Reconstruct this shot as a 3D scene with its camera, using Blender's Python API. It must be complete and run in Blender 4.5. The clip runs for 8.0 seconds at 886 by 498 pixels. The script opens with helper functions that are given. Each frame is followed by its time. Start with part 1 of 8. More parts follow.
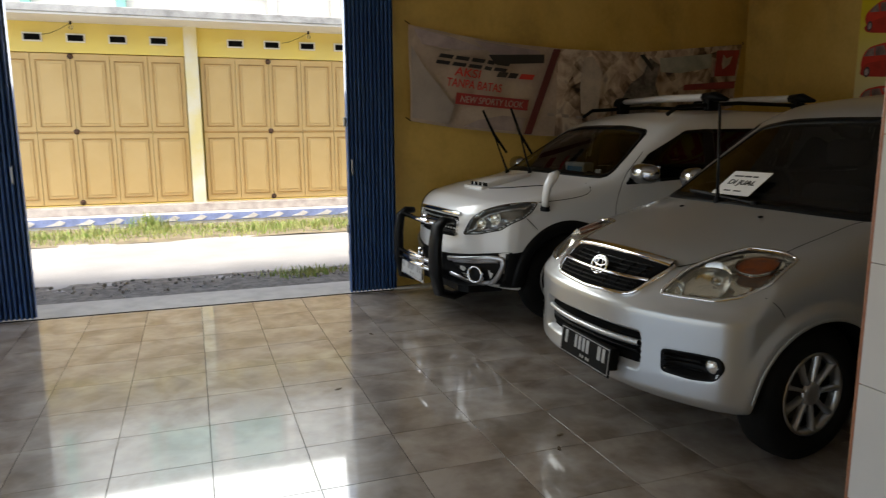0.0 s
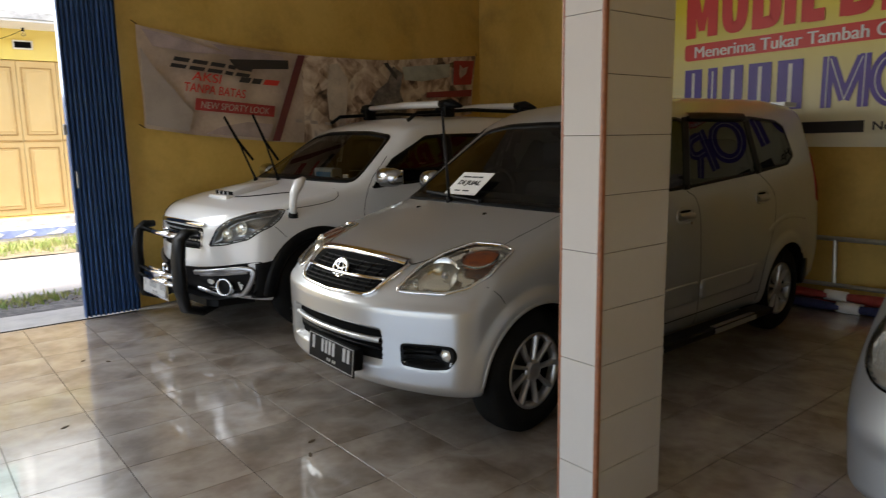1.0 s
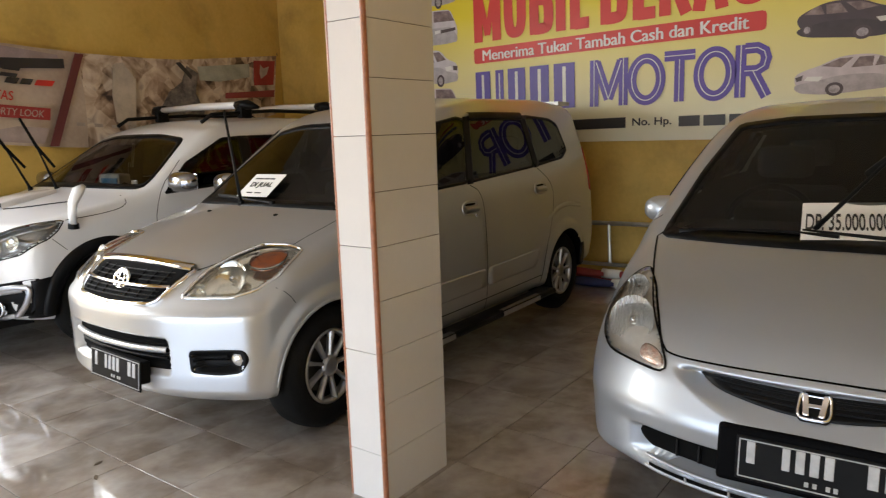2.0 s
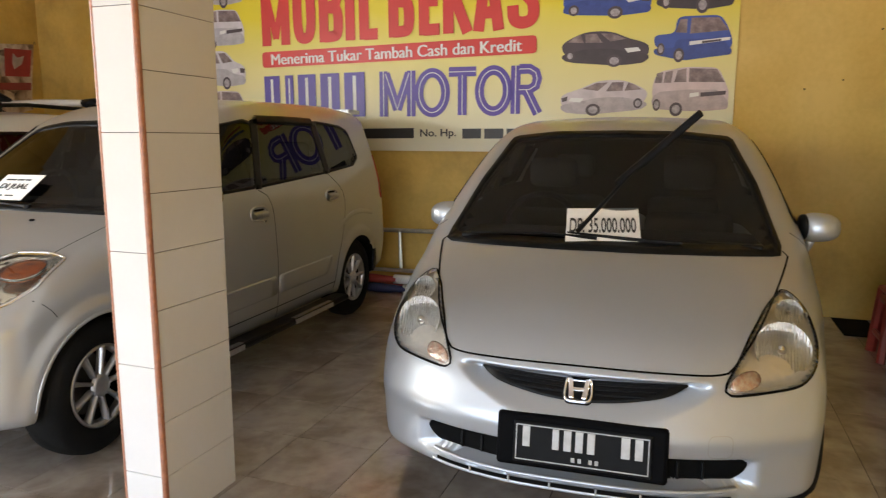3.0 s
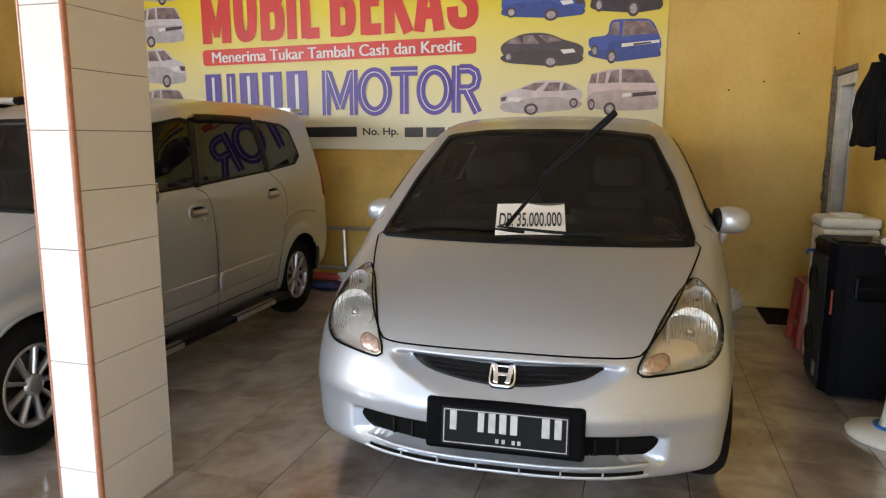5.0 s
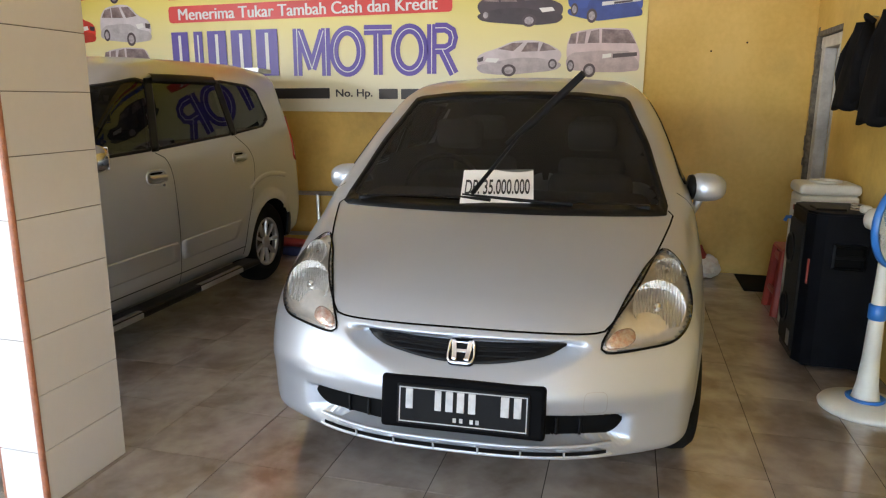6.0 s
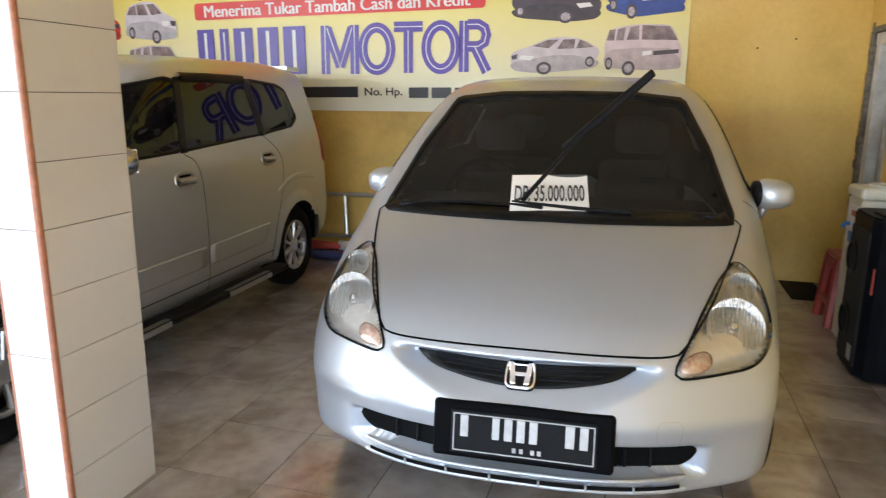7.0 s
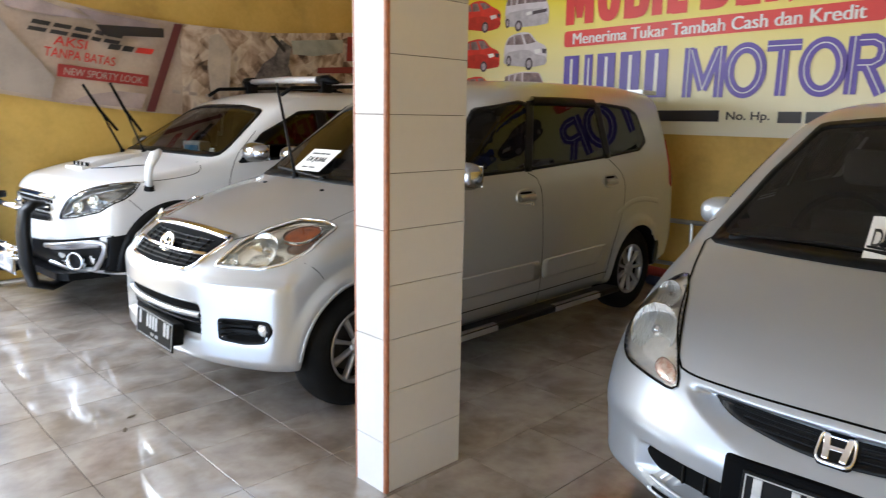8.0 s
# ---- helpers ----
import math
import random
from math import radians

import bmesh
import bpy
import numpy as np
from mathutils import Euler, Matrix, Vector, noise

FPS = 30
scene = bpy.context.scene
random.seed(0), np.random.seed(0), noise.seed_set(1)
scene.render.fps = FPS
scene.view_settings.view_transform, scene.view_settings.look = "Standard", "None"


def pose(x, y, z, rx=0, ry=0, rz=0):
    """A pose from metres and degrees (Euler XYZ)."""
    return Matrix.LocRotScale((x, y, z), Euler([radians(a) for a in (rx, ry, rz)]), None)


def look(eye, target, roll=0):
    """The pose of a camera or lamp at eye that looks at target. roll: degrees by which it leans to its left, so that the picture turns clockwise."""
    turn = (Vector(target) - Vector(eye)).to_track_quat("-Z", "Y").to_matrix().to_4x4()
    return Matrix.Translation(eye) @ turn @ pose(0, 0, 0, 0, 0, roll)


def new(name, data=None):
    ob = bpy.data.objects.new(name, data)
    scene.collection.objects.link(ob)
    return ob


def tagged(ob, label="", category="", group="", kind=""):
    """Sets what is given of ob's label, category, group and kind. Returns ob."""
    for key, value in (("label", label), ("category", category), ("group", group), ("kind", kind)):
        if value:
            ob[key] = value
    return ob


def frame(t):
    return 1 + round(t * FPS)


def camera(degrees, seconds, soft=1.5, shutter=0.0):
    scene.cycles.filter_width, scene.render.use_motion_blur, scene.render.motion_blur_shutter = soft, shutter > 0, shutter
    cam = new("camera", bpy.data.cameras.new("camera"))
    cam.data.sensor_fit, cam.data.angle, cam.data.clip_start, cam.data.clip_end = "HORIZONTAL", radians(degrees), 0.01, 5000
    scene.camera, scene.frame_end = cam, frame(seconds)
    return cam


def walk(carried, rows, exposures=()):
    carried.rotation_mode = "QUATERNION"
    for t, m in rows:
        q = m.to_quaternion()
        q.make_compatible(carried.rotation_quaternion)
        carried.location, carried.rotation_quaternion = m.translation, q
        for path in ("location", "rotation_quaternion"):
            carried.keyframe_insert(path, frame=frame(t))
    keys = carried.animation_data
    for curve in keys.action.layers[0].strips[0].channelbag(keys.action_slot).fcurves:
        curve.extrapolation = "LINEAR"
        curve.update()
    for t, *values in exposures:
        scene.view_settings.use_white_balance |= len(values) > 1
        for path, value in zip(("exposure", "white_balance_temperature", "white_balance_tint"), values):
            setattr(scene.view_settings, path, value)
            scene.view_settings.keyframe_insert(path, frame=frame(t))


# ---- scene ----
cam = camera(65.3, 8.0, soft=1.2, shutter=0.17)
PATH = [
    (0, (0.107, -0.01, 1.38), (0.775, 1.845, 1.044), -0.3),
    (0.5, (0.153, -0.021, 1.37), (1.127, 1.693, 1.035), 0.0),
    (1, (0.235, -0.093, 1.373), (1.469, 1.447, 1.049), -0.9),
    (1.2, (0.238, -0.13, 1.379), (1.586, 1.313, 1.058), -0.7),
    (2.3, (0.316, -0.307, 1.365), (1.963, 0.772, 1.018), -1.3),
    (2.5, (0.326, -0.309, 1.355), (2.034, 0.672, 1.008), -0.3),
    (3, (0.289, -0.302, 1.351), (2.148, 0.365, 1.034), 0.2),
    (3.5, (0.199, -0.262, 1.348), (2.11, 0.219, 1.01), -0.0),
    (4, (0.151, -0.252, 1.339), (2.06, 0.242, 1.002), -0.4),
    (4.2, (0.146, -0.254, 1.336), (2.053, 0.237, 0.988), -0.2),
    (5.3, (0.265, -0.473, 1.361), (2.161, 0.078, 1.042), 0.3),
    (5.5, (0.291, -0.495, 1.369), (2.179, 0.032, 0.973), 0.3),
    (6, (0.367, -0.465, 1.351), (2.258, 0.028, 0.927), 0.4),
    (6.5, (0.478, -0.37, 1.348), (2.384, 0.041, 0.902), 1.4),
    (7, (0.506, -0.305, 1.361), (2.383, 0.234, 0.93), 0.4),
    (7.5, (0.539, -0.34, 1.366), (2.215, 0.687, 0.996), -1.2),
    (8, (0.574, -0.448, 1.368), (1.947, 0.955, 0.986), 1.0),
]
EXPOSURES = [(0.0, 1.88, 7250, 10), (0.5, 2.08, 7200, 10), (1.0, 2.54, 7100, 12), (1.3, 2.95, 6950, 13), (2.3, 3.78, 7150, 14), (3.5, 4.08, 6850, 14),
             (5.5, 4.2, 6500, 13), (6.5, 4.44, 6250, 12), (7.1, 4.52, 6150, 12), (7.5, 4.26, 6200, 12), (8.0, 4.07, 6250, 12)]
walk(cam, [(t, look(eye, target, roll)) for t, eye, target, roll in PATH], EXPOSURES)


# ---------------------------------------------------------------- daylight
SUN_EL, SUN_AZ = 76.0, 200.0      # degrees above the horizon, and where it stands (0 = +y, clockwise)
world = bpy.data.worlds.new("world")
scene.world = world
world.use_nodes = True
sky = world.node_tree.nodes.new("ShaderNodeTexSky")
sky.sky_type, sky.sun_disc = "NISHITA", False
sky.sun_elevation, sky.sun_rotation = radians(SUN_EL), radians(SUN_AZ)
sky.air_density, sky.dust_density = 1.0, 2.5
bg = world.node_tree.nodes["Background"]
bg.inputs["Strength"].default_value = 0.15
world.node_tree.links.new(sky.outputs[0], bg.inputs[0])

sun_data = bpy.data.lights.new("sun", "SUN")
sun_data.energy, sun_data.angle, sun_data.color = 2.0, radians(14), (1.0, 0.975, 0.94)
sun = new("sun", sun_data)
sd = Vector((math.sin(radians(SUN_AZ)) * math.cos(radians(SUN_EL)), math.cos(radians(SUN_AZ)) * math.cos(radians(SUN_EL)), math.sin(radians(SUN_EL))))
sun.matrix_world = look(sd * 40, (0, 0, 0))

# sky light that comes in through the wide shopfront behind the camera
sky_in = bpy.data.lights.new("shopfront_skylight", "AREA")
sky_in.shape, sky_in.size, sky_in.size_y = "RECTANGLE", 6.0, 2.1
sky_in.energy, sky_in.color = 0.6, (0.28, 0.63, 1.0)
front_light = new("shopfront_skylight", sky_in)
front_light.matrix_world = look((-2.93, 1.85, 1.1), (3.0, 1.85, 0.9))

# light of the bright sky over the houses, through the upper part of the open folding gate
gate_in = bpy.data.lights.new("gate_skylight", "AREA")
gate_in.shape, gate_in.size, gate_in.size_y = "RECTANGLE", 2.4, 1.0
gate_in.energy, gate_in.color = 16.5, (0.86, 0.94, 1.0)
gate_light = new("gate_skylight", gate_in)
gate_light.matrix_world = look((0.14, 6.11, 2.22), (0.14, 3.0, 1.35))


# ---------------------------------------------------------------- materials
def mat(name, color, rough=0.5, metal=0.0, coat=0.0, var=0.0, scale=8.0, bump=0.0, bump_scale=60.0,
        color2=None, rough_var=0.0, spec=0.5, emit=None, coat_rough=0.04):
    """A principled material with two scales of colour variation, roughness variation and a fine bump."""
    m = bpy.data.materials.new(name)
    m.use_nodes = True
    nt = m.node_tree
    b = nt.nodes["Principled BSDF"]
    b.inputs["Base Color"].default_value = (*color, 1)
    b.inputs["Roughness"].default_value = rough
    b.inputs["Metallic"].default_value = metal
    b.inputs["Coat Weight"].default_value = coat
    b.inputs["Coat Roughness"].default_value = coat_rough
    b.inputs["Specular IOR Level"].default_value = spec
    if emit:
        b.inputs["Emission Color"].default_value = (*emit[:3], 1)
        b.inputs["Emission Strength"].default_value = emit[3]
    if var or bump or rough_var:
        tc = nt.nodes.new("ShaderNodeTexCoord")
        n1 = nt.nodes.new("ShaderNodeTexNoise")
        n1.inputs["Scale"].default_value = scale
        n1.inputs["Detail"].default_value = 6
        n2 = nt.nodes.new("ShaderNodeTexNoise")
        n2.inputs["Scale"].default_value = bump_scale
        n2.inputs["Detail"].default_value = 3
        nt.links.new(tc.outputs["Object"], n1.inputs["Vector"])
        nt.links.new(tc.outputs["Object"], n2.inputs["Vector"])
        if var:
            mx = nt.nodes.new("ShaderNodeMix")
            mx.data_type = "RGBA"
            c2 = color2 or tuple(c * (1 - var) for c in color)
            mx.inputs["A"].default_value = (*color, 1)
            mx.inputs["B"].default_value = (*c2, 1)
            rp = nt.nodes.new("ShaderNodeMapRange")
            rp.inputs["From Min"].default_value, rp.inputs["From Max"].default_value = 0.35, 0.7
            ad = nt.nodes.new("ShaderNodeMath")
            ad.operation = "MULTIPLY_ADD"
            ad.inputs[1].default_value = 0.25
            nt.links.new(n2.outputs["Fac"], ad.inputs[0])
            sb = nt.nodes.new("ShaderNodeMath")
            sb.operation = "SUBTRACT"
            sb.inputs[1].default_value = 0.125
            nt.links.new(n1.outputs["Fac"], sb.inputs[0])
            nt.links.new(sb.outputs[0], ad.inputs[2])
            nt.links.new(ad.outputs[0], rp.inputs["Value"])
            nt.links.new(rp.outputs["Result"], mx.inputs["Factor"])
            nt.links.new(mx.outputs["Result"], b.inputs["Base Color"])
        if rough_var:
            r2 = nt.nodes.new("ShaderNodeMapRange")
            r2.inputs["To Min"].default_value = max(0.0, rough - rough_var)
            r2.inputs["To Max"].default_value = rough + rough_var
            r2.inputs["From Min"].default_value, r2.inputs["From Max"].default_value = 0.3, 0.7
            nt.links.new(n1.outputs["Fac"], r2.inputs["Value"])
            nt.links.new(r2.outputs["Result"], b.inputs["Roughness"])
        if bump:
            bp = nt.nodes.new("ShaderNodeBump")
            bp.inputs["Strength"].default_value = bump
            bp.inputs["Distance"].default_value = 0.004
            nt.links.new(n2.outputs["Fac"], bp.inputs["Height"])
            nt.links.new(bp.outputs["Normal"], b.inputs["Normal"])
    return m


def glass(name, tint, gloss=0.02, ior=1.5):
    """Thin pane: tinted see-through with a Fresnel mirror on top."""
    m = bpy.data.materials.new(name)
    m.use_nodes = True
    nt = m.node_tree
    nt.nodes.remove(nt.nodes["Principled BSDF"])
    out = nt.nodes["Material Output"]
    tr = nt.nodes.new("ShaderNodeBsdfTransparent")
    tr.inputs["Color"].default_value = (*tint, 1)
    gl = nt.nodes.new("ShaderNodeBsdfGlossy")
    gl.inputs["Roughness"].default_value = gloss
    fr = nt.nodes.new("ShaderNodeFresnel")
    fr.inputs["IOR"].default_value = ior
    mx = nt.nodes.new("ShaderNodeMixShader")
    nt.links.new(fr.outputs[0], mx.inputs[0])
    nt.links.new(tr.outputs[0], mx.inputs[1])
    nt.links.new(gl.outputs[0], mx.inputs[2])
    nt.links.new(mx.outputs[0], out.inputs["Surface"])
    return m


M_SILVER = mat("silver_metallic_paint", (0.43, 0.458, 0.495), 0.40, 0.62, 0.6, coat_rough=0.07, var=0.06, scale=1.5, bump_scale=900)
M_SILVER2 = mat("silver_beige_metallic_paint", (0.48, 0.485, 0.485), 0.36, 0.62, 0.7, coat_rough=0.05, var=0.06, scale=1.5, bump_scale=900)
M_WHITE = mat("white_car_paint", (0.72, 0.72, 0.72), 0.3, 0.0, 0.8, var=0.04, scale=1.5, bump_scale=900)
M_BLACK = mat("black_plastic", (0.006, 0.006, 0.0065), 0.42, var=0.4, scale=5, rough_var=0.1, spec=0.12)
M_GAP = mat("dark_gap", (0.003, 0.003, 0.003), 0.9, spec=0.1)
M_RUBBER = mat("tyre_rubber", (0.006, 0.006, 0.006), 0.75, var=0.5, scale=6, color2=(0.012, 0.011, 0.010), bump=0.3, bump_scale=120, spec=0.1)
M_CHROME = mat("chrome", (0.8, 0.8, 0.81), 0.08, 1.0)
M_DULLCHROME = mat("dull_chrome", (0.42, 0.42, 0.43), 0.2, 1.0, var=0.15, scale=9)
M_ALLOY = mat("alloy_wheel_paint", (0.42, 0.42, 0.43), 0.3, 0.8, 0.3, var=0.15, scale=14)
M_ALLOY2 = mat("rusty_brake_disc", (0.09, 0.08, 0.07), 0.5, 0.8, var=0.4, scale=20)
M_GLASS = glass("clear_windscreen", (0.30, 0.315, 0.31))
M_TINT = glass("dark_tinted_glass", (0.05, 0.052, 0.055), ior=1.36)
M_TINT3 = glass("tinted_windscreen", (0.11, 0.115, 0.105), ior=1.5)
M_LENS = glass("headlamp_lens", (0.93, 0.93, 0.91), 0.03, 1.45)
M_ORANGE = mat("amber_lamp", (0.58, 0.17, 0.05), 0.2, 0.3, 0.5, var=0.6, scale=26, color2=(0.28, 0.10, 0.06), bump=0.8, bump_scale=40)
M_FABRIC = mat("dark_interior_trim", (0.018, 0.017, 0.016), 0.85, var=0.4, scale=9)
M_SEAT = mat("grey_seat_fabric", (0.055, 0.052, 0.05), 0.9, var=0.3, scale=20, bump=0.3, bump_scale=300)
M_PAPER = mat("white_paper", (0.8, 0.79, 0.77), 0.7, var=0.05, scale=4)
M_INK = mat("black_ink", (0.02, 0.02, 0.02), 0.6)
M_PLATE = mat("number_plate_black", (0.008, 0.008, 0.0085), 0.55, var=0.3, scale=12, spec=0.08)
M_HOLDER = mat("matt_black_holder", (0.003, 0.003, 0.0035), 0.6, var=0.3, scale=9, spec=0.03)
M_PLATEW = mat("number_plate_white", (0.42, 0.42, 0.42), 0.5, var=0.2, scale=30)
M_REFLECT = mat("lamp_reflector", (0.84, 0.84, 0.82), 0.22, 0.55, 0.6, var=0.3, scale=30, bump=1.0, bump_scale=45)
M_HOUSING = mat("aged_lamp_housing", (0.93, 0.89, 0.84), 0.30, 0.45, 0.5, var=0.1, scale=45, bump=0.15, bump_scale=24)
M_MIRROR = mat("smooth_lamp_mirror", (0.86, 0.84, 0.76), 0.15, 0.8, 0.2, var=0.2, scale=9, bump=0.7, bump_scale=7)
M_DARKLAMP = mat("smoked_lamp_housing", (0.30, 0.30, 0.30), 0.14, 0.65, 0.4, var=0.4, scale=20)


def fluted(name, color, pitch, depth):
    """Bright lamp reflector pressed into upright flutes and facets."""
    m = mat(name, color, 0.36, 0.75, 0.5)
    nt = m.node_tree
    tc, wv, vo = nt.nodes.new("ShaderNodeTexCoord"), nt.nodes.new("ShaderNodeTexWave"), nt.nodes.new("ShaderNodeTexVoronoi")
    wv.bands_direction = "Y"
    wv.inputs["Scale"].default_value, wv.inputs["Distortion"].default_value = pitch, 0.6
    vo.inputs["Scale"].default_value = 75
    ad, bp = nt.nodes.new("ShaderNodeMath"), nt.nodes.new("ShaderNodeBump")
    ad.operation = "ADD"
    bp.inputs["Distance"].default_value, bp.inputs["Strength"].default_value = depth, 1.0
    for n in (wv, vo):
        nt.links.new(tc.outputs["Object"], n.inputs["Vector"])
    nt.links.new(wv.outputs["Fac"], ad.inputs[0])
    nt.links.new(vo.outputs["Distance"], ad.inputs[1])
    nt.links.new(ad.outputs[0], bp.inputs["Height"])
    nt.links.new(bp.outputs["Normal"], nt.nodes["Principled BSDF"].inputs["Normal"])
    return m


M_FLUTE = fluted("fluted_lamp_reflector", (0.97, 0.97, 0.96), 34.0, 0.006)
M_PALEAMBER = mat("pale_amber_lamp", (0.62, 0.34, 0.25), 0.2, 0.45, 0.5, var=0.5, scale=60, color2=(0.75, 0.66, 0.58), bump=1.0, bump_scale=70)
M_YELLOW = mat("yellow_wall_paint", (0.72, 0.495, 0.135), 0.55, var=0.2, scale=1.3, color2=(0.57, 0.36, 0.07), bump=0.35, bump_scale=26, rough_var=0.12)
def stained(m, tone, scale, low, high, amount):
    """Lays blotchy stains with soft edges over a material's colour."""
    nt = m.node_tree
    b = nt.nodes["Principled BSDF"]
    src = b.inputs["Base Color"].links[0].from_socket
    tc, n, n2 = nt.nodes.new("ShaderNodeTexCoord"), nt.nodes.new("ShaderNodeTexNoise"), nt.nodes.new("ShaderNodeTexNoise")
    n.inputs["Scale"].default_value, n.inputs["Detail"].default_value, n.inputs["Distortion"].default_value = scale, 5, 0.6
    n2.inputs["Scale"].default_value, n2.inputs["Detail"].default_value = scale * 9, 5
    mp = nt.nodes.new("ShaderNodeMapRange")
    mp.inputs["From Min"].default_value, mp.inputs["From Max"].default_value, mp.inputs["To Max"].default_value = low, high, amount
    mu, mx = nt.nodes.new("ShaderNodeMath"), nt.nodes.new("ShaderNodeMix")
    mu.operation, mx.data_type = "MULTIPLY", "RGBA"
    mx.inputs["B"].default_value = (*tone, 1)
    for q in (n, n2):
        nt.links.new(tc.outputs["Object"], q.inputs["Vector"])
    nt.links.new(n.outputs["Fac"], mp.inputs["Value"])
    nt.links.new(mp.outputs["Result"], mu.inputs[0])
    nt.links.new(n2.outputs["Fac"], mu.inputs[1])
    nt.links.new(mu.outputs[0], mx.inputs["Factor"])
    nt.links.new(src, mx.inputs["A"])
    nt.links.new(mx.outputs["Result"], b.inputs["Base Color"])


stained(M_YELLOW, (0.30, 0.19, 0.05), 1.7, 0.50, 0.74, 0.8)
M_CEIL = mat("ceiling_board", (0.58, 0.54, 0.49), 0.8, var=0.08, scale=2)
M_TILEW = mat("white_pillar_tile", (0.64, 0.62, 0.60), 0.16, 0.0, 0.3, var=0.05, scale=3, rough_var=0.05)
M_GROUT = mat("dark_grout", (0.05, 0.042, 0.038), 0.9, var=0.3, scale=40, spec=0.04)
M_TERRA = mat("terracotta_edge_trim", (0.36, 0.13, 0.06), 0.35, var=0.3, scale=60, bump=0.5, bump_scale=150)
M_BLUE = mat("blue_gate_paint", (0.025, 0.075, 0.21), 0.42, 0.0, 0.1, var=0.35, scale=5, color2=(0.035, 0.095, 0.24), bump=0.25, bump_scale=90)
M_STEEL = mat("worn_steel", (0.4, 0.4, 0.4), 0.35, 0.9, var=0.3, scale=20)
M_ROAD = mat("sunlit_road", (0.29, 0.29, 0.287), 0.9, var=0.2, scale=1.5, bump=0.5, bump_scale=40)
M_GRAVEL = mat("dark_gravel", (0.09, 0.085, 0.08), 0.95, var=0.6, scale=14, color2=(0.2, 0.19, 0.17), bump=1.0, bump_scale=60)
M_SILL = mat("threshold_concrete", (0.42, 0.4, 0.37), 0.6, var=0.25, scale=6, bump=0.3)
M_FACADE = mat("yellow_facade_paint", (0.80, 0.63, 0.155), 0.7, var=0.2, scale=1.4, color2=(0.76, 0.60, 0.19), bump=0.2)
M_MOULD = mat("brown_door_moulding", (0.46, 0.275, 0.09), 0.5, var=0.3, scale=6)
M_WOODDOOR = mat("ochre_painted_wood", (0.63, 0.44, 0.185), 0.5, var=0.3, scale=3.5, color2=(0.60, 0.41, 0.165), bump=0.2)
M_GRASS = mat("grass_blades", (0.19, 0.30, 0.06), 0.6, var=0.5, scale=8, color2=(0.42, 0.40, 0.16))
M_WHITEWALL = mat("pale_plaster", (0.72, 0.7, 0.64), 0.8, var=0.12, scale=1.2)
M_TEAL = mat("teal_window_paint", (0.24, 0.52, 0.44), 0.4, var=0.2, scale=3)


# ---------------------------------------------------------------- mesh helpers
def mesh_ob(name, bm, material, parent=None, label="", smooth=False, m=None):
    me = bpy.data.meshes.new(name)
    bm.normal_update()
    bm.to_mesh(me)
    bm.free()
    for mt in (material if isinstance(material, (list, tuple)) else [material]):
        me.materials.append(mt)
    if smooth:
        me.polygons.foreach_set("use_smooth", [True] * len(me.polygons))
    ob = new(name, me)
    if parent is not None:
        ob.parent = parent
    if m is not None:
        ob.matrix_basis = m
    if label:
        tagged(ob, label)
    return ob


def part(name, bm, material, parent, label="", smooth=False, m=None):
    return mesh_ob(name, bm, material, parent, label, smooth, m)


def structure(name, bm, material, label, category, smooth=False):
    return tagged(mesh_ob(name, bm, material, smooth=smooth), label, category, kind="structure")


def add_box(bm, x0, y0, z0, x1, y1, z1, bevel=0.0, seg=2, m=None):
    r = bmesh.ops.create_cube(bm, size=1.0)
    vs = r["verts"]
    bmesh.ops.scale(bm, vec=(abs(x1 - x0), abs(y1 - y0), abs(z1 - z0)), verts=vs)
    bmesh.ops.translate(bm, vec=((x0 + x1) / 2, (y0 + y1) / 2, (z0 + z1) / 2), verts=vs)
    if m is not None:
        bmesh.ops.transform(bm, matrix=m, verts=vs)
    if bevel:
        es = list({e for v in vs for e in v.link_edges})
        bmesh.ops.bevel(bm, geom=es, offset=bevel, segments=seg, affect="EDGES", profile=0.5)
    return bm


def box(x0, y0, z0, x1, y1, z1, bevel=0.0, seg=2, m=None):
    return add_box(bmesh.new(), x0, y0, z0, x1, y1, z1, bevel, seg, m)


def add_tube(bm, pts, r, n=8, close=False, caps=True, flat=1.0):
    """A round bar along points; r may be a list; flat squeezes it across."""
    pts = [Vector(p) for p in pts]
    rs = r if isinstance(r, (list, tuple)) else [r] * len(pts)
    rings, up0 = [], None
    k = len(pts)
    for i, p in enumerate(pts):
        a = pts[(i - 1) % k] if (close or i > 0) else p
        b = pts[(i + 1) % k] if (close or i < k - 1) else p
        d = (b - a).normalized()
        if up0 is None:
            up0 = Vector((0, 0, 1)) if abs(d.z) < 0.9 else Vector((1, 0, 0))
        s = d.cross(up0).normalized()
        u = s.cross(d).normalized()
        up0 = u
        rings.append([bm.verts.new(p + rs[i] * (math.cos(q) * s + flat * math.sin(q) * u)) for q in [2 * math.pi * j / n for j in range(n)]])
    for i in range(k if close else k - 1):
        A, B = rings[i], rings[(i + 1) % k]
        for j in range(n):
            bm.faces.new((A[j], A[(j + 1) % n], B[(j + 1) % n], B[j]))
    if caps and not close:
        bm.faces.new(rings[0][::-1])
        bm.faces.new(rings[-1])
    return bm


def tube(pts, r, n=8, close=False, caps=True, flat=1.0):
    return add_tube(bmesh.new(), pts, r, n, close, caps, flat)


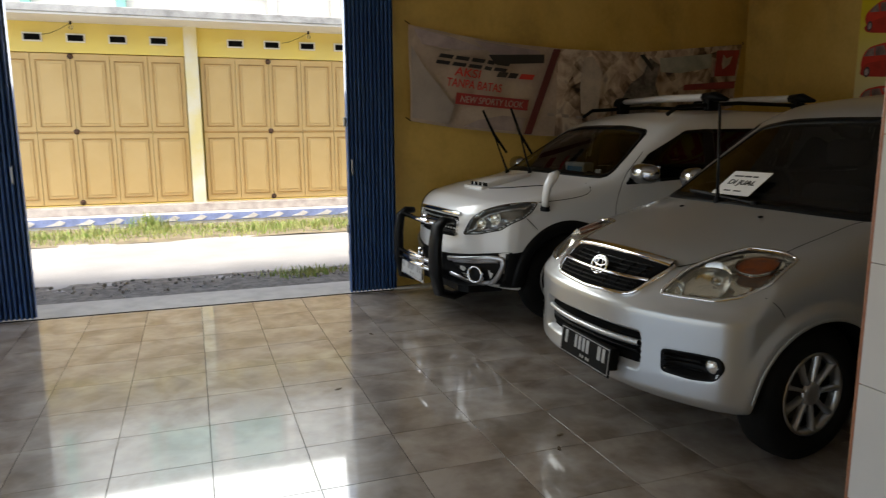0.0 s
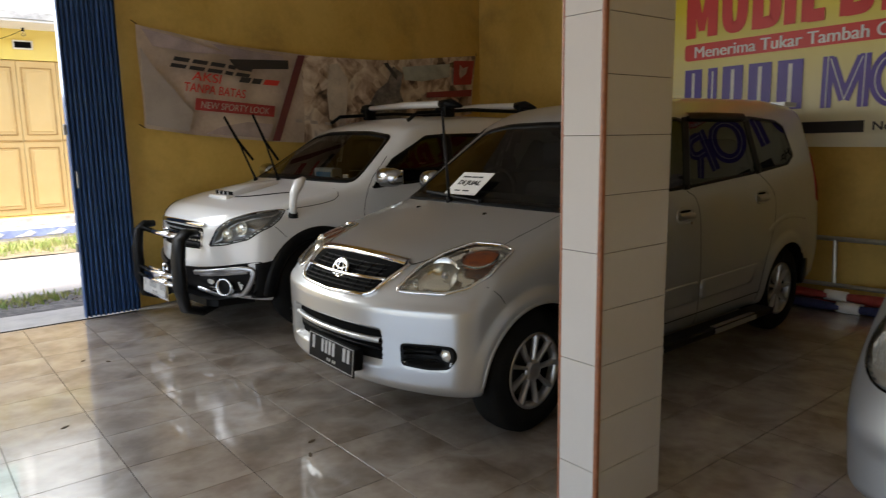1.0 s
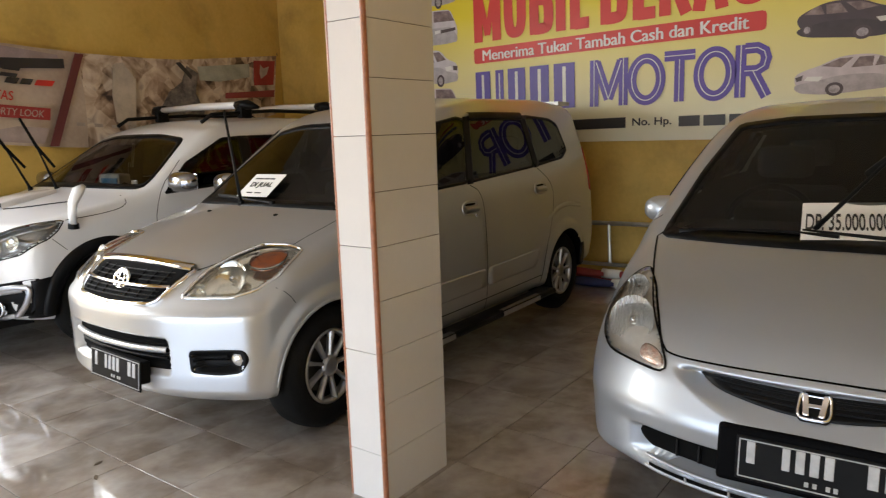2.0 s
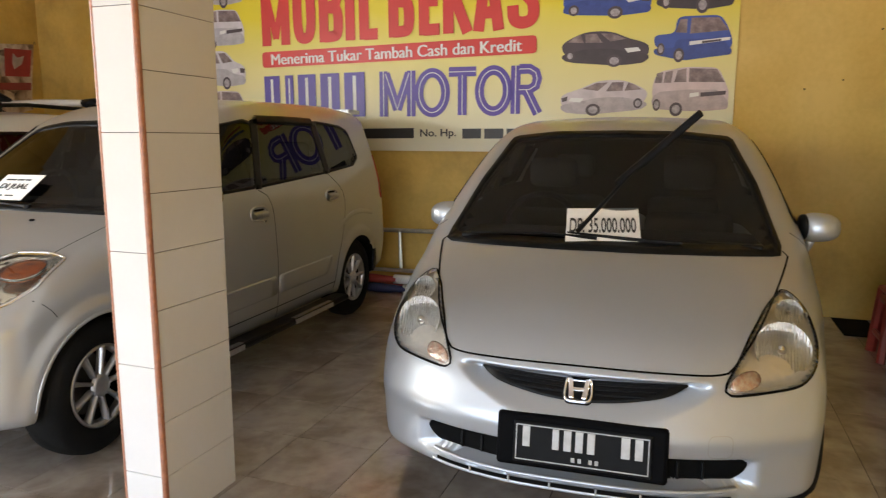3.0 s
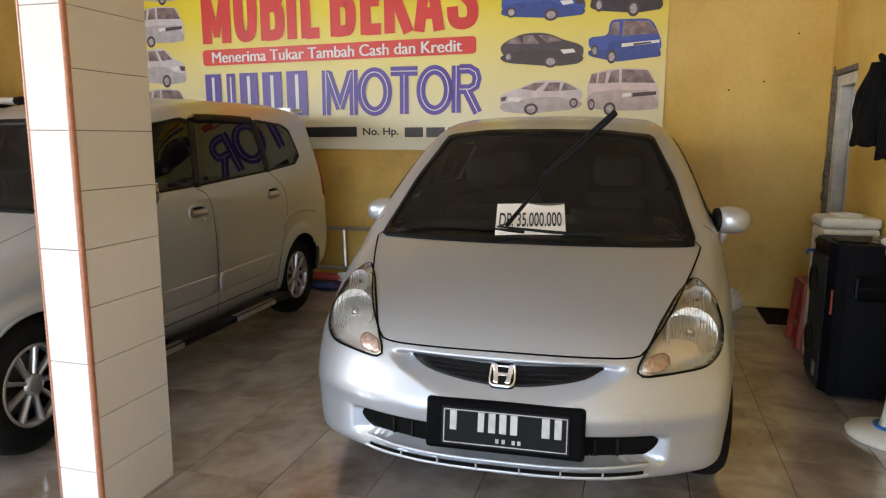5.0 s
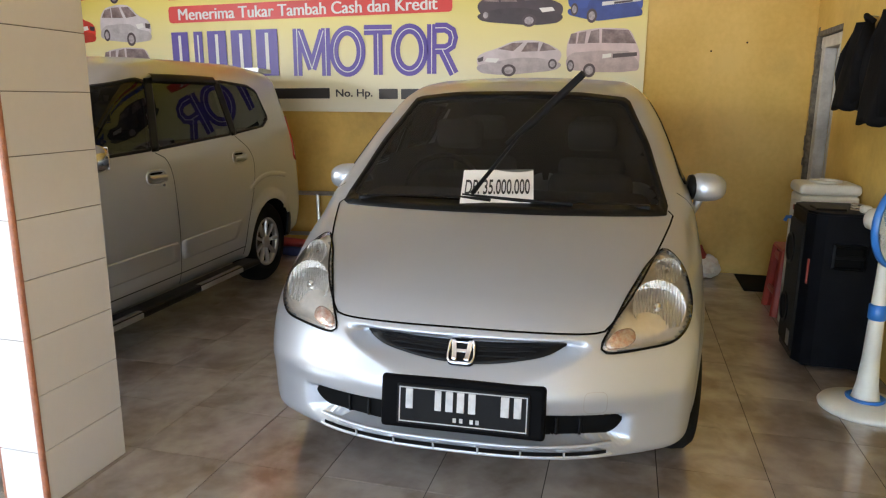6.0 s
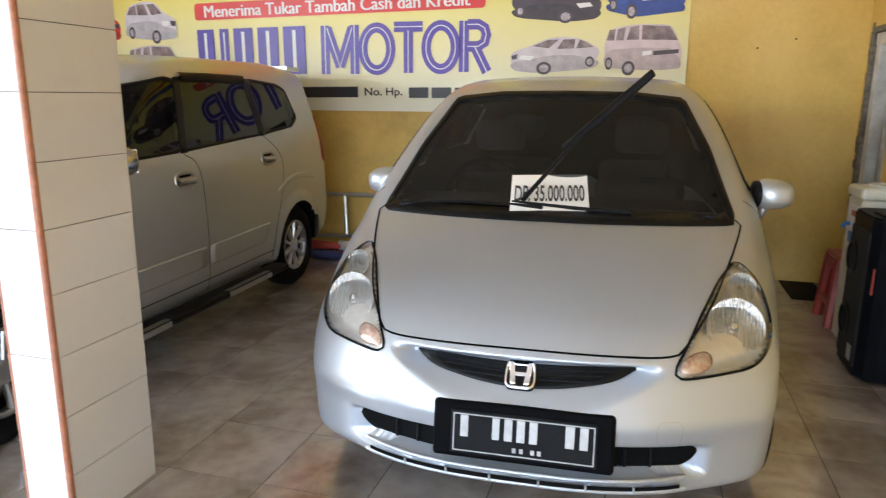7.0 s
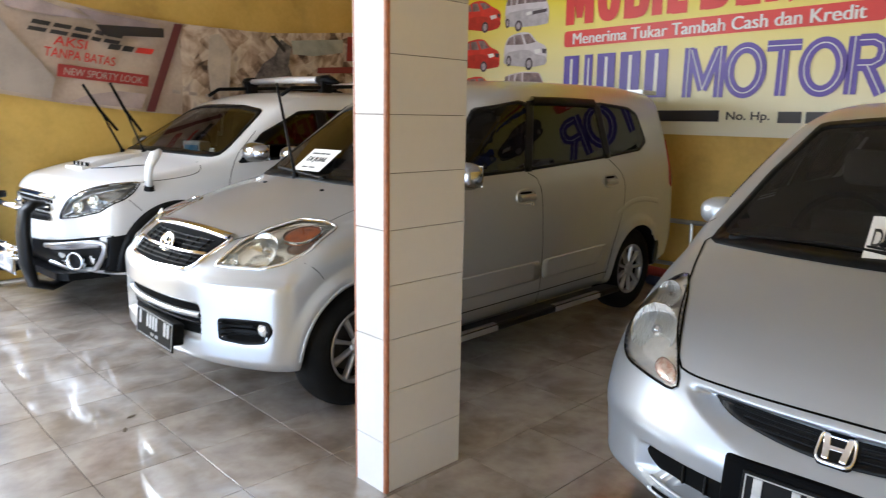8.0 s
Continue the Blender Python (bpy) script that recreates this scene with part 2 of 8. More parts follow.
def add_lathe(bm, prof, n=32, m=None, a0=0.0, a1=2 * math.pi):
    """Turns (radius, height) points round z; m then places it."""
    full = abs(a1 - a0 - 2 * math.pi) < 1e-6
    cols = []
    for j in range(n if full else n + 1):
        a = a0 + (a1 - a0) * j / n
        cols.append([bm.verts.new((r * math.cos(a), r * math.sin(a), z)) for r, z in prof])
    for j in range(n):
        A, B = cols[j], cols[(j + 1) % len(cols)]
        for i in range(len(prof) - 1):
            bm.faces.new((A[i], B[i], B[i + 1], A[i + 1]))
    if m is not None:
        bmesh.ops.transform(bm, matrix=m, verts=[v for c in cols for v in c])
    return bm


def lathe(prof, n=32, m=None):
    return add_lathe(bmesh.new(), prof, n, m)


def prism(outline, z0, z1, m=None):
    """A flat outline (x, y) pulled up from z0 to z1."""
    bm = bmesh.new()
    lo = [bm.verts.new((x, y, z0)) for x, y in outline]
    hi = [bm.verts.new((x, y, z1)) for x, y in outline]
    bm.faces.new(lo[::-1])
    bm.faces.new(hi)
    k = len(lo)
    for i in range(k):
        bm.faces.new((lo[i], lo[(i + 1) % k], hi[(i + 1) % k], hi[i]))
    if m is not None:
        bmesh.ops.transform(bm, matrix=m, verts=bm.verts)
    bmesh.ops.recalc_face_normals(bm, faces=bm.faces)
    return bm


# ---------------------------------------------------------------- the room
BACK, RIGHT, GATE, LEFT = 6.16, -1.765, 5.75, -3.0
CEIL = 3.7

# the back wall, the side wall with its door opening, the slightly slanting wall beside the gate
structure("wall_back", box(BACK, RIGHT - 0.15, 0, BACK + 0.15, 6.75, CEIL), M_YELLOW, "yellow painted plaster wall behind the parked cars", "wall")
bm = bmesh.new()
add_box(bm, LEFT, RIGHT - 0.15, 0, 5.48, RIGHT, CEIL)
add_box(bm, 5.48, RIGHT - 0.15, 1.84, BACK, RIGHT, CEIL)
add_box(bm, 6.10, RIGHT - 0.15, 0, BACK, RIGHT, 1.84)
structure("wall_side", bm, M_YELLOW, "yellow painted side wall with a narrow doorway", "wall")
SLANT = math.atan2(6.52 - 5.86, BACK - 1.72)
bm = prism([(1.72, 5.86), (BACK, 6.52), (BACK, 6.75), (1.72, 6.15)], 0, CEIL)
structure("wall_gate_side", bm, M_YELLOW, "yellow painted plaster wall beside the folding gate", "wall")
structure("wall_gate_far", box(LEFT, 5.86, 0, -1.3, 6.15, CEIL), M_YELLOW, "yellow painted plaster wall beside the folding gate", "wall")
structure("wall_over_gate", box(-1.3, 5.86, 2.75, 1.72, 6.15, CEIL), M_YELLOW, "yellow painted beam above the folding gate", "wall")
bm = bmesh.new()
add_box(bm, LEFT - 0.2, RIGHT - 0.15, 0, LEFT, -1.2, CEIL)
add_box(bm, LEFT - 0.2, 4.9, 0, LEFT, 6.15, CEIL)
add_box(bm, LEFT - 0.2, -1.2, 2.2, LEFT, 4.9, CEIL)
structure("wall_shopfront", bm, M_YELLOW, "yellow wall round the wide shopfront opening", "wall")
structure("ceiling", box(LEFT - 0.2, RIGHT - 0.15, CEIL, BACK + 0.15, 6.75, CEIL + 0.12), M_CEIL, "plain pale board showroom ceiling", "ceiling")
# dim store room behind the doorway
bm = bmesh.new()
add_box(bm, 4.9, RIGHT - 1.6, 0, 5.0, RIGHT - 0.15, 2.5)
add_box(bm, BACK + 0.15, RIGHT - 1.6, 0, BACK + 0.25, RIGHT - 0.15, 2.5)
add_box(bm, 4.9, RIGHT - 1.7, 0, BACK + 0.25, RIGHT - 1.6, 2.5)
add_box(bm, 4.9, RIGHT - 1.7, 2.5, BACK + 0.25, RIGHT - 0.15, 2.6)
add_box(bm, 4.9, RIGHT - 1.7, -0.1, BACK + 0.25, RIGHT - 0.15, -0.004)
structure("wall_store", bm, M_YELLOW, "yellow walls of a dim store room behind the doorway", "wall")

# the doorway: grey-white frame, rough mortar along the opening, half-open plank door behind
M_FRAME = mat("chalky_door_frame", (0.62, 0.6, 0.55), 0.6, var=0.35, scale=9, color2=(0.42, 0.39, 0.34), bump=0.3)
M_MORTAR = mat("rough_mortar", (0.2, 0.17, 0.13), 0.95, var=0.6, scale=30, bump=1.0, bump_scale=50)
door = tagged(new("door_1"), "narrow grey-white door frame set in rough mortar, door ajar", "door", kind="structure")
part("door_frame", box(5.95, RIGHT - 0.10, 0, 6.04, RIGHT - 0.02, 1.79, 0.006), M_FRAME, door)
part("door_frame", box(5.53, RIGHT - 0.10, 0, 5.60, RIGHT - 0.02, 1.79, 0.006), M_FRAME, door)
part("door_frame", box(5.53, RIGHT - 0.10, 1.72, 6.04, RIGHT - 0.015, 1.80, 0.006), M_FRAME, door)
bm = bmesh.new()
rnd = random.Random(4)
for k in range(34):
    z = 0.03 + k * 0.055
    w = rnd.uniform(0.02, 0.055)
    add_box(bm, 6.045, RIGHT - 0.09, z - 0.032, 6.045 + w + 0.03, RIGHT + rnd.uniform(0.002, 0.012), z + 0.032, 0.008, 1)
add_box(bm, 5.48, RIGHT - 0.1, 1.805, 6.1, RIGHT + 0.004, 1.845, 0.006, 1)
part("mortar", bm, M_MORTAR, door)
leaf_m = Matrix.Translation((5.95, RIGHT - 0.10, 0)) @ Matrix.Rotation(radians(66), 4, "Z")
leaf = part("door_leaf", box(-0.36, -0.035, 0.02, 0, 0, 1.80, 0.004), M_FRAME, door, m=leaf_m)
for k in range(3):
    part("panel", box(-0.31, 0.0, 0.12 + k * 0.56, -0.06, 0.006, 0.56 + k * 0.56, 0.003), M_FRAME, leaf)
part("latch", box(-0.34, 0.0, 0.95, -0.31, 0.03, 1.07, 0.004), M_STEEL, leaf)

# floor: dark grout bed; the tiles are laid on it at the end of the file
floor = structure("floor", box(LEFT - 0.2, RIGHT - 0.15, -0.12, BACK + 0.15, GATE, -0.0025), M_GROUT, "polished cream and brown marbled floor tiles with dark joints", "floor")
bm = bmesh.new()
add_box(bm, -2.0, GATE + 0.002, -0.1, 2.3, 6.28, -0.004, 0.004)
structure("threshold", bm, M_SILL, "pale worn concrete threshold under the folding gate", "threshold")
bm = bmesh.new()
add_box(bm, -1.5, GATE - 0.012, -0.05, 1.72, GATE + 0.012, 0.002)
structure("gate_rail", bm, M_GAP, "thin dark steel guide rail set in the floor", "rail")

# the tiled pillar
PX0, PX1, PY0, PY1 = 2.052, 2.432, 1.339, 1.523
pillar = tagged(new("pillar"), "square pillar clad in glossy white tiles with terracotta edge trim", "pillar", kind="structure")
part("core", box(PX0 + 0.008, PY0 + 0.008, 0, PX1 - 0.008, PY1 - 0.008, CEIL), M_GROUT, pillar)
TH = 0.195
tile_a = box(PX0 + 0.014, PY0, 0.001, PX1 - 0.001, PY0 + 0.012, TH - 0.001, 0.0015, 1)
tile_b = box(PX0, PY0 + 0.014, 0.001, PX0 + 0.012, PY1 - 0.014, 2 * TH - 0.001, 0.0015, 1)
first_a = part("tile", tile_a, M_TILEW, pillar)
first_b = part("tile", tile_b, M_TILEW, pillar)
for k in range(1, int(CEIL / TH)):
    t = new("tile", first_a.data)
    t.parent, t.location = pillar, (0, 0, k * TH)
for k in range(1, 19):
    t = new("tile", first_a.data)
    t.parent, t.location = pillar, (0, PY1 - PY0 - 0.012, (k - 1) * TH)
first_b.location = (0, 0, TH - 2 * TH)
for k in range(1, 9):
    t = new("tile", first_b.data)
    t.parent, t.location = pillar, (0, 0, TH + (k - 1) * 2 * TH)
for k in range(0, 9):
    t = new("tile", first_b.data)
    t.parent, t.location = pillar, (PX1 - PX0 - 0.012, 0, k * 2 * TH)
for cx, cy in ((PX0 + 0.0105, PY0 + 0.0105), (PX0 + 0.0105, PY1 - 0.0105)):
    bm = bmesh.new()
    add_lathe(bm, [(0.0118, 0), (0.0118, CEIL)], 12, Matrix.Translation((cx, cy, 0)))
    k = 0.0
    while k < 2.75:
        add_lathe(bm, [(0.0116, k), (0.0124, k + 0.003), (0.0124, k + 0.006), (0.0116, k + 0.009)], 8, Matrix.Translation((cx, cy, 0)))
        k += 0.0165
    part("edge_trim", bm, M_TERRA, pillar, "ridged terracotta corner trim")


# the folding gate: a pack of narrow blue pleats on each side of the opening
def gate_pack(x0, x1, name_label):
    g = tagged(new("folding_gate"), name_label, "gate", group="folding gate packs")
    g.location = (x0, GATE + 0.03, 0)
    n = int(round((x1 - x0) / 0.033))
    w = (x1 - x0) / n
    h = 2.72
    out = [(0, -0.036), (w * 0.16, -0.044), (w * 0.34, -0.044), (w * 0.5, -0.036), (w * 0.60, 0.0), (w * 0.9, 0.0), (w, -0.036), (w, 0.02), (0, 0.02)]
    first = part("pleat", prism(out, 0.012, h), M_BLUE, g)
    for i in range(1, n):
        p = new("pleat", first.data)
        p.parent, p.location = g, (i * w, random.uniform(-0.006, 0.006), 0)
    for z in (0.35, 1.35, 2.35):
        part("cross_bar", box(0, 0.022, z - 0.015, x1 - x0, 0.034, z + 0.015), M_BLUE, g)
    return g, w


gate_r, gw = gate_pack(1.335, 1.745, "dark blue folding steel gate pushed together beside the opening")
hx = 0.03
part("handle", tube([(hx, -0.04, 1.02), (hx, -0.075, 1.03), (hx, -0.075, 1.14), (hx, -0.04, 1.15)], 0.006), M_STEEL, gate_r, "thin steel pull handle")
part("latch", box(-0.022, -0.03, 1.42, 0.02, 0.0, 1.50, 0.006), M_STEEL, gate_r, "worn steel latch")
part("latch", box(-0.018, -0.03, 0.53, 0.02, 0.0, 0.60, 0.006), M_STEEL, gate_r, "worn steel latch")
gate_l, gw = gate_pack(-1.47, -1.06, "dark blue folding steel gate pushed together beside the opening")
part("handle", tube([(0.36, -0.04, 1.02), (0.36, -0.075, 1.03), (0.36, -0.075, 1.14), (0.36, -0.04, 1.15)], 0.006), M_STEEL, gate_l, "thin steel pull handle")
structure("gate_track", box(-1.5, GATE - 0.03, 2.73, 1.75, GATE + 0.11, 2.80), M_BLUE, "blue steel track above the folding gate", "track")

# ---------------------------------------------------------------- the street outside
def sheet(x0, y0, x1, y1, nx, ny, height):
    bm = bmesh.new()
    vs = [[bm.verts.new((x0 + (x1 - x0) * i / nx, y0 + (y1 - y0) * j / ny, height(x0 + (x1 - x0) * i / nx, y0 + (y1 - y0) * j / ny))) for j in range(ny + 1)] for i in range(nx + 1)]
    for i in range(nx):
        for j in range(ny):
            bm.faces.new((vs[i][j], vs[i + 1][j], vs[i + 1][j + 1], vs[i][j + 1]))
    return bm


structure("ground", sheet(-300, -300, 300, 300, 2, 2, lambda x, y: -0.16), M_ROAD, "flat pale ground round the building", "ground")
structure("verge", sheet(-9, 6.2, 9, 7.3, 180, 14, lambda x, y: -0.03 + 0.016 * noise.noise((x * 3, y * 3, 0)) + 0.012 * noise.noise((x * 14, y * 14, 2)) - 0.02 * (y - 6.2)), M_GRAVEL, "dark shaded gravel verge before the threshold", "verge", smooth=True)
structure("road", sheet(-60, 7.0, 60, 10.0, 60, 6, lambda x, y: -0.055 + 0.01 * noise.noise((x * 0.6, y * 0.6, 0))), M_ROAD, "pale sun-bleached asphalt road", "road", smooth=True)
structure("soil", sheet(-20, 9.8, 20, 11.7, 80, 10, lambda x, y: -0.05 + 0.03 * noise.noise((x * 1.5, y * 1.5, 5))), mat("dry_soil", (0.2, 0.17, 0.11), 0.95, var=0.5, scale=5, bump=0.8), "dry soil strip under the roadside grass", "soil", smooth=True)

rnd = random.Random(7)
bm = bmesh.new()
for k in range(420):
    x, y = rnd.uniform(-3.2, 4.2), rnd.triangular(6.35, 7.25, 7.05)
    r = rnd.uniform(0.006, 0.026)
    mm = Matrix.Translation((x, y, -0.045 + r * 0.4)) @ Euler((rnd.random() * 3, rnd.random() * 3, rnd.random() * 3)).to_matrix().to_4x4() @ Matrix.Diagonal((r, r * rnd.uniform(0.6, 1), r * rnd.uniform(0.4, 0.8), 1))
    bmesh.ops.create_icosphere(bm, subdivisions=1, radius=1.0, matrix=mm)
tagged(mesh_ob("loose_gravel", bm, mat("gravel_stones", (0.28, 0.27, 0.25), 0.9, var=0.5, scale=20)), "loose grey gravel stones along the road edge", "gravel", kind="stuff")


def blades(name, count, spots, hmin, hmax, label, seed):
    r = random.Random(seed)
    v, f = [], []
    for k in range(count):
        x, y, s = spots(r)
        a, h, w = r.uniform(0, 6.28), r.uniform(hmin, hmax) * s, r.uniform(0.004, 0.010)
        lx, ly = r.uniform(-0.5, 0.5) * h, r.uniform(-0.5, 0.5) * h
        c, sn = math.cos(a) * w, math.sin(a) * w
        b = len(v)
        v += [(x - c, y - sn, -0.06), (x + c, y + sn, -0.06), (x + lx * 0.4 + c * 0.7, y + ly * 0.4 + sn * 0.7, h * 0.6 - 0.05), (x + lx * 0.4 - c * 0.7, y + ly * 0.4 - sn * 0.7, h * 0.6 - 0.05), (x + lx, y + ly, h - 0.05)]
        f += [(b, b + 1, b + 2, b + 3), (b + 3, b + 2, b + 4)]
    me = bpy.data.meshes.new(name)
    me.from_pydata(v, [], f)
    me.materials.append(M_GRASS)
    return tagged(new(name, me), label, "grass", kind="stuff")


def strip(r):
    x, y = r.uniform(-5.5, 6.5), r.triangular(9.85, 11.45, 10.7)
    return x, y, 0.55 + 0.8 * max(0, noise.noise((x * 1.3, y * 1.3, 3)) + 0.3)


blades("roadside_grass", 9000, strip, 0.03, 0.13, "bright green ragged grass along the far roadside", 3)
blades("gravel_tufts", 260, lambda r: (1.15 + r.gauss(0, 0.22), 6.95 + r.gauss(0, 0.10), 1.0), 0.03, 0.10, "small grass tufts growing in the gravel", 5)
blades("weed_clump", 160, lambda r: (-0.55 + r.gauss(0, 0.13), 11.2 + r.gauss(0, 0.1), 1.0), 0.12, 0.30, "leafy weed clump by the plinth", 6)

# the yellow shophouse across the road
FY = 12.0
shop = tagged(new("shophouse"), "yellow shophouse with ochre wooden folding doors", "house")
part("base_wall", box(-8.2, FY + 0.08, 0, 8.6, FY + 0.3, 0.26), M_FACADE, shop)
part("wall", box(-8.2, FY + 0.08, 2.58, 8.6, FY + 0.3, 3.1), M_FACADE, shop)
part("inner_wall", box(-8.2, FY + 0.25, 0.26, 8.6, FY + 0.4, 2.58), M_FACADE, shop)
M_COLUMN = mat("bleached_yellow_paint", (0.8, 0.68, 0.3), 0.7, var=0.25, scale=2, color2=(0.8, 0.76, 0.62))
for cx in (-5.55, -2.75, 0.20, 3.10, 5.95):
    part("column", box(cx - 0.10, FY - 0.03, 0.18, cx + 0.10, FY + 0.2, 3.05, 0.01), M_COLUMN, shop, "pale yellow column")
M_PLINTH = mat("tiled_plinth", (0.70, 0.68, 0.65), 0.4, var=0.3, scale=10)
M_BLUETILE = mat("blue_tile", (0.26, 0.33, 0.58), 0.3, var=0.3, scale=12)
part("plinth", box(-8.2, FY - 0.45, -0.1, 8.6, FY + 0.1, 0.12, 0.01), M_PLINTH, shop)
part("plinth_step", box(-8.2, FY - 0.18, 0.12, 8.6, FY + 0.1, 0.25, 0.01), mat("pale_step_tile", (0.5, 0.46, 0.42), 0.4, var=0.5, scale=6, color2=(0.3, 0.26, 0.24)), shop)
rail = part("tile_band", box(-8.2, FY - 0.462, 0.0, 8.6, FY - 0.45, 0.115), M_BLUETILE, shop)
for k in range(34):
    x = -6.8 + k * 0.40
    part("tile", prism([(0, 0), (0.21, 0), (0.28, 0.05), (0.20, 0.085), (0.12, 0.04)], 0, 0.006, Matrix.Translation((x, FY - 0.463, 0.014)) @ Matrix.Rotation(radians(90), 4, "X")), M_PLINTH, rail)
part("fascia", box(-8.4, FY - 0.72, 3.05, 8.8, FY + 0.4, 3.16, 0.01), mat("weathered_fascia", (0.42, 0.42, 0.4), 0.8, var=0.5, scale=5), shop, "grey weathered eaves edge")
part("soffit", box(-8.4, FY - 0.70, 3.02, 8.8, FY + 0.3, 3.05), M_WHITEWALL, shop)
M_RUST = mat("rusty_iron", (0.10, 0.05, 0.025), 0.8, var=0.5, scale=30)
for x0, x1, n in ((-5.4, -2.88, 5), (-2.62, 0.09, 5), (0.33, 3.0, 5), (3.22, 5.84, 5)):
    w = (x1 - x0) / n
    for i in range(n):
        X = x0 + i * w
        lf = part("door", box(X + 0.004, FY + 0.12, 0.27, X + w - 0.004, FY + 0.155, 2.57, 0.003), M_WOODDOOR, shop)
        for z0, z1 in ((0.38, 1.28), (1.49, 2.46)):
            bm = bmesh.new()
            a, b, y = X + 0.075, X + w - 0.075, FY + 0.12
            for (p0, p1, q0, q1) in ((a - 0.016, b + 0.016, z0 - 0.016, z0), (a - 0.016, b + 0.016, z1, z1 + 0.016), (a - 0.016, a, z0, z1), (b, b + 0.016, z0, z1)):
                add_box(bm, p0, y - 0.018, q0, p1, y + 0.002, q1, 0.005, 1)
            part("panel_moulding", bm, M_MOULD, lf)
            part("panel", box(a + 0.035, y - 0.010, z0 + 0.035, b - 0.035, y + 0.002, z1 - 0.035, 0.006, 1), M_WOODDOOR, lf)
        if i == 2:
            for z in (0.30, 1.40, 2.53):
                part("bolt", lathe([(0.045, 0.0), (0.04, 0.02), (0.02, 0.035), (0.0, 0.037)], 10, Matrix.Translation((X, FY + 0.118, z)) @ Matrix.Rotation(radians(90), 4, "X")), M_RUST, lf, "rusty door bolt")
        part("mid_rail", box(X + 0.01, FY + 0.104, 1.375, X + w - 0.01, FY + 0.121, 1.405, 0.004, 1), M_MOULD, lf)
for k in range(14):
    x = -4.33 + 0.58 * k
    if abs(x - 0.2) < 0.2 or abs(x + 2.75) < 0.2 or abs(x - 3.1) < 0.2:
        continue
    bm = bmesh.new()
    for p in ((x - 0.13, 2.73, x + 0.13, 2.75), (x - 0.13, 2.84, x + 0.13, 2.86), (x - 0.13, 2.75, x - 0.11, 2.84), (x + 0.11, 2.75, x + 0.13, 2.84)):
        add_box(bm, p[0], FY + 0.05, p[1], p[2], FY + 0.10, p[3])
    v_ = part("vent", bm, M_WHITEWALL, shop, "small ventilation slot with pale rim")
    part("opening", box(x - 0.11, FY + 0.07, 2.75, x + 0.11, FY + 0.085, 2.84), M_GAP, v_)
for x in (-1.46, 2.05):
    bl = tagged(new("bulb_lamp"), "bare glass bulb hanging under the eaves", "lamp")
    bl.location = (x, FY - 0.1, 2.93)
    part("bulb", lathe([(0.0, -0.035), (0.02, -0.03), (0.03, -0.01), (0.026, 0.012), (0.013, 0.035), (0.013, 0.05), (0, 0.05)], 16), M_LENS, bl)
    part("socket", lathe([(0.0, 0.10), (0.016, 0.10), (0.018, 0.04), (0.0, 0.04)], 12), M_BLACK, bl)
    part("wire", tube([(0, 0, 0.06), (-0.15, 0.05, -0.02), (-0.3, 0.12, -0.08), (-0.42, 0.15, -0.10)], 0.004), M_BLACK, bl)
# upper storey set back over the eaves
part("upper_wall", box(-8.2, FY + 0.5, 3.16, 8.6, FY + 0.8, 5.15), M_WHITEWALL, shop, "pale upper storey wall")
part("upper_roof", box(-8.5, FY + 0.1, 5.15, 8.9, FY + 1.2, 5.3, 0.02), mat("roof_edge_metal", (0.5, 0.52, 0.55), 0.5, var=0.3, scale=4), shop)
for x in (-4.9, -3.75, -0.2, 0.95, 4.1, 5.25):
    wi = part("window", box(x - 0.48, FY + 0.44, 3.72, x + 0.48, FY + 0.5, 4.72, 0.01), M_WHITEWALL, shop)
    part("shutter", box(x - 0.42, FY + 0.42, 3.78, x + 0.42, FY + 0.45, 4.66, 0.01), M_TEAL, wi, "teal painted window shutter")
for x in (-2.1, -0.78, 1.53, 2.6):
    part("post", box(x - 0.07, FY + 0.3, 3.16, x + 0.07, FY + 0.44, 5.15, 0.01), M_TEAL if x < 1 else M_WHITEWALL, shop)


# ---------------------------------------------------------------- car bodies
def soft_line(pts, soft):
    """A polyline through (a, b) points with its corners rounded off over about 'soft'."""
    a = np.array([p[0] for p in pts], float)
    b = np.array([p[1] for p in pts], float)
    g = np.linspace(a[0] - 0.6, a[-1] + 0.6, 3000)
    lo, hi = (b[1] - b[0]) / (a[1] - a[0]), (b[-1] - b[-2]) / (a[-1] - a[-2])
    v = np.interp(g, a, b)
    v = np.where(g < a[0], b[0] + lo * (g - a[0]), v)
    v = np.where(g > a[-1], b[-1] + hi * (g - a[-1]), v)
    n = max(3, int(soft / (g[1] - g[0])) | 1)
    k = np.ones(n) / n
    for _ in range(2):
        v = np.convolve(np.pad(v, n // 2, mode="reflect", reflect_type="odd"), k, "valid")
    return lambda q: np.interp(q, g, v)


def smax(a, b, k):
    h = np.maximum(k - np.abs(a - b), 0) / k
    return np.maximum(a, b) + h * h * k / 4


def ramp(v, a, b):
    t = np.clip((v - a) / (b - a), 0, 1)
    return t * t * (3 - 2 * t)


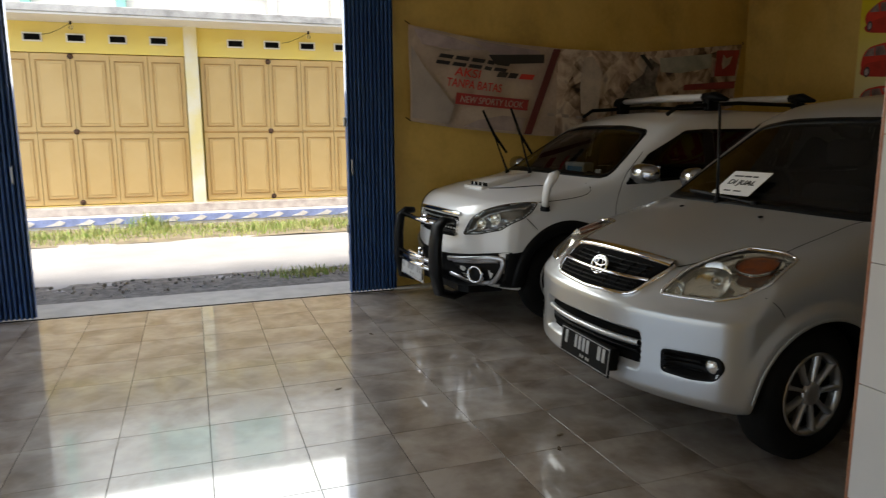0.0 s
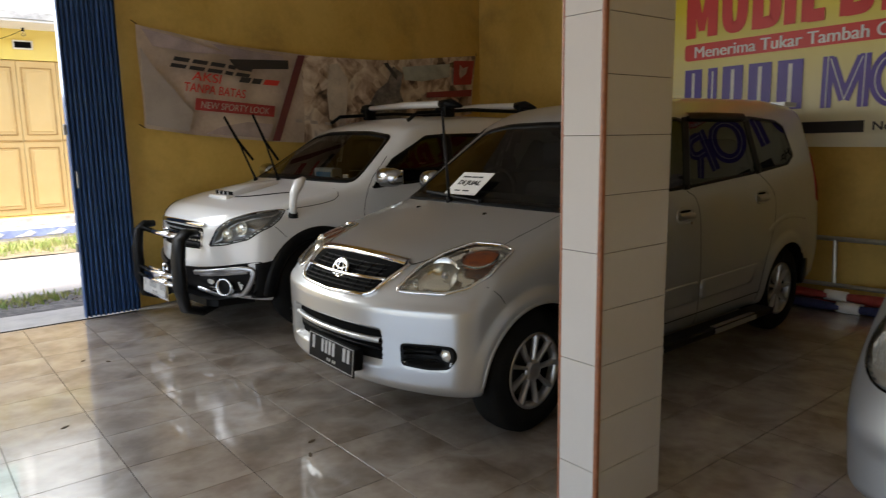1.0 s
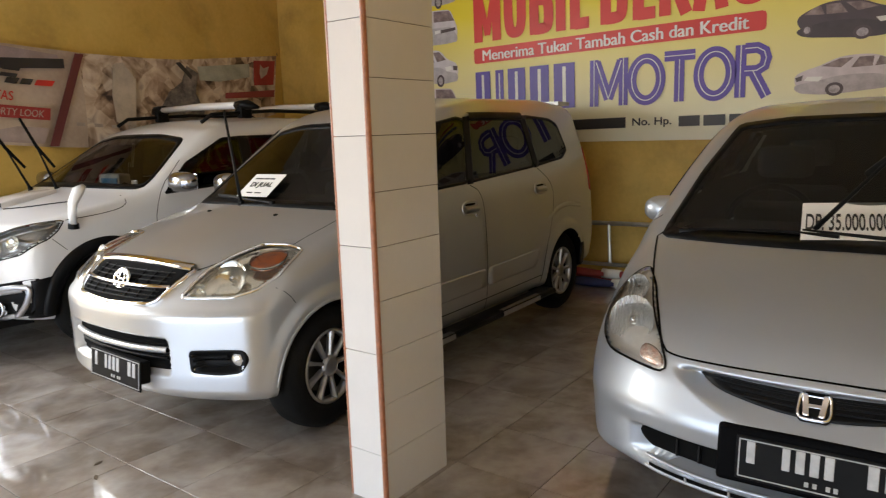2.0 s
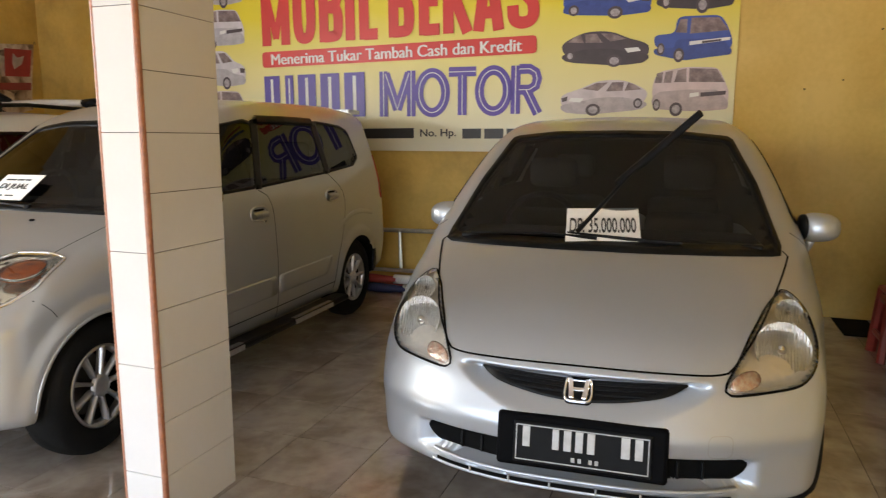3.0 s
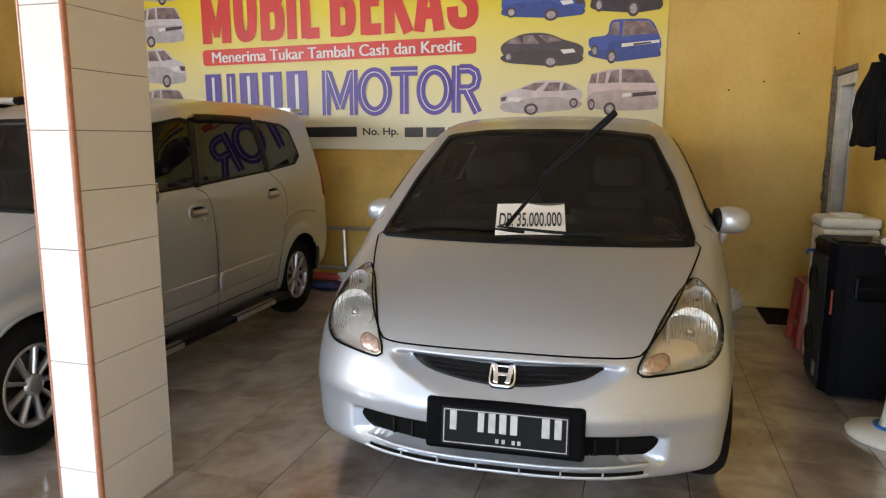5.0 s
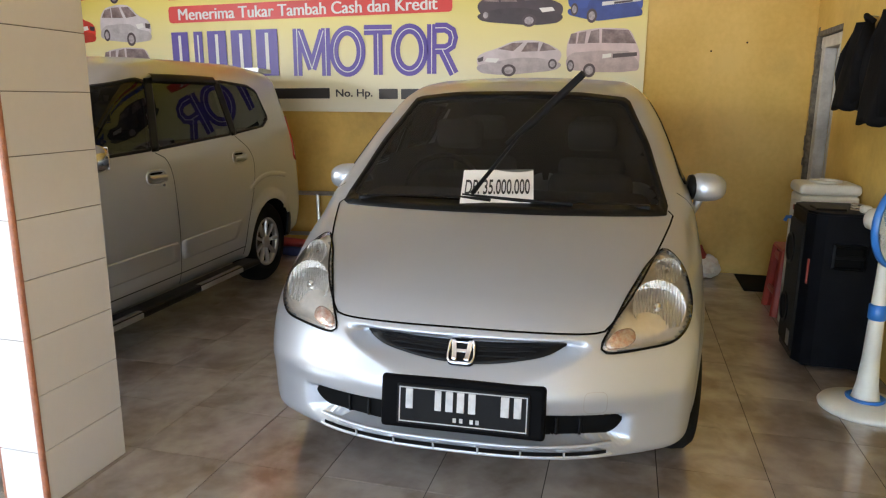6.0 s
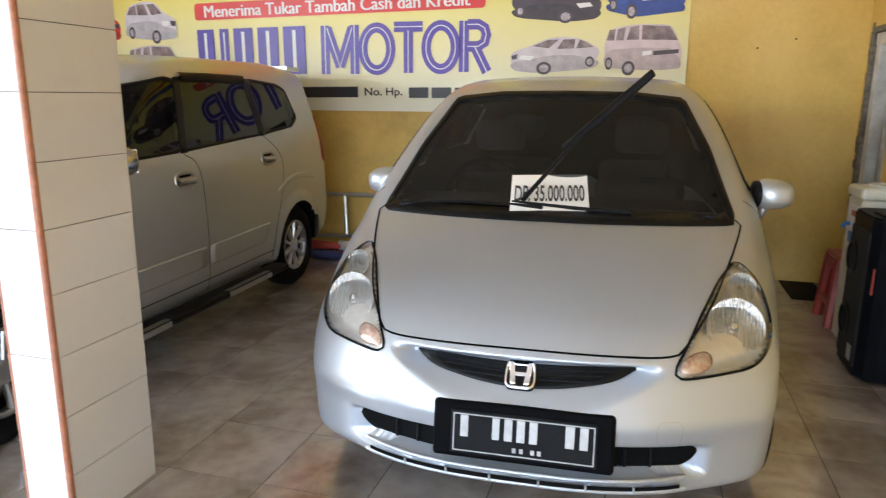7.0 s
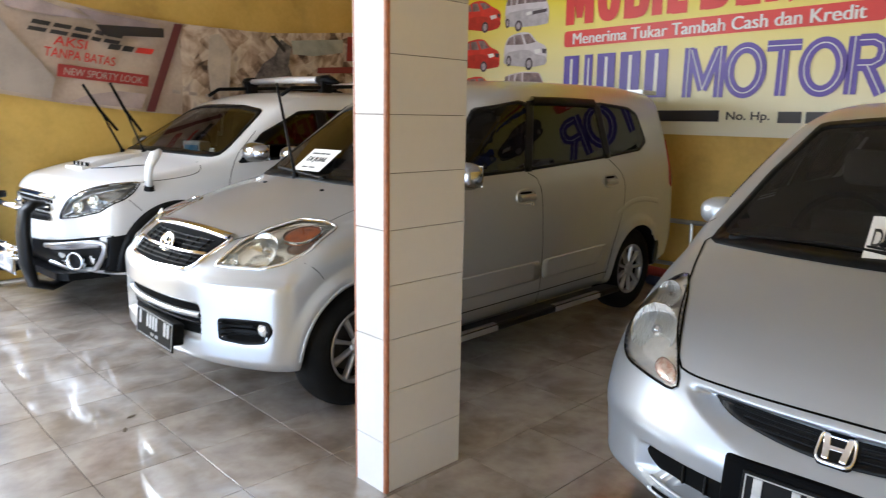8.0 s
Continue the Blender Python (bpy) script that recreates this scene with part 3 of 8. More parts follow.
class Body:
    """A car body as a solid: below a roof line, inside a plan and a section, behind a nose. x runs from the nose to the tail."""

    def __init__(self, length, top, plan, section, nose, tail, floor, top_soft=0.12, bow=0.12, crown=0.05, nose_bow=0.3,
                 nose_pow=2.6, tail_bow=0.18, k_side=0.10, k_front=0.07, wheels=(), arch=0.33, dents=(), ref=0.8, nose_soft=0.06, flare=0.0, stretch=None):
        self.L, self.wheels, self.arch, self.dents, self.ref = length, wheels, arch, dents, ref
        self.T, self.W = soft_line(top, top_soft), soft_line(plan, 0.25)
        self.flare = flare
        # stretch: pairs of drawn height and true height
        self.true_z = soft_line(stretch, 0.06) if stretch else (lambda z: z)
        self.drawn_z = soft_line([(b, a) for a, b in stretch], 0.06) if stretch else (lambda z: z)
        self.S, self.F, self.R, self.B = soft_line(section, 0.12), soft_line(nose, nose_soft), soft_line(tail, 0.12), soft_line(floor, 0.1)
        self.bow, self.crown, self.nb, self.np_, self.tb, self.ks, self.kf = bow, crown, nose_bow, nose_pow, tail_bow, k_side, k_front

    def f(self, p):
        x, y, z = p[..., 0], np.abs(p[..., 1]), self.drawn_z(p[..., 2])
        ys = y / self.ref
        top = (z - self.T(x - self.bow * ys ** 2) + self.crown * ys ** 2) * 0.8
        side = y - self.W(x) * self.S(z)
        if self.flare:
            for wx, wz in self.wheels:
                r = np.hypot(x - wx, z - wz)
                side = side - self.flare * (1 - ramp(r, self.arch + 0.025, self.arch + 0.085))
        fx = self.F(z) + self.nb * ys ** self.np_
        for d in self.dents:
            fx = fx + d(y, z)
        front = (fx - x) * 0.9
        back = x - self.L + self.R(z) + self.tb * ys ** 3
        v = smax(top, side, self.ks)
        v = smax(v, front, self.kf)
        v = smax(v, back, 0.12)
        return smax(v, self.B(x) - z, 0.06)

    def normal(self, p):
        e = 0.004
        g = np.stack([self.f(p + np.eye(3)[i] * e) - self.f(p - np.eye(3)[i] * e) for i in range(3)], -1)
        return g / np.maximum(np.linalg.norm(g, axis=-1, keepdims=True), 1e-9)

    def leave(self, o, d, far=2.6, off=0.0):
        """Where rays from inside leave the solid."""
        t0, t1 = np.zeros(len(o)), np.full(len(o), far)
        done = np.zeros(len(o), bool)
        prev = np.zeros(len(o))
        for t in np.linspace(0.02, far, 110):
            out = (self.f(o + d * t) + off > 0) & ~done
            t0[out], t1[out] = prev[out], t
            done |= out
            prev[:] = t
        for _ in range(22):
            tm = (t0 + t1) / 2
            ins = self.f(o + d * tm[:, None]) + off < 0
            t0, t1 = np.where(ins, tm, t0), np.where(ins, t1, tm)
        return o + d * t1[:, None]

    def meet(self, p, d, back=0.8, far=1.8, off=0.0):
        """Where rays through p along d first meet the solid from outside."""
        o = p - d * back
        n = len(o)
        t0, t1, done = np.zeros(n), np.full(n, far), np.zeros(n, bool)
        prev = 0.0
        for t in np.linspace(0, far, 150):
            hit = (self.f(o + d * t) + off < 0) & ~done
            t0[hit], t1[hit] = prev, t
            done |= hit
            prev = t
        for _ in range(22):
            tm = (t0 + t1) / 2
            ins = self.f(o + d * tm[:, None]) + off < 0
            t1, t0 = np.where(ins, tm, t1), np.where(ins, t0, tm)
        q = o + d * t1[:, None]
        return np.where(done[:, None], q, p)

    def grid(self, n=264, off=0.0, rings=(84, 20), step=0.026, zs=0.6):
        a = np.linspace(0, 2 * np.pi, n, endpoint=False)
        ring = np.stack([np.zeros(n), np.cos(a), np.sin(a)], 1)
        x0, x1 = 0.62, self.L - 0.6
        rows_o, rows_d = [], []
        for r in np.linspace(0.01, 1, rings[0], endpoint=False):
            q = r * np.pi / 2
            rows_o.append(np.tile([x0, 0, zs], (n, 1)))
            rows_d.append(np.concatenate([np.full((n, 1), -np.cos(q)), ring[:, 1:] * np.sin(q)], 1))
        for x in np.arange(x0, x1, step):
            rows_o.append(np.tile([x, 0, zs], (n, 1)))
            rows_d.append(ring)
        for r in np.linspace(1, 0.01, rings[1]):
            q = r * np.pi / 2
            rows_o.append(np.tile([x1, 0, zs], (n, 1)))
            rows_d.append(np.concatenate([np.full((n, 1), np.cos(q)), ring[:, 1:] * np.sin(q)], 1))
        o, d = np.concatenate(rows_o), np.concatenate(rows_d)
        return self.leave(o, d, off=off).reshape(len(rows_o), n, 3)


def chaikin(pts, times=2, closed=True):
    p = np.array(pts, float)
    for _ in range(times):
        q = np.roll(p, -1, 0) if closed else p[1:]
        a = p if closed else p[:-1]
        r = np.empty((2 * len(a), p.shape[1]))
        r[0::2], r[1::2] = 0.75 * a + 0.25 * q, 0.25 * a + 0.75 * q
        p = r if closed else np.concatenate([p[:1], r, p[-1:]])
    return p


def rounded(pts, times=2):
    """A closed outline with its corners rounded: 1 tight, 2 wider, 3 as wide as the sides allow."""
    if not times:
        return np.array(pts, float)
    p = np.array(pts, float)
    out = []
    rad = (0.0, 0.02, 0.05, 9.0)[times]
    for a, b, c in zip(np.roll(p, 1, 0), p, np.roll(p, -1, 0)):
        la, lc = np.linalg.norm(a - b), np.linalg.norm(c - b)
        q0, q1 = b + (a - b) * min(rad / la, 0.45), b + (c - b) * min(rad / lc, 0.45)
        for t in np.linspace(0, 1, 6):
            out.append(q0 * (1 - t) ** 2 + 2 * b * t * (1 - t) + q1 * t ** 2)
    return np.array(out)


def resample(p, step, closed=True):
    q = np.concatenate([p, p[:1]]) if closed else p
    s = np.concatenate([[0], np.cumsum(np.linalg.norm(np.diff(q, axis=0), axis=1))])
    n = max(4 if not closed else 12, int(s[-1] / step))
    t = np.linspace(0, s[-1], n, endpoint=not closed)
    return np.stack([np.interp(t, s, q[:, i]) for i in range(q.shape[1])], 1)


def inside(pts, poly):
    """Which of the 2D points lie inside the outline."""
    x, y = pts[:, 0], pts[:, 1]
    c = np.zeros(len(pts), bool)
    for (ax, ay), (bx, by) in zip(poly, np.roll(poly, -1, 0)):
        if ay != by:
            c ^= ((ay > y) != (by > y)) & (x < (bx - ax) * (y - ay) / (by - ay) + ax)
    return c


VIEWS = {"front": ((1.0, 0, 0), (1, 2)), "left": ((0, 1.0, 0), (0, 2)), "right": ((0, -1.0, 0), (0, 2)), "top": ((0, 0, -1.0), (0, 1))}


class Car:
    """Builds one car under an Empty from a Body; outlines are drawn in a view and laid on the skin."""

    def __init__(self, name, body, where, yaw, label):
        self.body = body
        self.root = tagged(new(name), label, "car")
        self.root.matrix_world = pose(where[0], where[1], 0, 0, 0, yaw)
        self.cuts, self.lamp_holes = [], []

    def lift(self, outline, view, mirror=False):
        """2D control points of a named view, or 3D points with a direction, as points near the skin."""
        if not isinstance(view, str):
            d = np.array(view, float)
            p = np.array(outline, float)
            p[:, 2] = self.body.true_z(p[:, 2])
            return p, np.tile(d / np.linalg.norm(d), (len(outline), 1))
        d, (i, j) = VIEWS[view]
        p = np.zeros((len(outline), 3))
        p[:, i], p[:, j] = np.array(outline)[:, 0], np.array(outline)[:, 1]
        if mirror:
            p[:, 1] *= -1
        k = 3 - i - j
        p[:, k] = {"front": 0.0, "left": -1.0, "right": 1.0, "top": 1.8}[view]
        if view != "top":
            p[:, 2] = self.body.true_z(p[:, 2])
        return p, np.tile(np.array(d, float), (len(outline), 1))

    def lay(self, p, d, off):
        q = self.body.meet(p, d, back=0.5, far=3.0)
        return q + self.body.normal(q) * off

    def patch(self, name, outline, view, material, off=0.004, rounds=2, step=0.03, rings=6, parent=None, label="", lip=0.012, dome=0.0, smooth=True, tub=0.0):
        """A filled piece on the skin, with a lip that goes into it. dome lifts its middle, tub sets all but the edge back."""
        o = resample(rounded(outline, rounds), step)
        c = (o.max(0) + o.min(0)) / 2
        allp = [o] + [c + (o - c) * s for s in np.linspace(1, 0, rings + 1)[1:-1]] + [c[None]]
        offs = [off] + [off + dome * (1 - s * s) - tub * min(1.0, (1 - s) / 0.22) for s in np.linspace(1, 0, rings + 1)[1:-1]] + [off + dome - tub]
        p, d = self.lift(np.concatenate(allp), view)
        q = self.lay(p, d, 0.0)
        nrm = self.body.normal(q)
        bm = bmesh.new()
        k, at, rows = len(o), 0, []
        for s, h in zip(allp, offs):
            rows.append([bm.verts.new(q[at + i] + nrm[at + i] * h) for i in range(len(s))])
            at += len(s)
        if lip:
            rows.insert(0, [bm.verts.new(q[i] + nrm[i] * (off - lip)) for i in range(k)])
        for A, B in zip(rows[:-2], rows[1:-1]):
            for i in range(k):
                bm.faces.new((A[i], A[(i + 1) % k], B[(i + 1) % k], B[i]))
        for i in range(k):
            bm.faces.new((rows[-2][i], rows[-2][(i + 1) % k], rows[-1][0]))
        bmesh.ops.recalc_face_normals(bm, faces=bm.faces)
        if sum(f.normal.dot(Vector(d[0])) for f in bm.faces) > 0:
            bmesh.ops.reverse_faces(bm, faces=bm.faces)
        return part(name, bm, material, parent or self.root, label, smooth=smooth)

    def ribbon(self, name, line, view, material, width=0.005, off=0.0015, closed=False, rounds=2, height=0.0, parent=None, label="", step=0.025):
        """A narrow strip along a line on the skin: a panel gap when flat, a moulding when it has height."""
        o = resample(rounded(line, rounds) if closed else chaikin(line, rounds, False) if rounds else np.array(line, float), step, closed)
        p, d = self.lift(o, view)
        q = self.lay(p, d, 0.0)
        nrm = self.body.normal(q)
        tan = np.gradient(q, axis=0) if not closed else np.roll(q, -1, 0) - np.roll(q, 1, 0)
        tan /= np.maximum(np.linalg.norm(tan, axis=1, keepdims=True), 1e-9)
        sd_ = np.cross(tan, nrm)
        bm = bmesh.new()
        prof = [(-0.5, off - 0.003), (-0.5, off + height * 0.6), (-0.25, off + height), (0.25, off + height), (0.5, off + height * 0.6), (0.5, off - 0.003)] if height else [(-0.5, off), (0.5, off)]
        rows = [[bm.verts.new(q[i] + sd_[i] * width * a + nrm[i] * h) for a, h in prof] for i in range(len(q))]
        n = len(rows)
        for i in range(n if closed else n - 1):
            A, B = rows[i], rows[(i + 1) % n]
            for j in range(len(prof) - 1):
                bm.faces.new((A[j], A[j + 1], B[j + 1], B[j]))
        bmesh.ops.recalc_face_normals(bm, faces=bm.faces)
        return part(name, bm, material, parent or self.root, label, smooth=bool(height))

    def window(self, name, outline, view, material, border=0.03, rounds=2, label="", divider=True):
        """A pane with a black rim; the skin behind it is cut away."""
        o = rounded(outline, rounds)
        c = (o.max(0) + o.min(0)) / 2
        span = (o.max(0) - o.min(0)) / 2
        inner = c + (o - c) * (1 - border / span)
        hole = c + (o - c) * (1 - border * 0.30 / span)
        hole[:, 1] = self.body.true_z(hole[:, 1])
        self.cuts.append((hole, view))
        rim = resample(o, 0.03)
        k = len(rim)
        rin = c + (rim - c) * (1 - border / span)
        p, d = self.lift(np.concatenate([rim, rin]), view)
        q = self.lay(p, d, 0.0)
        nrm = self.body.normal(q)
        bm = bmesh.new()
        lo = [bm.verts.new(q[i] - nrm[i] * 0.008) for i in range(k)]
        a = [bm.verts.new(q[i] + nrm[i] * 0.004) for i in range(k)]
        b = [bm.verts.new(q[k + i] + nrm[k + i] * 0.004) for i in range(k)]
        e = [bm.verts.new(q[k + i] - nrm[k + i] * 0.02) for i in range(k)]
        for A, B in ((lo, a), (a, b), (b, e)):
            for i in range(k):
                bm.faces.new((A[i], A[(i + 1) % k], B[(i + 1) % k], B[i]))
        bmesh.ops.recalc_face_normals(bm, faces=bm.faces)
        if sum(f.normal.dot(Vector(d[0])) for f in bm.faces) > 0:
            bmesh.ops.reverse_faces(bm, faces=bm.faces)
        frame_ob = part(name, bm, M_BLACK, self.root, label, smooth=True)
        pane = self.patch("pane", inner, view, material, off=0.002, rounds=0, lip=0, parent=frame_ob)
        pane.visible_shadow = False
        return frame_ob

    def both(self, make):
        """Calls make(sign, side view) for the two sides."""
        for sgn, view in ((-1, "left"), (1, "right")):
            make(sgn, view)

    def headlamp(self, pts, d, amber=None, bowls=(), label="clear headlamp", chrome=False, tone=None, housing=None, amber_rim=False, rounds=2, tub=0.045):
        """A lamp unit on each side: a hollow housing let into the skin, concave reflectors with bulb caps, amber lens and the clear cover. pts are those of the side y < 0."""
        for sgn in (1, -1):
            flip = lambda q: [(a, b * sgn, c) for a, b, c in q]
            dd = (d[0], d[1] * sgn, d[2])
            n = np.array(dd) / np.linalg.norm(dd)
            hole = rounded(flip(pts), rounds)
            hole[:, 2] = self.body.true_z(hole[:, 2])
            self.lamp_holes.append((hole, n))
            unit = self.patch("headlamp", flip(pts), dd, housing or M_HOUSING, off=0.002, rounds=rounds, step=0.015, rings=10, label=label, tub=tub)
            for c, r, mt_ in bowls:
                p, dirs = self.lift([(c[0], c[1] * sgn, c[2])], dd)
                aim = (Vector(n) * 0.55 + Vector((1.0, 0.0, -0.12)) * 0.45).normalized()
                at = Vector(self.lay(p, dirs, 0.0)[0]) + Vector(n) * (0.003 + 0.16 * r)
                m = Matrix.Translation(at) @ (-aim).to_track_quat("Z", "Y").to_matrix().to_4x4()
                bowl = part("bowl", lathe([(r, 0.0), (r * 0.95, -0.003), (r * 0.82, -0.009), (r * 0.6, -0.015), (r * 0.35, -0.019), (0.0, -0.020)], 36, m), mt_, unit, smooth=True)
                if mt_ is M_FLUTE:
                    part("bowl_rim", lathe([(r * 0.985, -0.002), (r * 1.03, -0.002), (r * 1.045, 0.002), (r * 1.02, 0.005), (r * 0.985, 0.002)], 36, m), mt_, bowl, smooth=True)
                part("bulb_cap", lathe([(r * 0.20, -0.03), (r * 0.20, -0.010), (r * 0.15, -0.004), (0.0, -0.002)], 20, m), M_CHROME, bowl, smooth=True)
            if amber:
                self.patch("indicator", flip(amber), dd, tone or M_ORANGE, off=-0.002, rounds=2, step=0.012, lip=0.012, parent=unit, label="amber indicator lens", dome=0.004)
                if amber_rim:
                    self.ribbon("indicator_rim", flip(amber), dd, M_CHROME, width=0.009, off=-0.001, closed=True, height=0.006, parent=unit, step=0.012)
            if chrome:
                self.ribbon("trim", flip(pts), dd, M_CHROME, width=0.013, off=0.002, closed=True, height=0.006, parent=unit, step=0.02, rounds=rounds)
            else:
                self.ribbon("seal", flip(pts), dd, M_GAP, width=0.008, off=0.003, closed=True, parent=unit, step=0.02, rounds=rounds)
            cover = self.patch("lens", flip(pts), dd, M_LENS, off=0.004, rounds=rounds, step=0.02, lip=0.006, parent=unit, dome=0.006)
            cover.visible_shadow = False

    def mirror(self, at, size, material, stalk, sgn, chrome=False):
        """A door mirror: rounded shell, dark glass side and a foot to the door."""
        bm = bmesh.new()
        bmesh.ops.create_uvsphere(bm, u_segments=20, v_segments=12, radius=1.0)
        for v in bm.verts:
            x, y, z = v.co
            v.co = Vector((size[0] * (0.35 * x if x > 0 else x) * 1.0, size[1] * math.copysign(abs(y) ** 0.75, y), size[2] * math.copysign(abs(z) ** 0.7, z) * (1 - 0.12 * y * sgn)))
        ob = part("door_mirror", bm, material, self.root, smooth=True, m=pose(*at, 0, 0, -8 * sgn))
        part("mirror_glass", box(size[0] * 0.30, -size[1] * 0.8, -size[2] * 0.75, size[0] * 0.37, size[1] * 0.8, size[2] * 0.75, 0.004), M_CHROME, ob)
        if not chrome:
            part("inner_cap", lathe([(0.0, -0.004), (0.88, -0.004), (0.93, 0.0), (0.88, 0.012), (0.0, 0.02)], 24, Matrix.Translation((-size[0] * 0.1, -sgn * size[1] * 0.80, 0)) @ Matrix.Diagonal((size[0] * 0.72, 1.0, size[2] * 0.98, 1)) @ Matrix.Rotation(radians(90 * sgn), 4, "X")), M_BLACK, ob, "black inner edge of the mirror", smooth=True)
        a, b = Vector(at), Vector(stalk)
        inv = ob.matrix_basis.inverted()
        part("foot", tube([inv @ b, inv @ (b * 0.5 + a * 0.5 + Vector((0, 0, -0.012))), inv @ (a + Vector((0, -0.3 * size[1] * sgn, -size[2] * 0.7)))], [0.022, 0.018, 0.02]), M_BLACK if chrome else material, ob, smooth=True)
        return ob

    def wiper(self, base, tip, swing=(0, 0, 0), label="black wiper arm with rubber blade", along=0.45, thick=1.0):
        """Arm from a pivot towards the tip, and a blade hung at its end."""
        b, t = Vector(base), Vector(tip)
        mid = b.lerp(t, 1 - along * 0.62)
        w = part("wiper", tube([b, b.lerp(t, 0.12), mid], [0.011 * thick, 0.009 * thick, 0.006 * thick]), M_BLACK, self.root, label)
        d = (t - b).normalized()
        blade = [mid - d * (t - b).length * along * 0.5 + Vector(swing), mid, t - Vector(swing) * 0.4]
        part("blade", tube(blade, [0.006 * thick, 0.0075 * thick, 0.006 * thick], flat=1.8), M_BLACK, w)
        part("pivot", lathe([(0.018, -0.02), (0.018, 0.012), (0.0, 0.014)], 14, Matrix.Translation(b)), M_BLACK, w)
        return w

    def cabin(self, z, x_dash, seats, half=0.62, belt=0.0):
        """Dashboard, steering wheel and seats seen through the glass."""
        part("dashboard", box(x_dash, -half, z - 0.3, x_dash + 0.34, half, z, 0.05, 3), M_FABRIC, self.root, smooth=True)
        ring = [(x_dash + 0.42 + 0.06 * math.sin(a), 0.33 + 0.18 * math.cos(a), z - 0.04 + 0.17 * math.sin(a)) for a in np.linspace(0, 2 * math.pi, 24, endpoint=False)]
        part("steering_wheel", tube(ring, 0.015, close=True), M_BLACK, self.root, smooth=True)
        for x, y in seats:
            bm = box(x, y - 0.23, z - 0.65, x + 0.5, y + 0.23, z - 0.45, 0.05, 2)
            add_box(bm, x + 0.42, y - 0.22, z - 0.5, x + 0.55, y + 0.22, z + 0.10, 0.05, 2, Matrix.Translation((x, 0, z)) @ Matrix.Rotation(radians(10), 4, "Y") @ Matrix.Translation((-x, 0, -z)))
            st = part("seat", bm, M_SEAT, self.root, smooth=True)
            part("headrest", box(x + 0.50, y - 0.13, z + 0.13, x + 0.60, y + 0.13, z + 0.29, 0.04, 2), M_SEAT, st, smooth=True)

    def skin(self, material, liner, cabin_z=0.75, fine=(264, 84)):
        """The painted shell with wheel openings and window cuts, and the dark lining of the cabin inside it."""
        b = self.body
        for off, name, mt in ((0.0, "body", material), (0.045, "cabin_lining", liner)):
            g = b.grid(fine[0], off, (fine[1], 20)) if not off else b.grid(120, off, (24, 16), 0.05)
            rows, n = g.shape[:2]
            side = np.abs(b.normal(g.reshape(-1, 3))[:, 1].reshape(rows, n)) > 0.6
            if not off:
                for wx, wz in b.wheels:
                    dx, dz = g[..., 0] - wx, g[..., 2] - wz
                    r = np.hypot(dx, dz)
                    near = side & (np.abs(r - b.arch) < 0.016) & (np.abs(g[..., 1]) > 0.45)
                    sc = np.where(near, b.arch / np.maximum(r, 1e-6), 1.0)
                    g[..., 0], g[..., 2] = wx + dx * sc, wz + dz * sc
            bm = bmesh.new()
            vs = [[bm.verts.new(g[i, j]) for j in range(n)] for i in range(rows)]
            nrm = b.normal(g.reshape(-1, 3)).reshape(rows, n, 3)
            drop = np.zeros((rows, n), bool)
            for o, view in self.cuts:
                d, (i, j) = VIEWS[view]
                ok = (nrm @ np.array(d) < -0.15)
                drop |= (inside(g[..., [i, j]].reshape(-1, 2), o).reshape(rows, n) & ok & (g[..., 2] > 0.7))
            lamp = np.zeros((rows, n), bool)
            for hole, d in (self.lamp_holes if not off else ()):
                u = np.cross(d, (0, 0, 1.0))
                u /= np.linalg.norm(u)
                axes = np.stack([u, np.cross(u, d)], 1)
                lamp |= inside(g.reshape(-1, 3) @ axes, hole @ axes).reshape(rows, n) & (nrm @ d < -0.1) & (g[..., 0] < 1.0)
            for i in range(rows - 1):
                for j in range(n):
                    j2 = (j + 1) % n
                    quad = ((i, j), (i, j2), (i + 1, j2), (i + 1, j))
                    if sum(drop[q] for q in quad) > 2 or all(lamp[q] for q in quad):
                        continue
                    c = sum(g[q] for q in quad) / 4
                    if not off:
                        if any(math.hypot(c[0] - wx, c[2] - wz) < b.arch - 0.002 for wx, wz in b.wheels) and abs(c[1]) > 0.45:
                            continue
                    elif c[2] < cabin_z or c[0] < 0.55:
                        continue
                    bm.faces.new([vs[a][q] for a, q in quad])
            if not off:
                bm.faces.new(vs[0])
                bm.faces.new(vs[-1][::-1])
            bmesh.ops.delete(bm, geom=[v for v in bm.verts if not v.link_faces], context="VERTS")
            bmesh.ops.recalc_face_normals(bm, faces=bm.faces)
            ob = part(name, bm, mt, self.root, smooth=True)
            if not off:
                co = np.empty(len(ob.data.vertices) * 3)
                ob.data.vertices.foreach_get("co", co)
                ob.data.normals_split_custom_set_from_vertices(b.normal(co.reshape(-1, 3)))

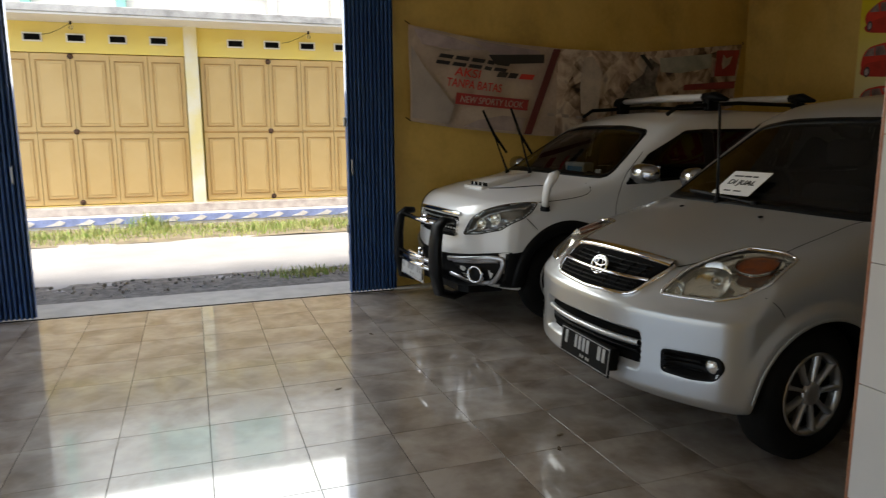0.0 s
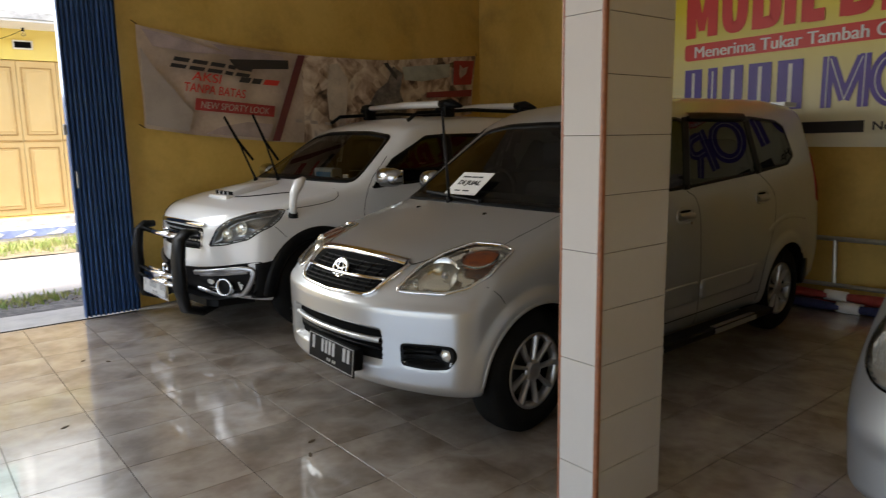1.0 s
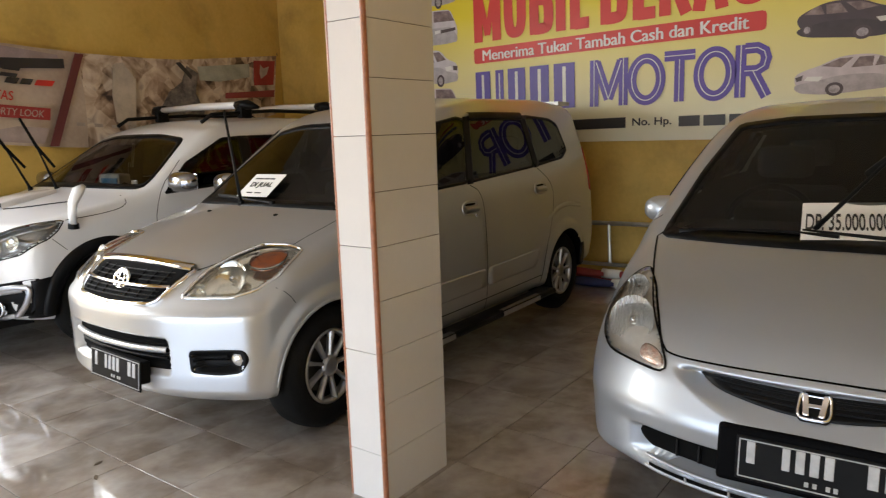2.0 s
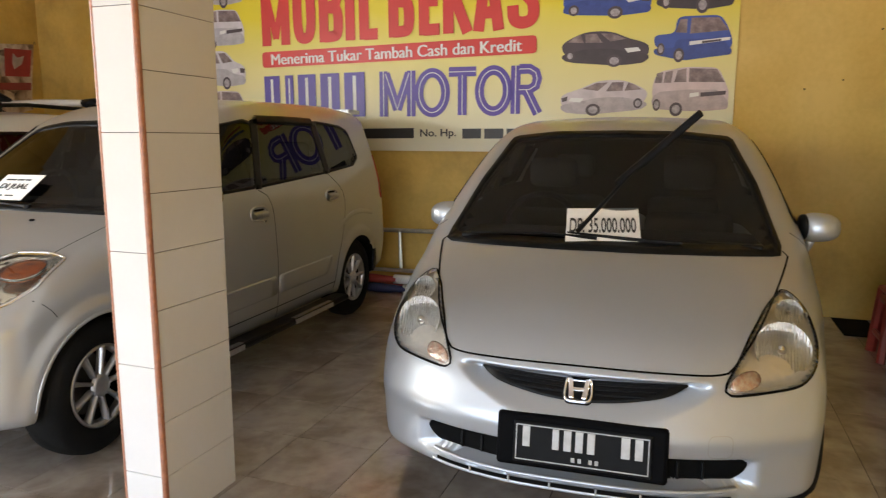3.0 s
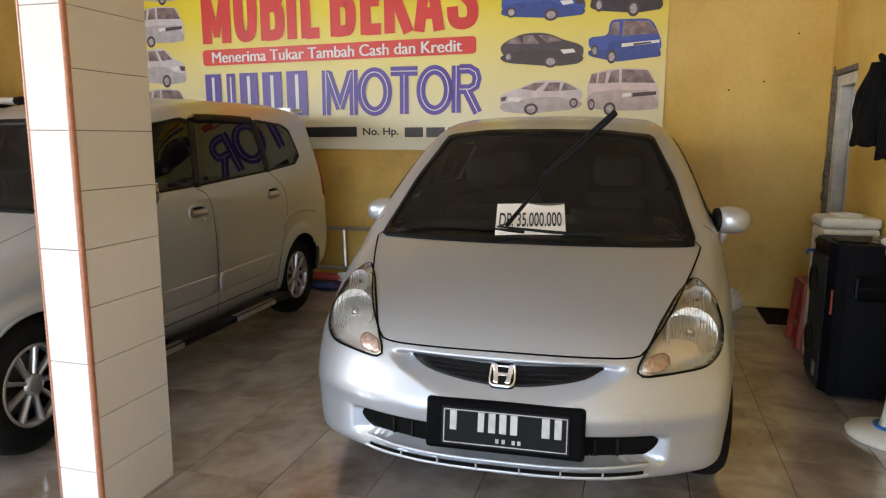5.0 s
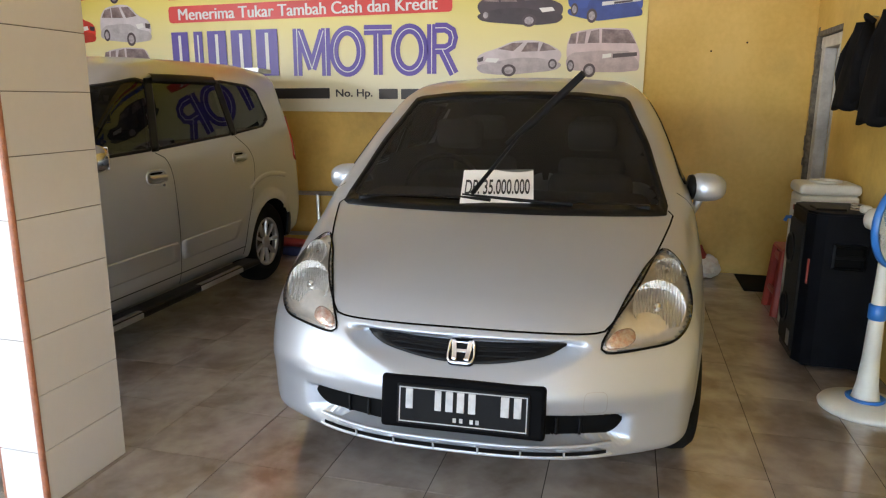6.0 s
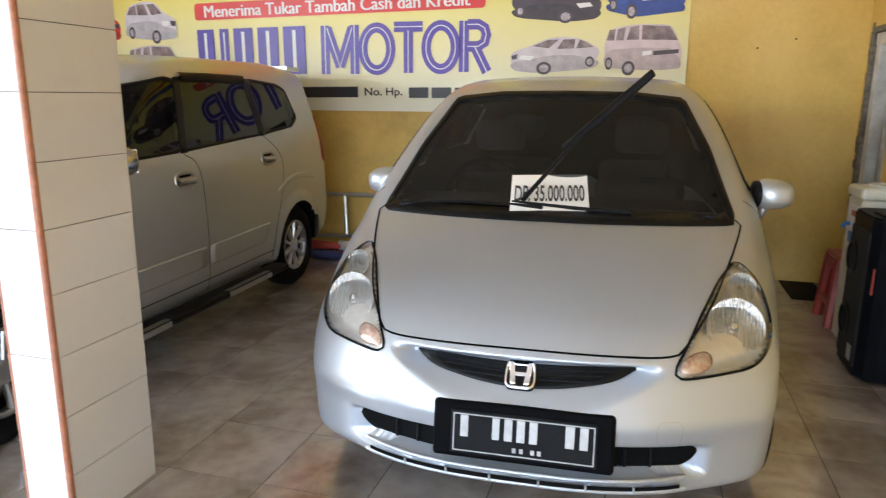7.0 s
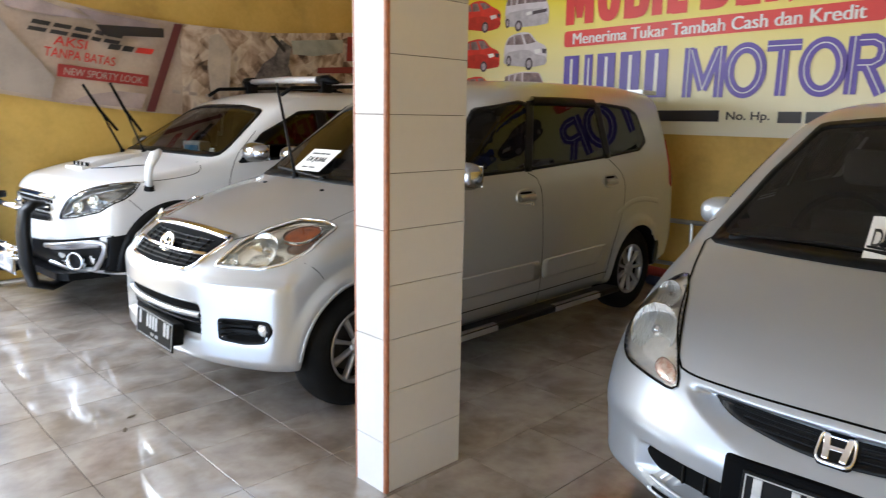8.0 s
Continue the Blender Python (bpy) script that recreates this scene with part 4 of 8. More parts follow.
    def arches(self, material, flare=0.012, width=0.03, inner=0.42):
        b = self.body
        for wx, wz in b.wheels:
            for view, sgn in (("left", -1), ("right", 1)):
                a = np.linspace(-0.35, np.pi + 0.35, 40)
                line = np.stack([wx + (b.arch + width * 0.3) * np.cos(a), wz + (b.arch + width * 0.3) * np.sin(a)], 1)
                line = line[line[:, 1] > float(b.B(wx)) + 0.05]
                self.ribbon("wheel_arch", line, view, material, width=width, off=0.0, rounds=0, height=flare)
                bm = bmesh.new()
                low = math.asin(min(0.9, (wz - float(b.B(wx)) - 0.035) / b.arch))
                aa = np.linspace(-low, np.pi + low, 28)
                edge = np.stack([wx + b.arch * np.cos(aa), np.full(28, 0.9 * sgn), wz + b.arch * np.sin(aa)], 1)
                q = self.lay(edge, np.tile([0, -1.0 * sgn, 0], (28, 1)), -0.004)
                q[:, 1] = np.where(np.abs(q[:, 1]) > 0.86, 0.7 * sgn, q[:, 1])
                A = [bm.verts.new(v) for v in q]
                B = [bm.verts.new((v[0], inner * sgn, v[2])) for v in q]
                for i in range(27):
                    bm.faces.new((A[i], A[i + 1], B[i + 1], B[i]))
                bm.faces.new(B)
                part("arch_liner", bm, M_GAP, self.root)

    def wheel(self, x, y, radius, rim, spokes, steer=0.0, twin=False, width=0.185):
        """Tyre, rim dish and spokes, with the outer face at y."""
        sg = 1 if y > 0 else -1
        m = Matrix.Translation((x, y, radius)) @ Matrix.Rotation(radians(steer), 4, "Z") @ Matrix.Rotation(radians(-90 * sg), 4, "X")
        r, w, ri = radius, width, rim
        prof = [(ri * 0.99, -w), (ri + 0.02, -w + 0.002), (r - 0.03, -w + 0.01), (r - 0.006, -w + 0.035), (r, -w * 0.6), (r, -w * 0.4),
                (r - 0.006, -0.035), (r - 0.03, -0.008), (ri + 0.035, 0.0), (ri + 0.012, -0.004), (ri, -0.014)]
        tyre = part("tyre", lathe(prof, 56), M_RUBBER, self.root, smooth=True, m=m)
        bm = lathe([(ri * 1.0, -w + 0.01), (ri, -0.012), (ri - 0.012, -0.008), (ri - 0.02, -0.03), (ri - 0.022, -0.06)], 48)
        part("rim", bm, M_ALLOY, tyre, smooth=True)
        part("rim_well", lathe([(ri - 0.023, -0.055), (ri - 0.023, -0.11), (0.05, -0.115), (0.0, -0.115)], 40), M_GAP, tyre, smooth=True)
        for s in range(spokes):
            sb = bmesh.new()
            for o in ((-0.16, 0.16) if twin else (0.0,)):
                a = 2 * math.pi * s / spokes + o
                a2 = 2 * math.pi * s / spokes + o * 0.4
                c, s_ = Vector((math.cos(a), math.sin(a), 0)), Vector((-math.sin(a), math.cos(a), 0))
                c2 = Vector((math.cos(a2), math.sin(a2), 0))
                w0, w1 = (0.012, 0.013) if twin else (0.009, 0.0145)
                loops = []
                for cen, ww, zt in ((c2 * 0.045, w0, -0.018), (c * ri * 0.55, w0 * 0.9, -0.016), (c * (ri - 0.012), w1, -0.012)):
                    loops.append([sb.verts.new(cen + s_ * ww * k + Vector((0, 0, zt + h))) for k, h in ((-1, -0.03), (-0.8, -0.003), (0, 0.0), (0.8, -0.003), (1, -0.03))])
                for A, B in zip(loops[:-1], loops[1:]):
                    for i in range(4):
                        sb.faces.new((A[i], B[i], B[i + 1], A[i + 1]))
            bmesh.ops.recalc_face_normals(sb, faces=sb.faces)
            part("spoke", sb, M_ALLOY, tyre, smooth=True)
        part("hub_cap", lathe([(0.052, -0.03), (0.048, -0.016), (0.03, -0.012), (0.0, -0.011)], 24), M_ALLOY, tyre, smooth=True)
        part("brake_disc", lathe([(0.13, -0.095), (0.13, -0.085), (0.0, -0.085)], 32), M_ALLOY2, tyre)
        return tyre


# ---------------------------------------------------------------- silver hatchback
def dent(y0, y1, z0, z1, depth, e=0.02):
    """A recess of the nose between two widths and two heights."""
    return lambda y, z: depth * ramp(y, y0 - e, y0 + e) * (1 - ramp(y, y1 - e, y1 + e)) * ramp(z, z0 - e, z0 + e) * (1 - ramp(z, z1 - e, z1 + e))


def mirrored(half):
    """A closed outline from its points with first coordinate >= 0, given from the top round to the bottom."""
    return list(half) + [(-a, b) for a, b in reversed(half) if a > 1e-6]


def plate(car, at, tilt, yaw, width=0.41, height=0.125, face=None, ink=None, label="black number plate with white characters"):
    """Number plate with a rim; its characters are plain bars."""
    face, ink = face or M_PLATE, ink or M_PLATEW
    p = part("number_plate", box(-0.004, -width / 2, -height / 2, 0.004, width / 2, height / 2, 0.003), face, car.root, label, m=pose(*at, 0, tilt, yaw))
    bm = bmesh.new()
    w, h = width / 2 - 0.008, height / 2 - 0.008
    for a in ((-w, -h, w, -h + 0.003), (-w, h - 0.003, w, h), (-w, -h, -w + 0.003, h), (w - 0.003, -h, w, h)):
        add_box(bm, -0.0062, a[0], a[1], -0.003, a[2], a[3])
    part("rim", bm, ink, p)
    for y, bw in ((0.165, 0.018), (0.075, 0.016), (0.04, 0.018), (0.005, 0.018), (-0.03, 0.018), (-0.13, 0.02), (-0.168, 0.018)):
        part("character_bar", box(-0.0065, y - bw * 0.62, -0.012, -0.003, y + bw * 0.62, 0.05, 0.001, 1), ink, p)
    for y in (0.022, 0.002, -0.03, -0.048):
        part("character_bar", box(-0.0065, y - 0.005, -0.043, -0.003, y + 0.005, -0.030), ink, p)
    return p


def scoop(y, z):
    """Crescent hollow round the narrow grille."""
    low = 0.505 + 0.125 * (y / 0.40) ** 2
    v = np.clip((z - low) / np.maximum(0.655 - low, 0.01), 0, 1)
    return 0.060 * ramp(v, 0.0, 0.7) * (1 - ramp(z, 0.630, 0.658)) * (1 - ramp(y, 0.32, 0.41))


def mouth(y, z):
    """Wide lower opening with sloping painted cheeks."""
    return 0.050 * (1 - ramp(y, 0.445, 0.545)) * ramp(z, 0.334, 0.352) * (1 - ramp(z, 0.426, 0.444))


def blade(y, z):
    """Lower lip that stands out under the opening."""
    return -0.014 * ramp(z, 0.268, 0.292) * (1 - ramp(z, 0.322, 0.340)) * (1 - ramp(y, 0.42, 0.55))


HATCH = Body(3.74, top=[(0, 0.62), (0.09, 0.69), (0.3, 0.785), (0.6, 0.875), (0.80, 0.925), (1.55, 1.40), (1.75, 1.445), (2.15, 1.475), (2.8, 1.46), (3.4, 1.39), (3.74, 1.28)],
             plan=[(0, 0.672), (0.3, 0.738), (0.8, 0.816), (2.0, 0.835), (3.2, 0.82), (3.74, 0.71)],
             section=[(0.15, 0.93), (0.3, 0.98), (0.55, 1.0), (0.82, 0.985), (0.95, 0.95), (1.2, 0.845), (1.47, 0.705)],
             nose=[(0.12, 0.13), (0.2, 0.05), (0.29, 0.018), (0.44, 0.013), (0.492, 0.0), (0.515, 0.003), (0.60, 0.042), (0.68, 0.09), (0.78, 0.2)], nose_soft=0.025, flare=0.008,
             stretch=[(0.0, 0.0), (0.25, 0.25), (0.32, 0.306), (0.45, 0.427), (0.60, 0.576), (0.68, 0.660), (0.80, 0.803), (0.90, 0.928), (1.0, 1.018), (1.3, 1.30), (2.0, 2.0)],
             tail=[(0.2, 0.1), (0.5, 0.0), (0.9, 0.03), (1.4, 0.25)], floor=[(0, 0.25), (0.3, 0.26), (0.55, 0.25), (0.9, 0.19), (3.2, 0.19), (3.74, 0.3)],
             wheels=((0.80, 0.29), (3.22, 0.29)), arch=0.325, k_front=0.045,
             dents=[scoop, mouth, blade])
hatch = Car("hatchback_car", HATCH, (2.272, -0.011), 2.4, "silver compact hatchback parked facing out, one wiper raised")
hatch.window("windscreen", mirrored([(0.0, 1.388), (0.30, 1.384), (0.52, 1.36), (0.61, 1.15), (0.672, 0.905), (0.665, 0.888), (0.3, 0.895), (0.0, 0.898)]), "front", M_GLASS, border=0.03, rounds=1)


def hatch_sides(sgn, view):
    hatch.window("side_window", [(1.12, 0.98), (1.95, 1.0), (2.0, 1.36), (1.72, 1.34)], view, M_TINT, border=0.025)
    hatch.window("side_window", [(2.02, 1.0), (2.75, 1.03), (2.95, 1.32), (2.06, 1.36)], view, M_TINT, border=0.025)
    hatch.ribbon("door_gap", [(1.02, 0.96), (1.05, 0.6), (1.1, 0.3)], view, M_GAP)
    hatch.ribbon("door_gap", [(1.98, 0.99), (2.0, 0.3)], view, M_GAP)
    hatch.mirror((1.20, -0.85 if sgn < 0 else 0.765, 0.99), (0.085, 0.078, 0.060), M_SILVER, (1.24, 0.79 * sgn, 0.86), sgn)


hatch.both(hatch_sides)
hatch.arches(M_SILVER, flare=0.002, width=0.014)
for wx in (0.80, 3.22):
    for wy in (-0.80, 0.80):
        hatch.wheel(wx, wy, 0.29, 0.182, 6)
hatch.cabin(0.955, 0.88, ((1.35, -0.36), (1.35, 0.36), (2.35, -0.36), (2.35, 0.36)))
# bonnet gap, headlamps, grille, intake
hatch.ribbon("bonnet_gap", [(-0.668, 0.902), (-0.695, 0.890), (-0.633, 0.838), (-0.545, 0.765), (-0.455, 0.69), (-0.432, 0.668), (-0.25, 0.671), (0, 0.674), (0.25, 0.671), (0.432, 0.668), (0.455, 0.69), (0.545, 0.765), (0.633, 0.838), (0.695, 0.890), (0.668, 0.902)], "front", M_GAP, width=0.007, off=0.002, rounds=2)
hatch.headlamp([(0.63, -0.640, 0.830), (0.53, -0.70, 0.79), (0.40, -0.715, 0.72), (0.30, -0.70, 0.672), (0.23, -0.65, 0.636), (0.16, -0.52, 0.622), (0.12, -0.43, 0.616), (0.13, -0.418, 0.64), (0.29, -0.50, 0.742), (0.46, -0.57, 0.80)], (0.75, 0.35, -0.55),
               amber=[(0.135, -0.440, 0.627), (0.165, -0.50, 0.628), (0.20, -0.525, 0.640), (0.215, -0.515, 0.676), (0.185, -0.465, 0.672), (0.155, -0.440, 0.652)], bowls=(((0.315, -0.605, 0.716), 0.084, M_FLUTE), ((0.475, -0.65, 0.792), 0.044, M_FLUTE)), label="clear faceted headlamp with pale amber corner", tone=M_PALEAMBER, housing=M_HOUSING, tub=0.046)
hatch.skin(M_SILVER, M_FABRIC, fine=(420, 150))
hatch.patch("grille", mirrored([(0, 0.628), (0.16, 0.632), (0.325, 0.640), (0.318, 0.626), (0.255, 0.600), (0.12, 0.578), (0.0, 0.570)]), "front", M_BLACK, off=0.006, rounds=2, step=0.015)
for z in (0.590, 0.604, 0.618):
    for sgn in (-1, 1):
        hatch.ribbon("grille_bar", [(sgn * 0.05, z), (sgn * (0.20 + (z - 0.59) * 2.2), z + 0.004)], "front", M_BLACK, width=0.006, off=0.007, height=0.006)
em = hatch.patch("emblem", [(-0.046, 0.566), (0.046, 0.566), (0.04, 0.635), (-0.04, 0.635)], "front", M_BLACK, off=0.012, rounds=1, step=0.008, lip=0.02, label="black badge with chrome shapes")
hatch.ribbon("badge_rim", [(-0.043, 0.568), (0.043, 0.568), (0.038, 0.633), (-0.038, 0.633)], "front", M_CHROME, width=0.007, off=0.013, closed=True, height=0.005, parent=em, step=0.006, rounds=1)
for sgn in (-1, 1):
    hatch.patch("badge_bar", [(sgn * 0.012, 0.574), (sgn * 0.027, 0.574), (sgn * 0.034, 0.628), (sgn * 0.020, 0.628)], "front", M_CHROME, off=0.016, rounds=0, step=0.005, lip=0.008, parent=em)
hatch.patch("badge_bar", [(-0.018, 0.593), (0.018, 0.593), (0.019, 0.602), (-0.019, 0.602)], "front", M_CHROME, off=0.0155, rounds=0, step=0.005, lip=0.008, parent=em)
hatch.patch("air_intake", mirrored([(0, 0.434), (0.26, 0.434), (0.46, 0.431), (0.506, 0.424), (0.488, 0.382), (0.455, 0.352), (0.28, 0.347), (0, 0.346)]), "front", M_GAP, off=0.008, rounds=1, step=0.012, rings=8, lip=0.012)
for y in (-0.37, -0.30, 0.30, 0.37):
    hatch.ribbon("intake_rib", [(y, 0.358), (y, 0.426)], "front", M_BLACK, width=0.008, off=0.012, height=0.006, rounds=0)
ys = np.linspace(-0.43, 0.43, 73)
edge = hatch.lay(*hatch.lift([(y, 0.330 + 0.004 * (y / 0.5) ** 4) for y in ys], "front"), 0.004)
bm = bmesh.new()
sill = [[bm.verts.new(Vector(e) + Vector((0.062 * k * (1 - 0.9 * ramp(abs(y), 0.33, 0.43)), 0, (0.006 * math.sin(2.2 * k) + 0.020 * k * k) * (1 - ramp(abs(y), 0.33, 0.43)) - 0.004 * ramp(abs(y), 0.38, 0.43)))) for k in (0, 0.15, 0.35, 0.6, 0.8, 1.0)] for y, e in zip(ys, edge)]
for A, B in zip(sill[:-1], sill[1:]):
    for k in range(5):
        bm.faces.new((A[k], B[k], B[k + 1], A[k + 1]))
part("intake_sill", bm, M_SILVER, hatch.root, smooth=True)
hatch.ribbon("chin_slot", [(-0.455, 0.312), (-0.3, 0.306), (0, 0.309), (0.3, 0.306), (0.455, 0.312)], "front", M_GAP, width=0.018, off=0.002)
for y in (-0.33, -0.2, -0.07, 0.07, 0.2, 0.33):
    hatch.ribbon("slot_peg", [(y, 0.298), (y, 0.320)], "front", M_SILVER, width=0.006, off=0.003, height=0.004, rounds=0)
for zz in (0.294, 0.330):
    hatch.ribbon("chin_lip", [(-0.47, zz + 0.008), (-0.3, zz), (0, zz + 0.001), (0.3, zz), (0.47, zz + 0.008)], "front", M_SILVER, width=0.012, off=0.0, height=0.006)
hatch.ribbon("towing_cover_gap", [(-0.382, 0.450), (-0.45, 0.450), (-0.45, 0.520), (-0.382, 0.520)], "front", M_STEEL, width=0.0018, off=0.001, closed=True, step=0.008, rounds=1)
part("plate_holder", box(-0.012, -0.255, -0.088, 0.03, 0.255, 0.078, 0.012), M_HOLDER, hatch.root, m=pose(0.010, -0.018, 0.438, 0, 8, 0))
plate(hatch, (-0.006, -0.022, 0.432), 8, 0)
# wipers: one raised off the glass, one at rest; the price card
up = part("wiper", tube([(0.87, 0.135, 0.935), (0.80, 0.075, 1.01), (0.63, -0.10, 1.22), (0.58, -0.175, 1.29)], [0.013, 0.009, 0.006, 0.005]), M_BLACK, hatch.root, "black wiper arm raised off the windscreen")
part("blade", tube([(0.665, -0.055, 1.19), (0.60, -0.155, 1.275), (0.46, -0.325, 1.435)], [0.007, 0.011, 0.009], flat=1.5), M_BLACK, up)
part("pivot", lathe([(0.020, -0.02), (0.020, 0.012), (0.0, 0.016)], 14, Matrix.Translation((0.875, 0.137, 0.935))), M_BLACK, up)
def on_glass(car, pts, off):
    return [tuple(v) for v in car.lay(np.array([(0.5, y, z) for y, z in pts]), np.tile([1.0, 0, 0], (len(pts), 1)), off)]


w2 = part("wiper", tube(on_glass(hatch, [(0.02, 0.950), (0.25, 0.957), (0.56, 0.940)], 0.012), [0.008, 0.005, 0.004]), M_BLACK, hatch.root, "black wiper resting on the windscreen")
part("blade", tube(on_glass(hatch, [(-0.30, 0.942), (-0.10, 0.952), (0.14, 0.962)], 0.010), 0.005, flat=1.6), M_BLACK, w2)
part("cowl", box(0.86, -0.60, 0.925, 0.915, 0.60, 0.95, 0.008), M_BLACK, hatch.root)

# ---------------------------------------------------------------- silver people carrier
VAN = Body(3.95, top=[(0, 0.68), (0.05, 0.75), (0.35, 0.865), (0.72, 0.965), (0.96, 1.02), (1.60, 1.47), (1.84, 1.55), (2.3, 1.595), (3.1, 1.60), (3.65, 1.555), (3.83, 1.47), (3.95, 1.3)],
           plan=[(0, 0.71), (0.3, 0.755), (0.8, 0.785), (2.0, 0.79), (3.3, 0.775), (3.95, 0.72)],
           section=[(0.2, 0.94), (0.35, 0.99), (0.6, 1.0), (0.9, 0.985), (1.02, 0.965), (1.5, 0.81), (1.65, 0.74)],
           nose=[(0.18, 0.12), (0.25, 0.03), (0.30, 0.004), (0.37, 0.001), (0.50, 0.002), (0.62, 0.0), (0.645, 0.006), (0.664, 0.030), (0.70, 0.054), (0.78, 0.14)], nose_soft=0.016, flare=0.016,
           tail=[(0.2, 0.1), (0.5, 0.0), (0.95, 0.03), (1.5, 0.2)], floor=[(0, 0.26), (0.4, 0.24), (3.3, 0.24), (3.95, 0.34)],
           wheels=((0.66, 0.29), (3.15, 0.29)), arch=0.335, k_front=0.05,
           dents=[dent(-1, 0.375, 0.382, 0.53, 0.05, 0.016), dent(0.50, 0.66, 0.405, 0.475, 0.04, 0.02)])
van = Car("people_carrier_car", VAN, (1.79, 2.75), 1.5, "silver people carrier parked with a sale notice on its windscreen")
van.window("windscreen", mirrored([(0.0, 1.44), (0.30, 1.435), (0.52, 1.40), (0.63, 1.14), (0.67, 1.0), (0.66, 0.985), (0.3, 1.0), (0.0, 1.005)]), "front", M_TINT3, border=0.03)


def van_sides(sgn, view):
    van.window("side_window", [(1.14, 1.035), (1.86, 1.06), (1.975, 1.44), (1.90, 1.455), (1.60, 1.405)], view, M_TINT, border=0.02, rounds=1)
    van.window("side_window", [(1.89, 1.06), (2.74, 1.105), (2.69, 1.465), (2.01, 1.46)], view, M_TINT, border=0.02, rounds=1)
    van.window("side_window", [(2.78, 1.108), (3.20, 1.14), (3.32, 1.20), (3.235, 1.40), (3.12, 1.44), (2.73, 1.465)], view, M_TINT, border=0.02, rounds=1)
    van.patch("pillar_trim", [(1.845, 1.055), (1.905, 1.055), (2.03, 1.455), (1.96, 1.45)], view, M_BLACK, off=0.0055, rounds=0, lip=0.004)
    van.patch("pillar_trim", [(2.725, 1.10), (2.795, 1.105), (2.745, 1.46), (2.675, 1.46)], view, M_BLACK, off=0.0055, rounds=0, lip=0.004)
    van.ribbon("window_deflector", [(2.02, 1.452), (2.4, 1.456), (2.68, 1.452)], view, M_BLACK, width=0.05, off=0.006, height=0.014, label="dark plastic rain deflector")
    van.ribbon("door_gap", [(1.10, 1.03), (1.02, 0.85), (1.02, 0.45), (1.06, 0.28)], view, M_GAP)
    van.ribbon("door_gap", [(1.87, 1.05), (1.985, 1.0), (1.998, 0.75), (1.995, 0.27)], view, M_GAP)
    van.ribbon("door_gap", [(2.76, 1.10), (2.955, 0.98), (2.95, 0.80), (2.87, 0.62), (2.78, 0.45), (2.74, 0.27)], view, M_GAP)
    van.patch("door_cladding", [(1.06, 0.405), (1.98, 0.415), (1.98, 0.53), (1.06, 0.525)], view, M_SILVER2, off=0.005, rounds=1, lip=0.006)
    van.patch("door_cladding", [(2.01, 0.415), (2.645, 0.42), (2.73, 0.54), (2.01, 0.53)], view, M_SILVER2, off=0.005, rounds=1, lip=0.006)
    van.ribbon("sill_line", [(1.04, 0.33), (1.9, 0.335), (2.76, 0.34)], view, M_GAP, width=0.006)
    for x, z in ((1.84, 0.918), (2.76, 0.958)):
        van.ribbon("handle_rim", [(x - 0.085, z - 0.04), (x + 0.085, z - 0.04), (x + 0.085, z + 0.04), (x - 0.085, z + 0.04)], view, M_SILVER2, width=0.012, off=0.001, height=0.006, closed=True, rounds=3, step=0.015)
        van.patch("handle_recess", [(x - 0.06, z + 0.014), (x + 0.06, z + 0.014), (x + 0.06, z + 0.028), (x - 0.06, z + 0.028)], view, M_GAP, off=0.0015, rounds=2, step=0.015, lip=0)
        van.ribbon("door_handle", [(x - 0.07, z - 0.010), (x, z - 0.006), (x + 0.07, z - 0.010)], view, M_ALLOY, width=0.036, off=0.004, height=0.018, label="silver pull handle")
    van.patch("keyhole", [(1.885, 0.862), (1.905, 0.862), (1.905, 0.882), (1.885, 0.882)], view, M_CHROME, off=0.003, rounds=2, step=0.006, lip=0.004)
    van.ribbon("bonnet_gap", [(0.55, 0.87 if sgn else 0), (0.75, 0.925), (1.0, 0.985)], view, M_GAP, width=0.004)
    van.ribbon("bumper_gap", [(0.36, 0.735), (0.41, 0.70), (0.44, 0.655)], view, M_GAP, width=0.003)
    van.ribbon("wing_crease", [(2.86, 0.72), (3.0, 0.79), (3.2, 0.81), (3.45, 0.77)], view, M_SILVER2, width=0.035, off=-0.001, height=0.006)
    van.patch("tail_lamp", [(3.66, 0.86), (3.78, 0.86), (3.76, 1.20), (3.68, 1.22)], view, mat("red_lamp", (0.4, 0.02, 0.02), 0.2, 0, 0.6), off=0.006, rounds=2)
    van.patch("mud_flap", [(3.40, 0.30), (3.47, 0.30), (3.46, 0.48), (3.41, 0.48)], view, M_BLACK, off=0.012, rounds=1)
    van.mirror((1.33 if sgn > 0 else 1.20, 0.80 if sgn > 0 else -0.89, 1.075), (0.075, 0.10, 0.07), M_DULLCHROME, (1.31 if sgn > 0 else 1.19, 0.75 * sgn, 1.05), sgn, chrome=True)
    # running board with two bright treads
    y = 0.80 * sgn
    st = part("running_board", box(0.98, y - 0.075, 0.215, 2.78, y + 0.055, 0.255, 0.015), M_BLACK, van.root, "black running board with bright treads")
    for a, b in ((1.12, 1.50), (2.04, 2.53)):
        part("tread", box(a, y + (0.015 if sgn > 0 else -0.07), 0.2545, b, y + (0.05 if sgn > 0 else -0.035), 0.2605, 0.003), M_DULLCHROME, st)
        part("tread_edge", box(a, y + (0.05 if sgn > 0 else -0.078), 0.222, b, y + (0.058 if sgn > 0 else -0.07), 0.25, 0.002), M_ALLOY, st)


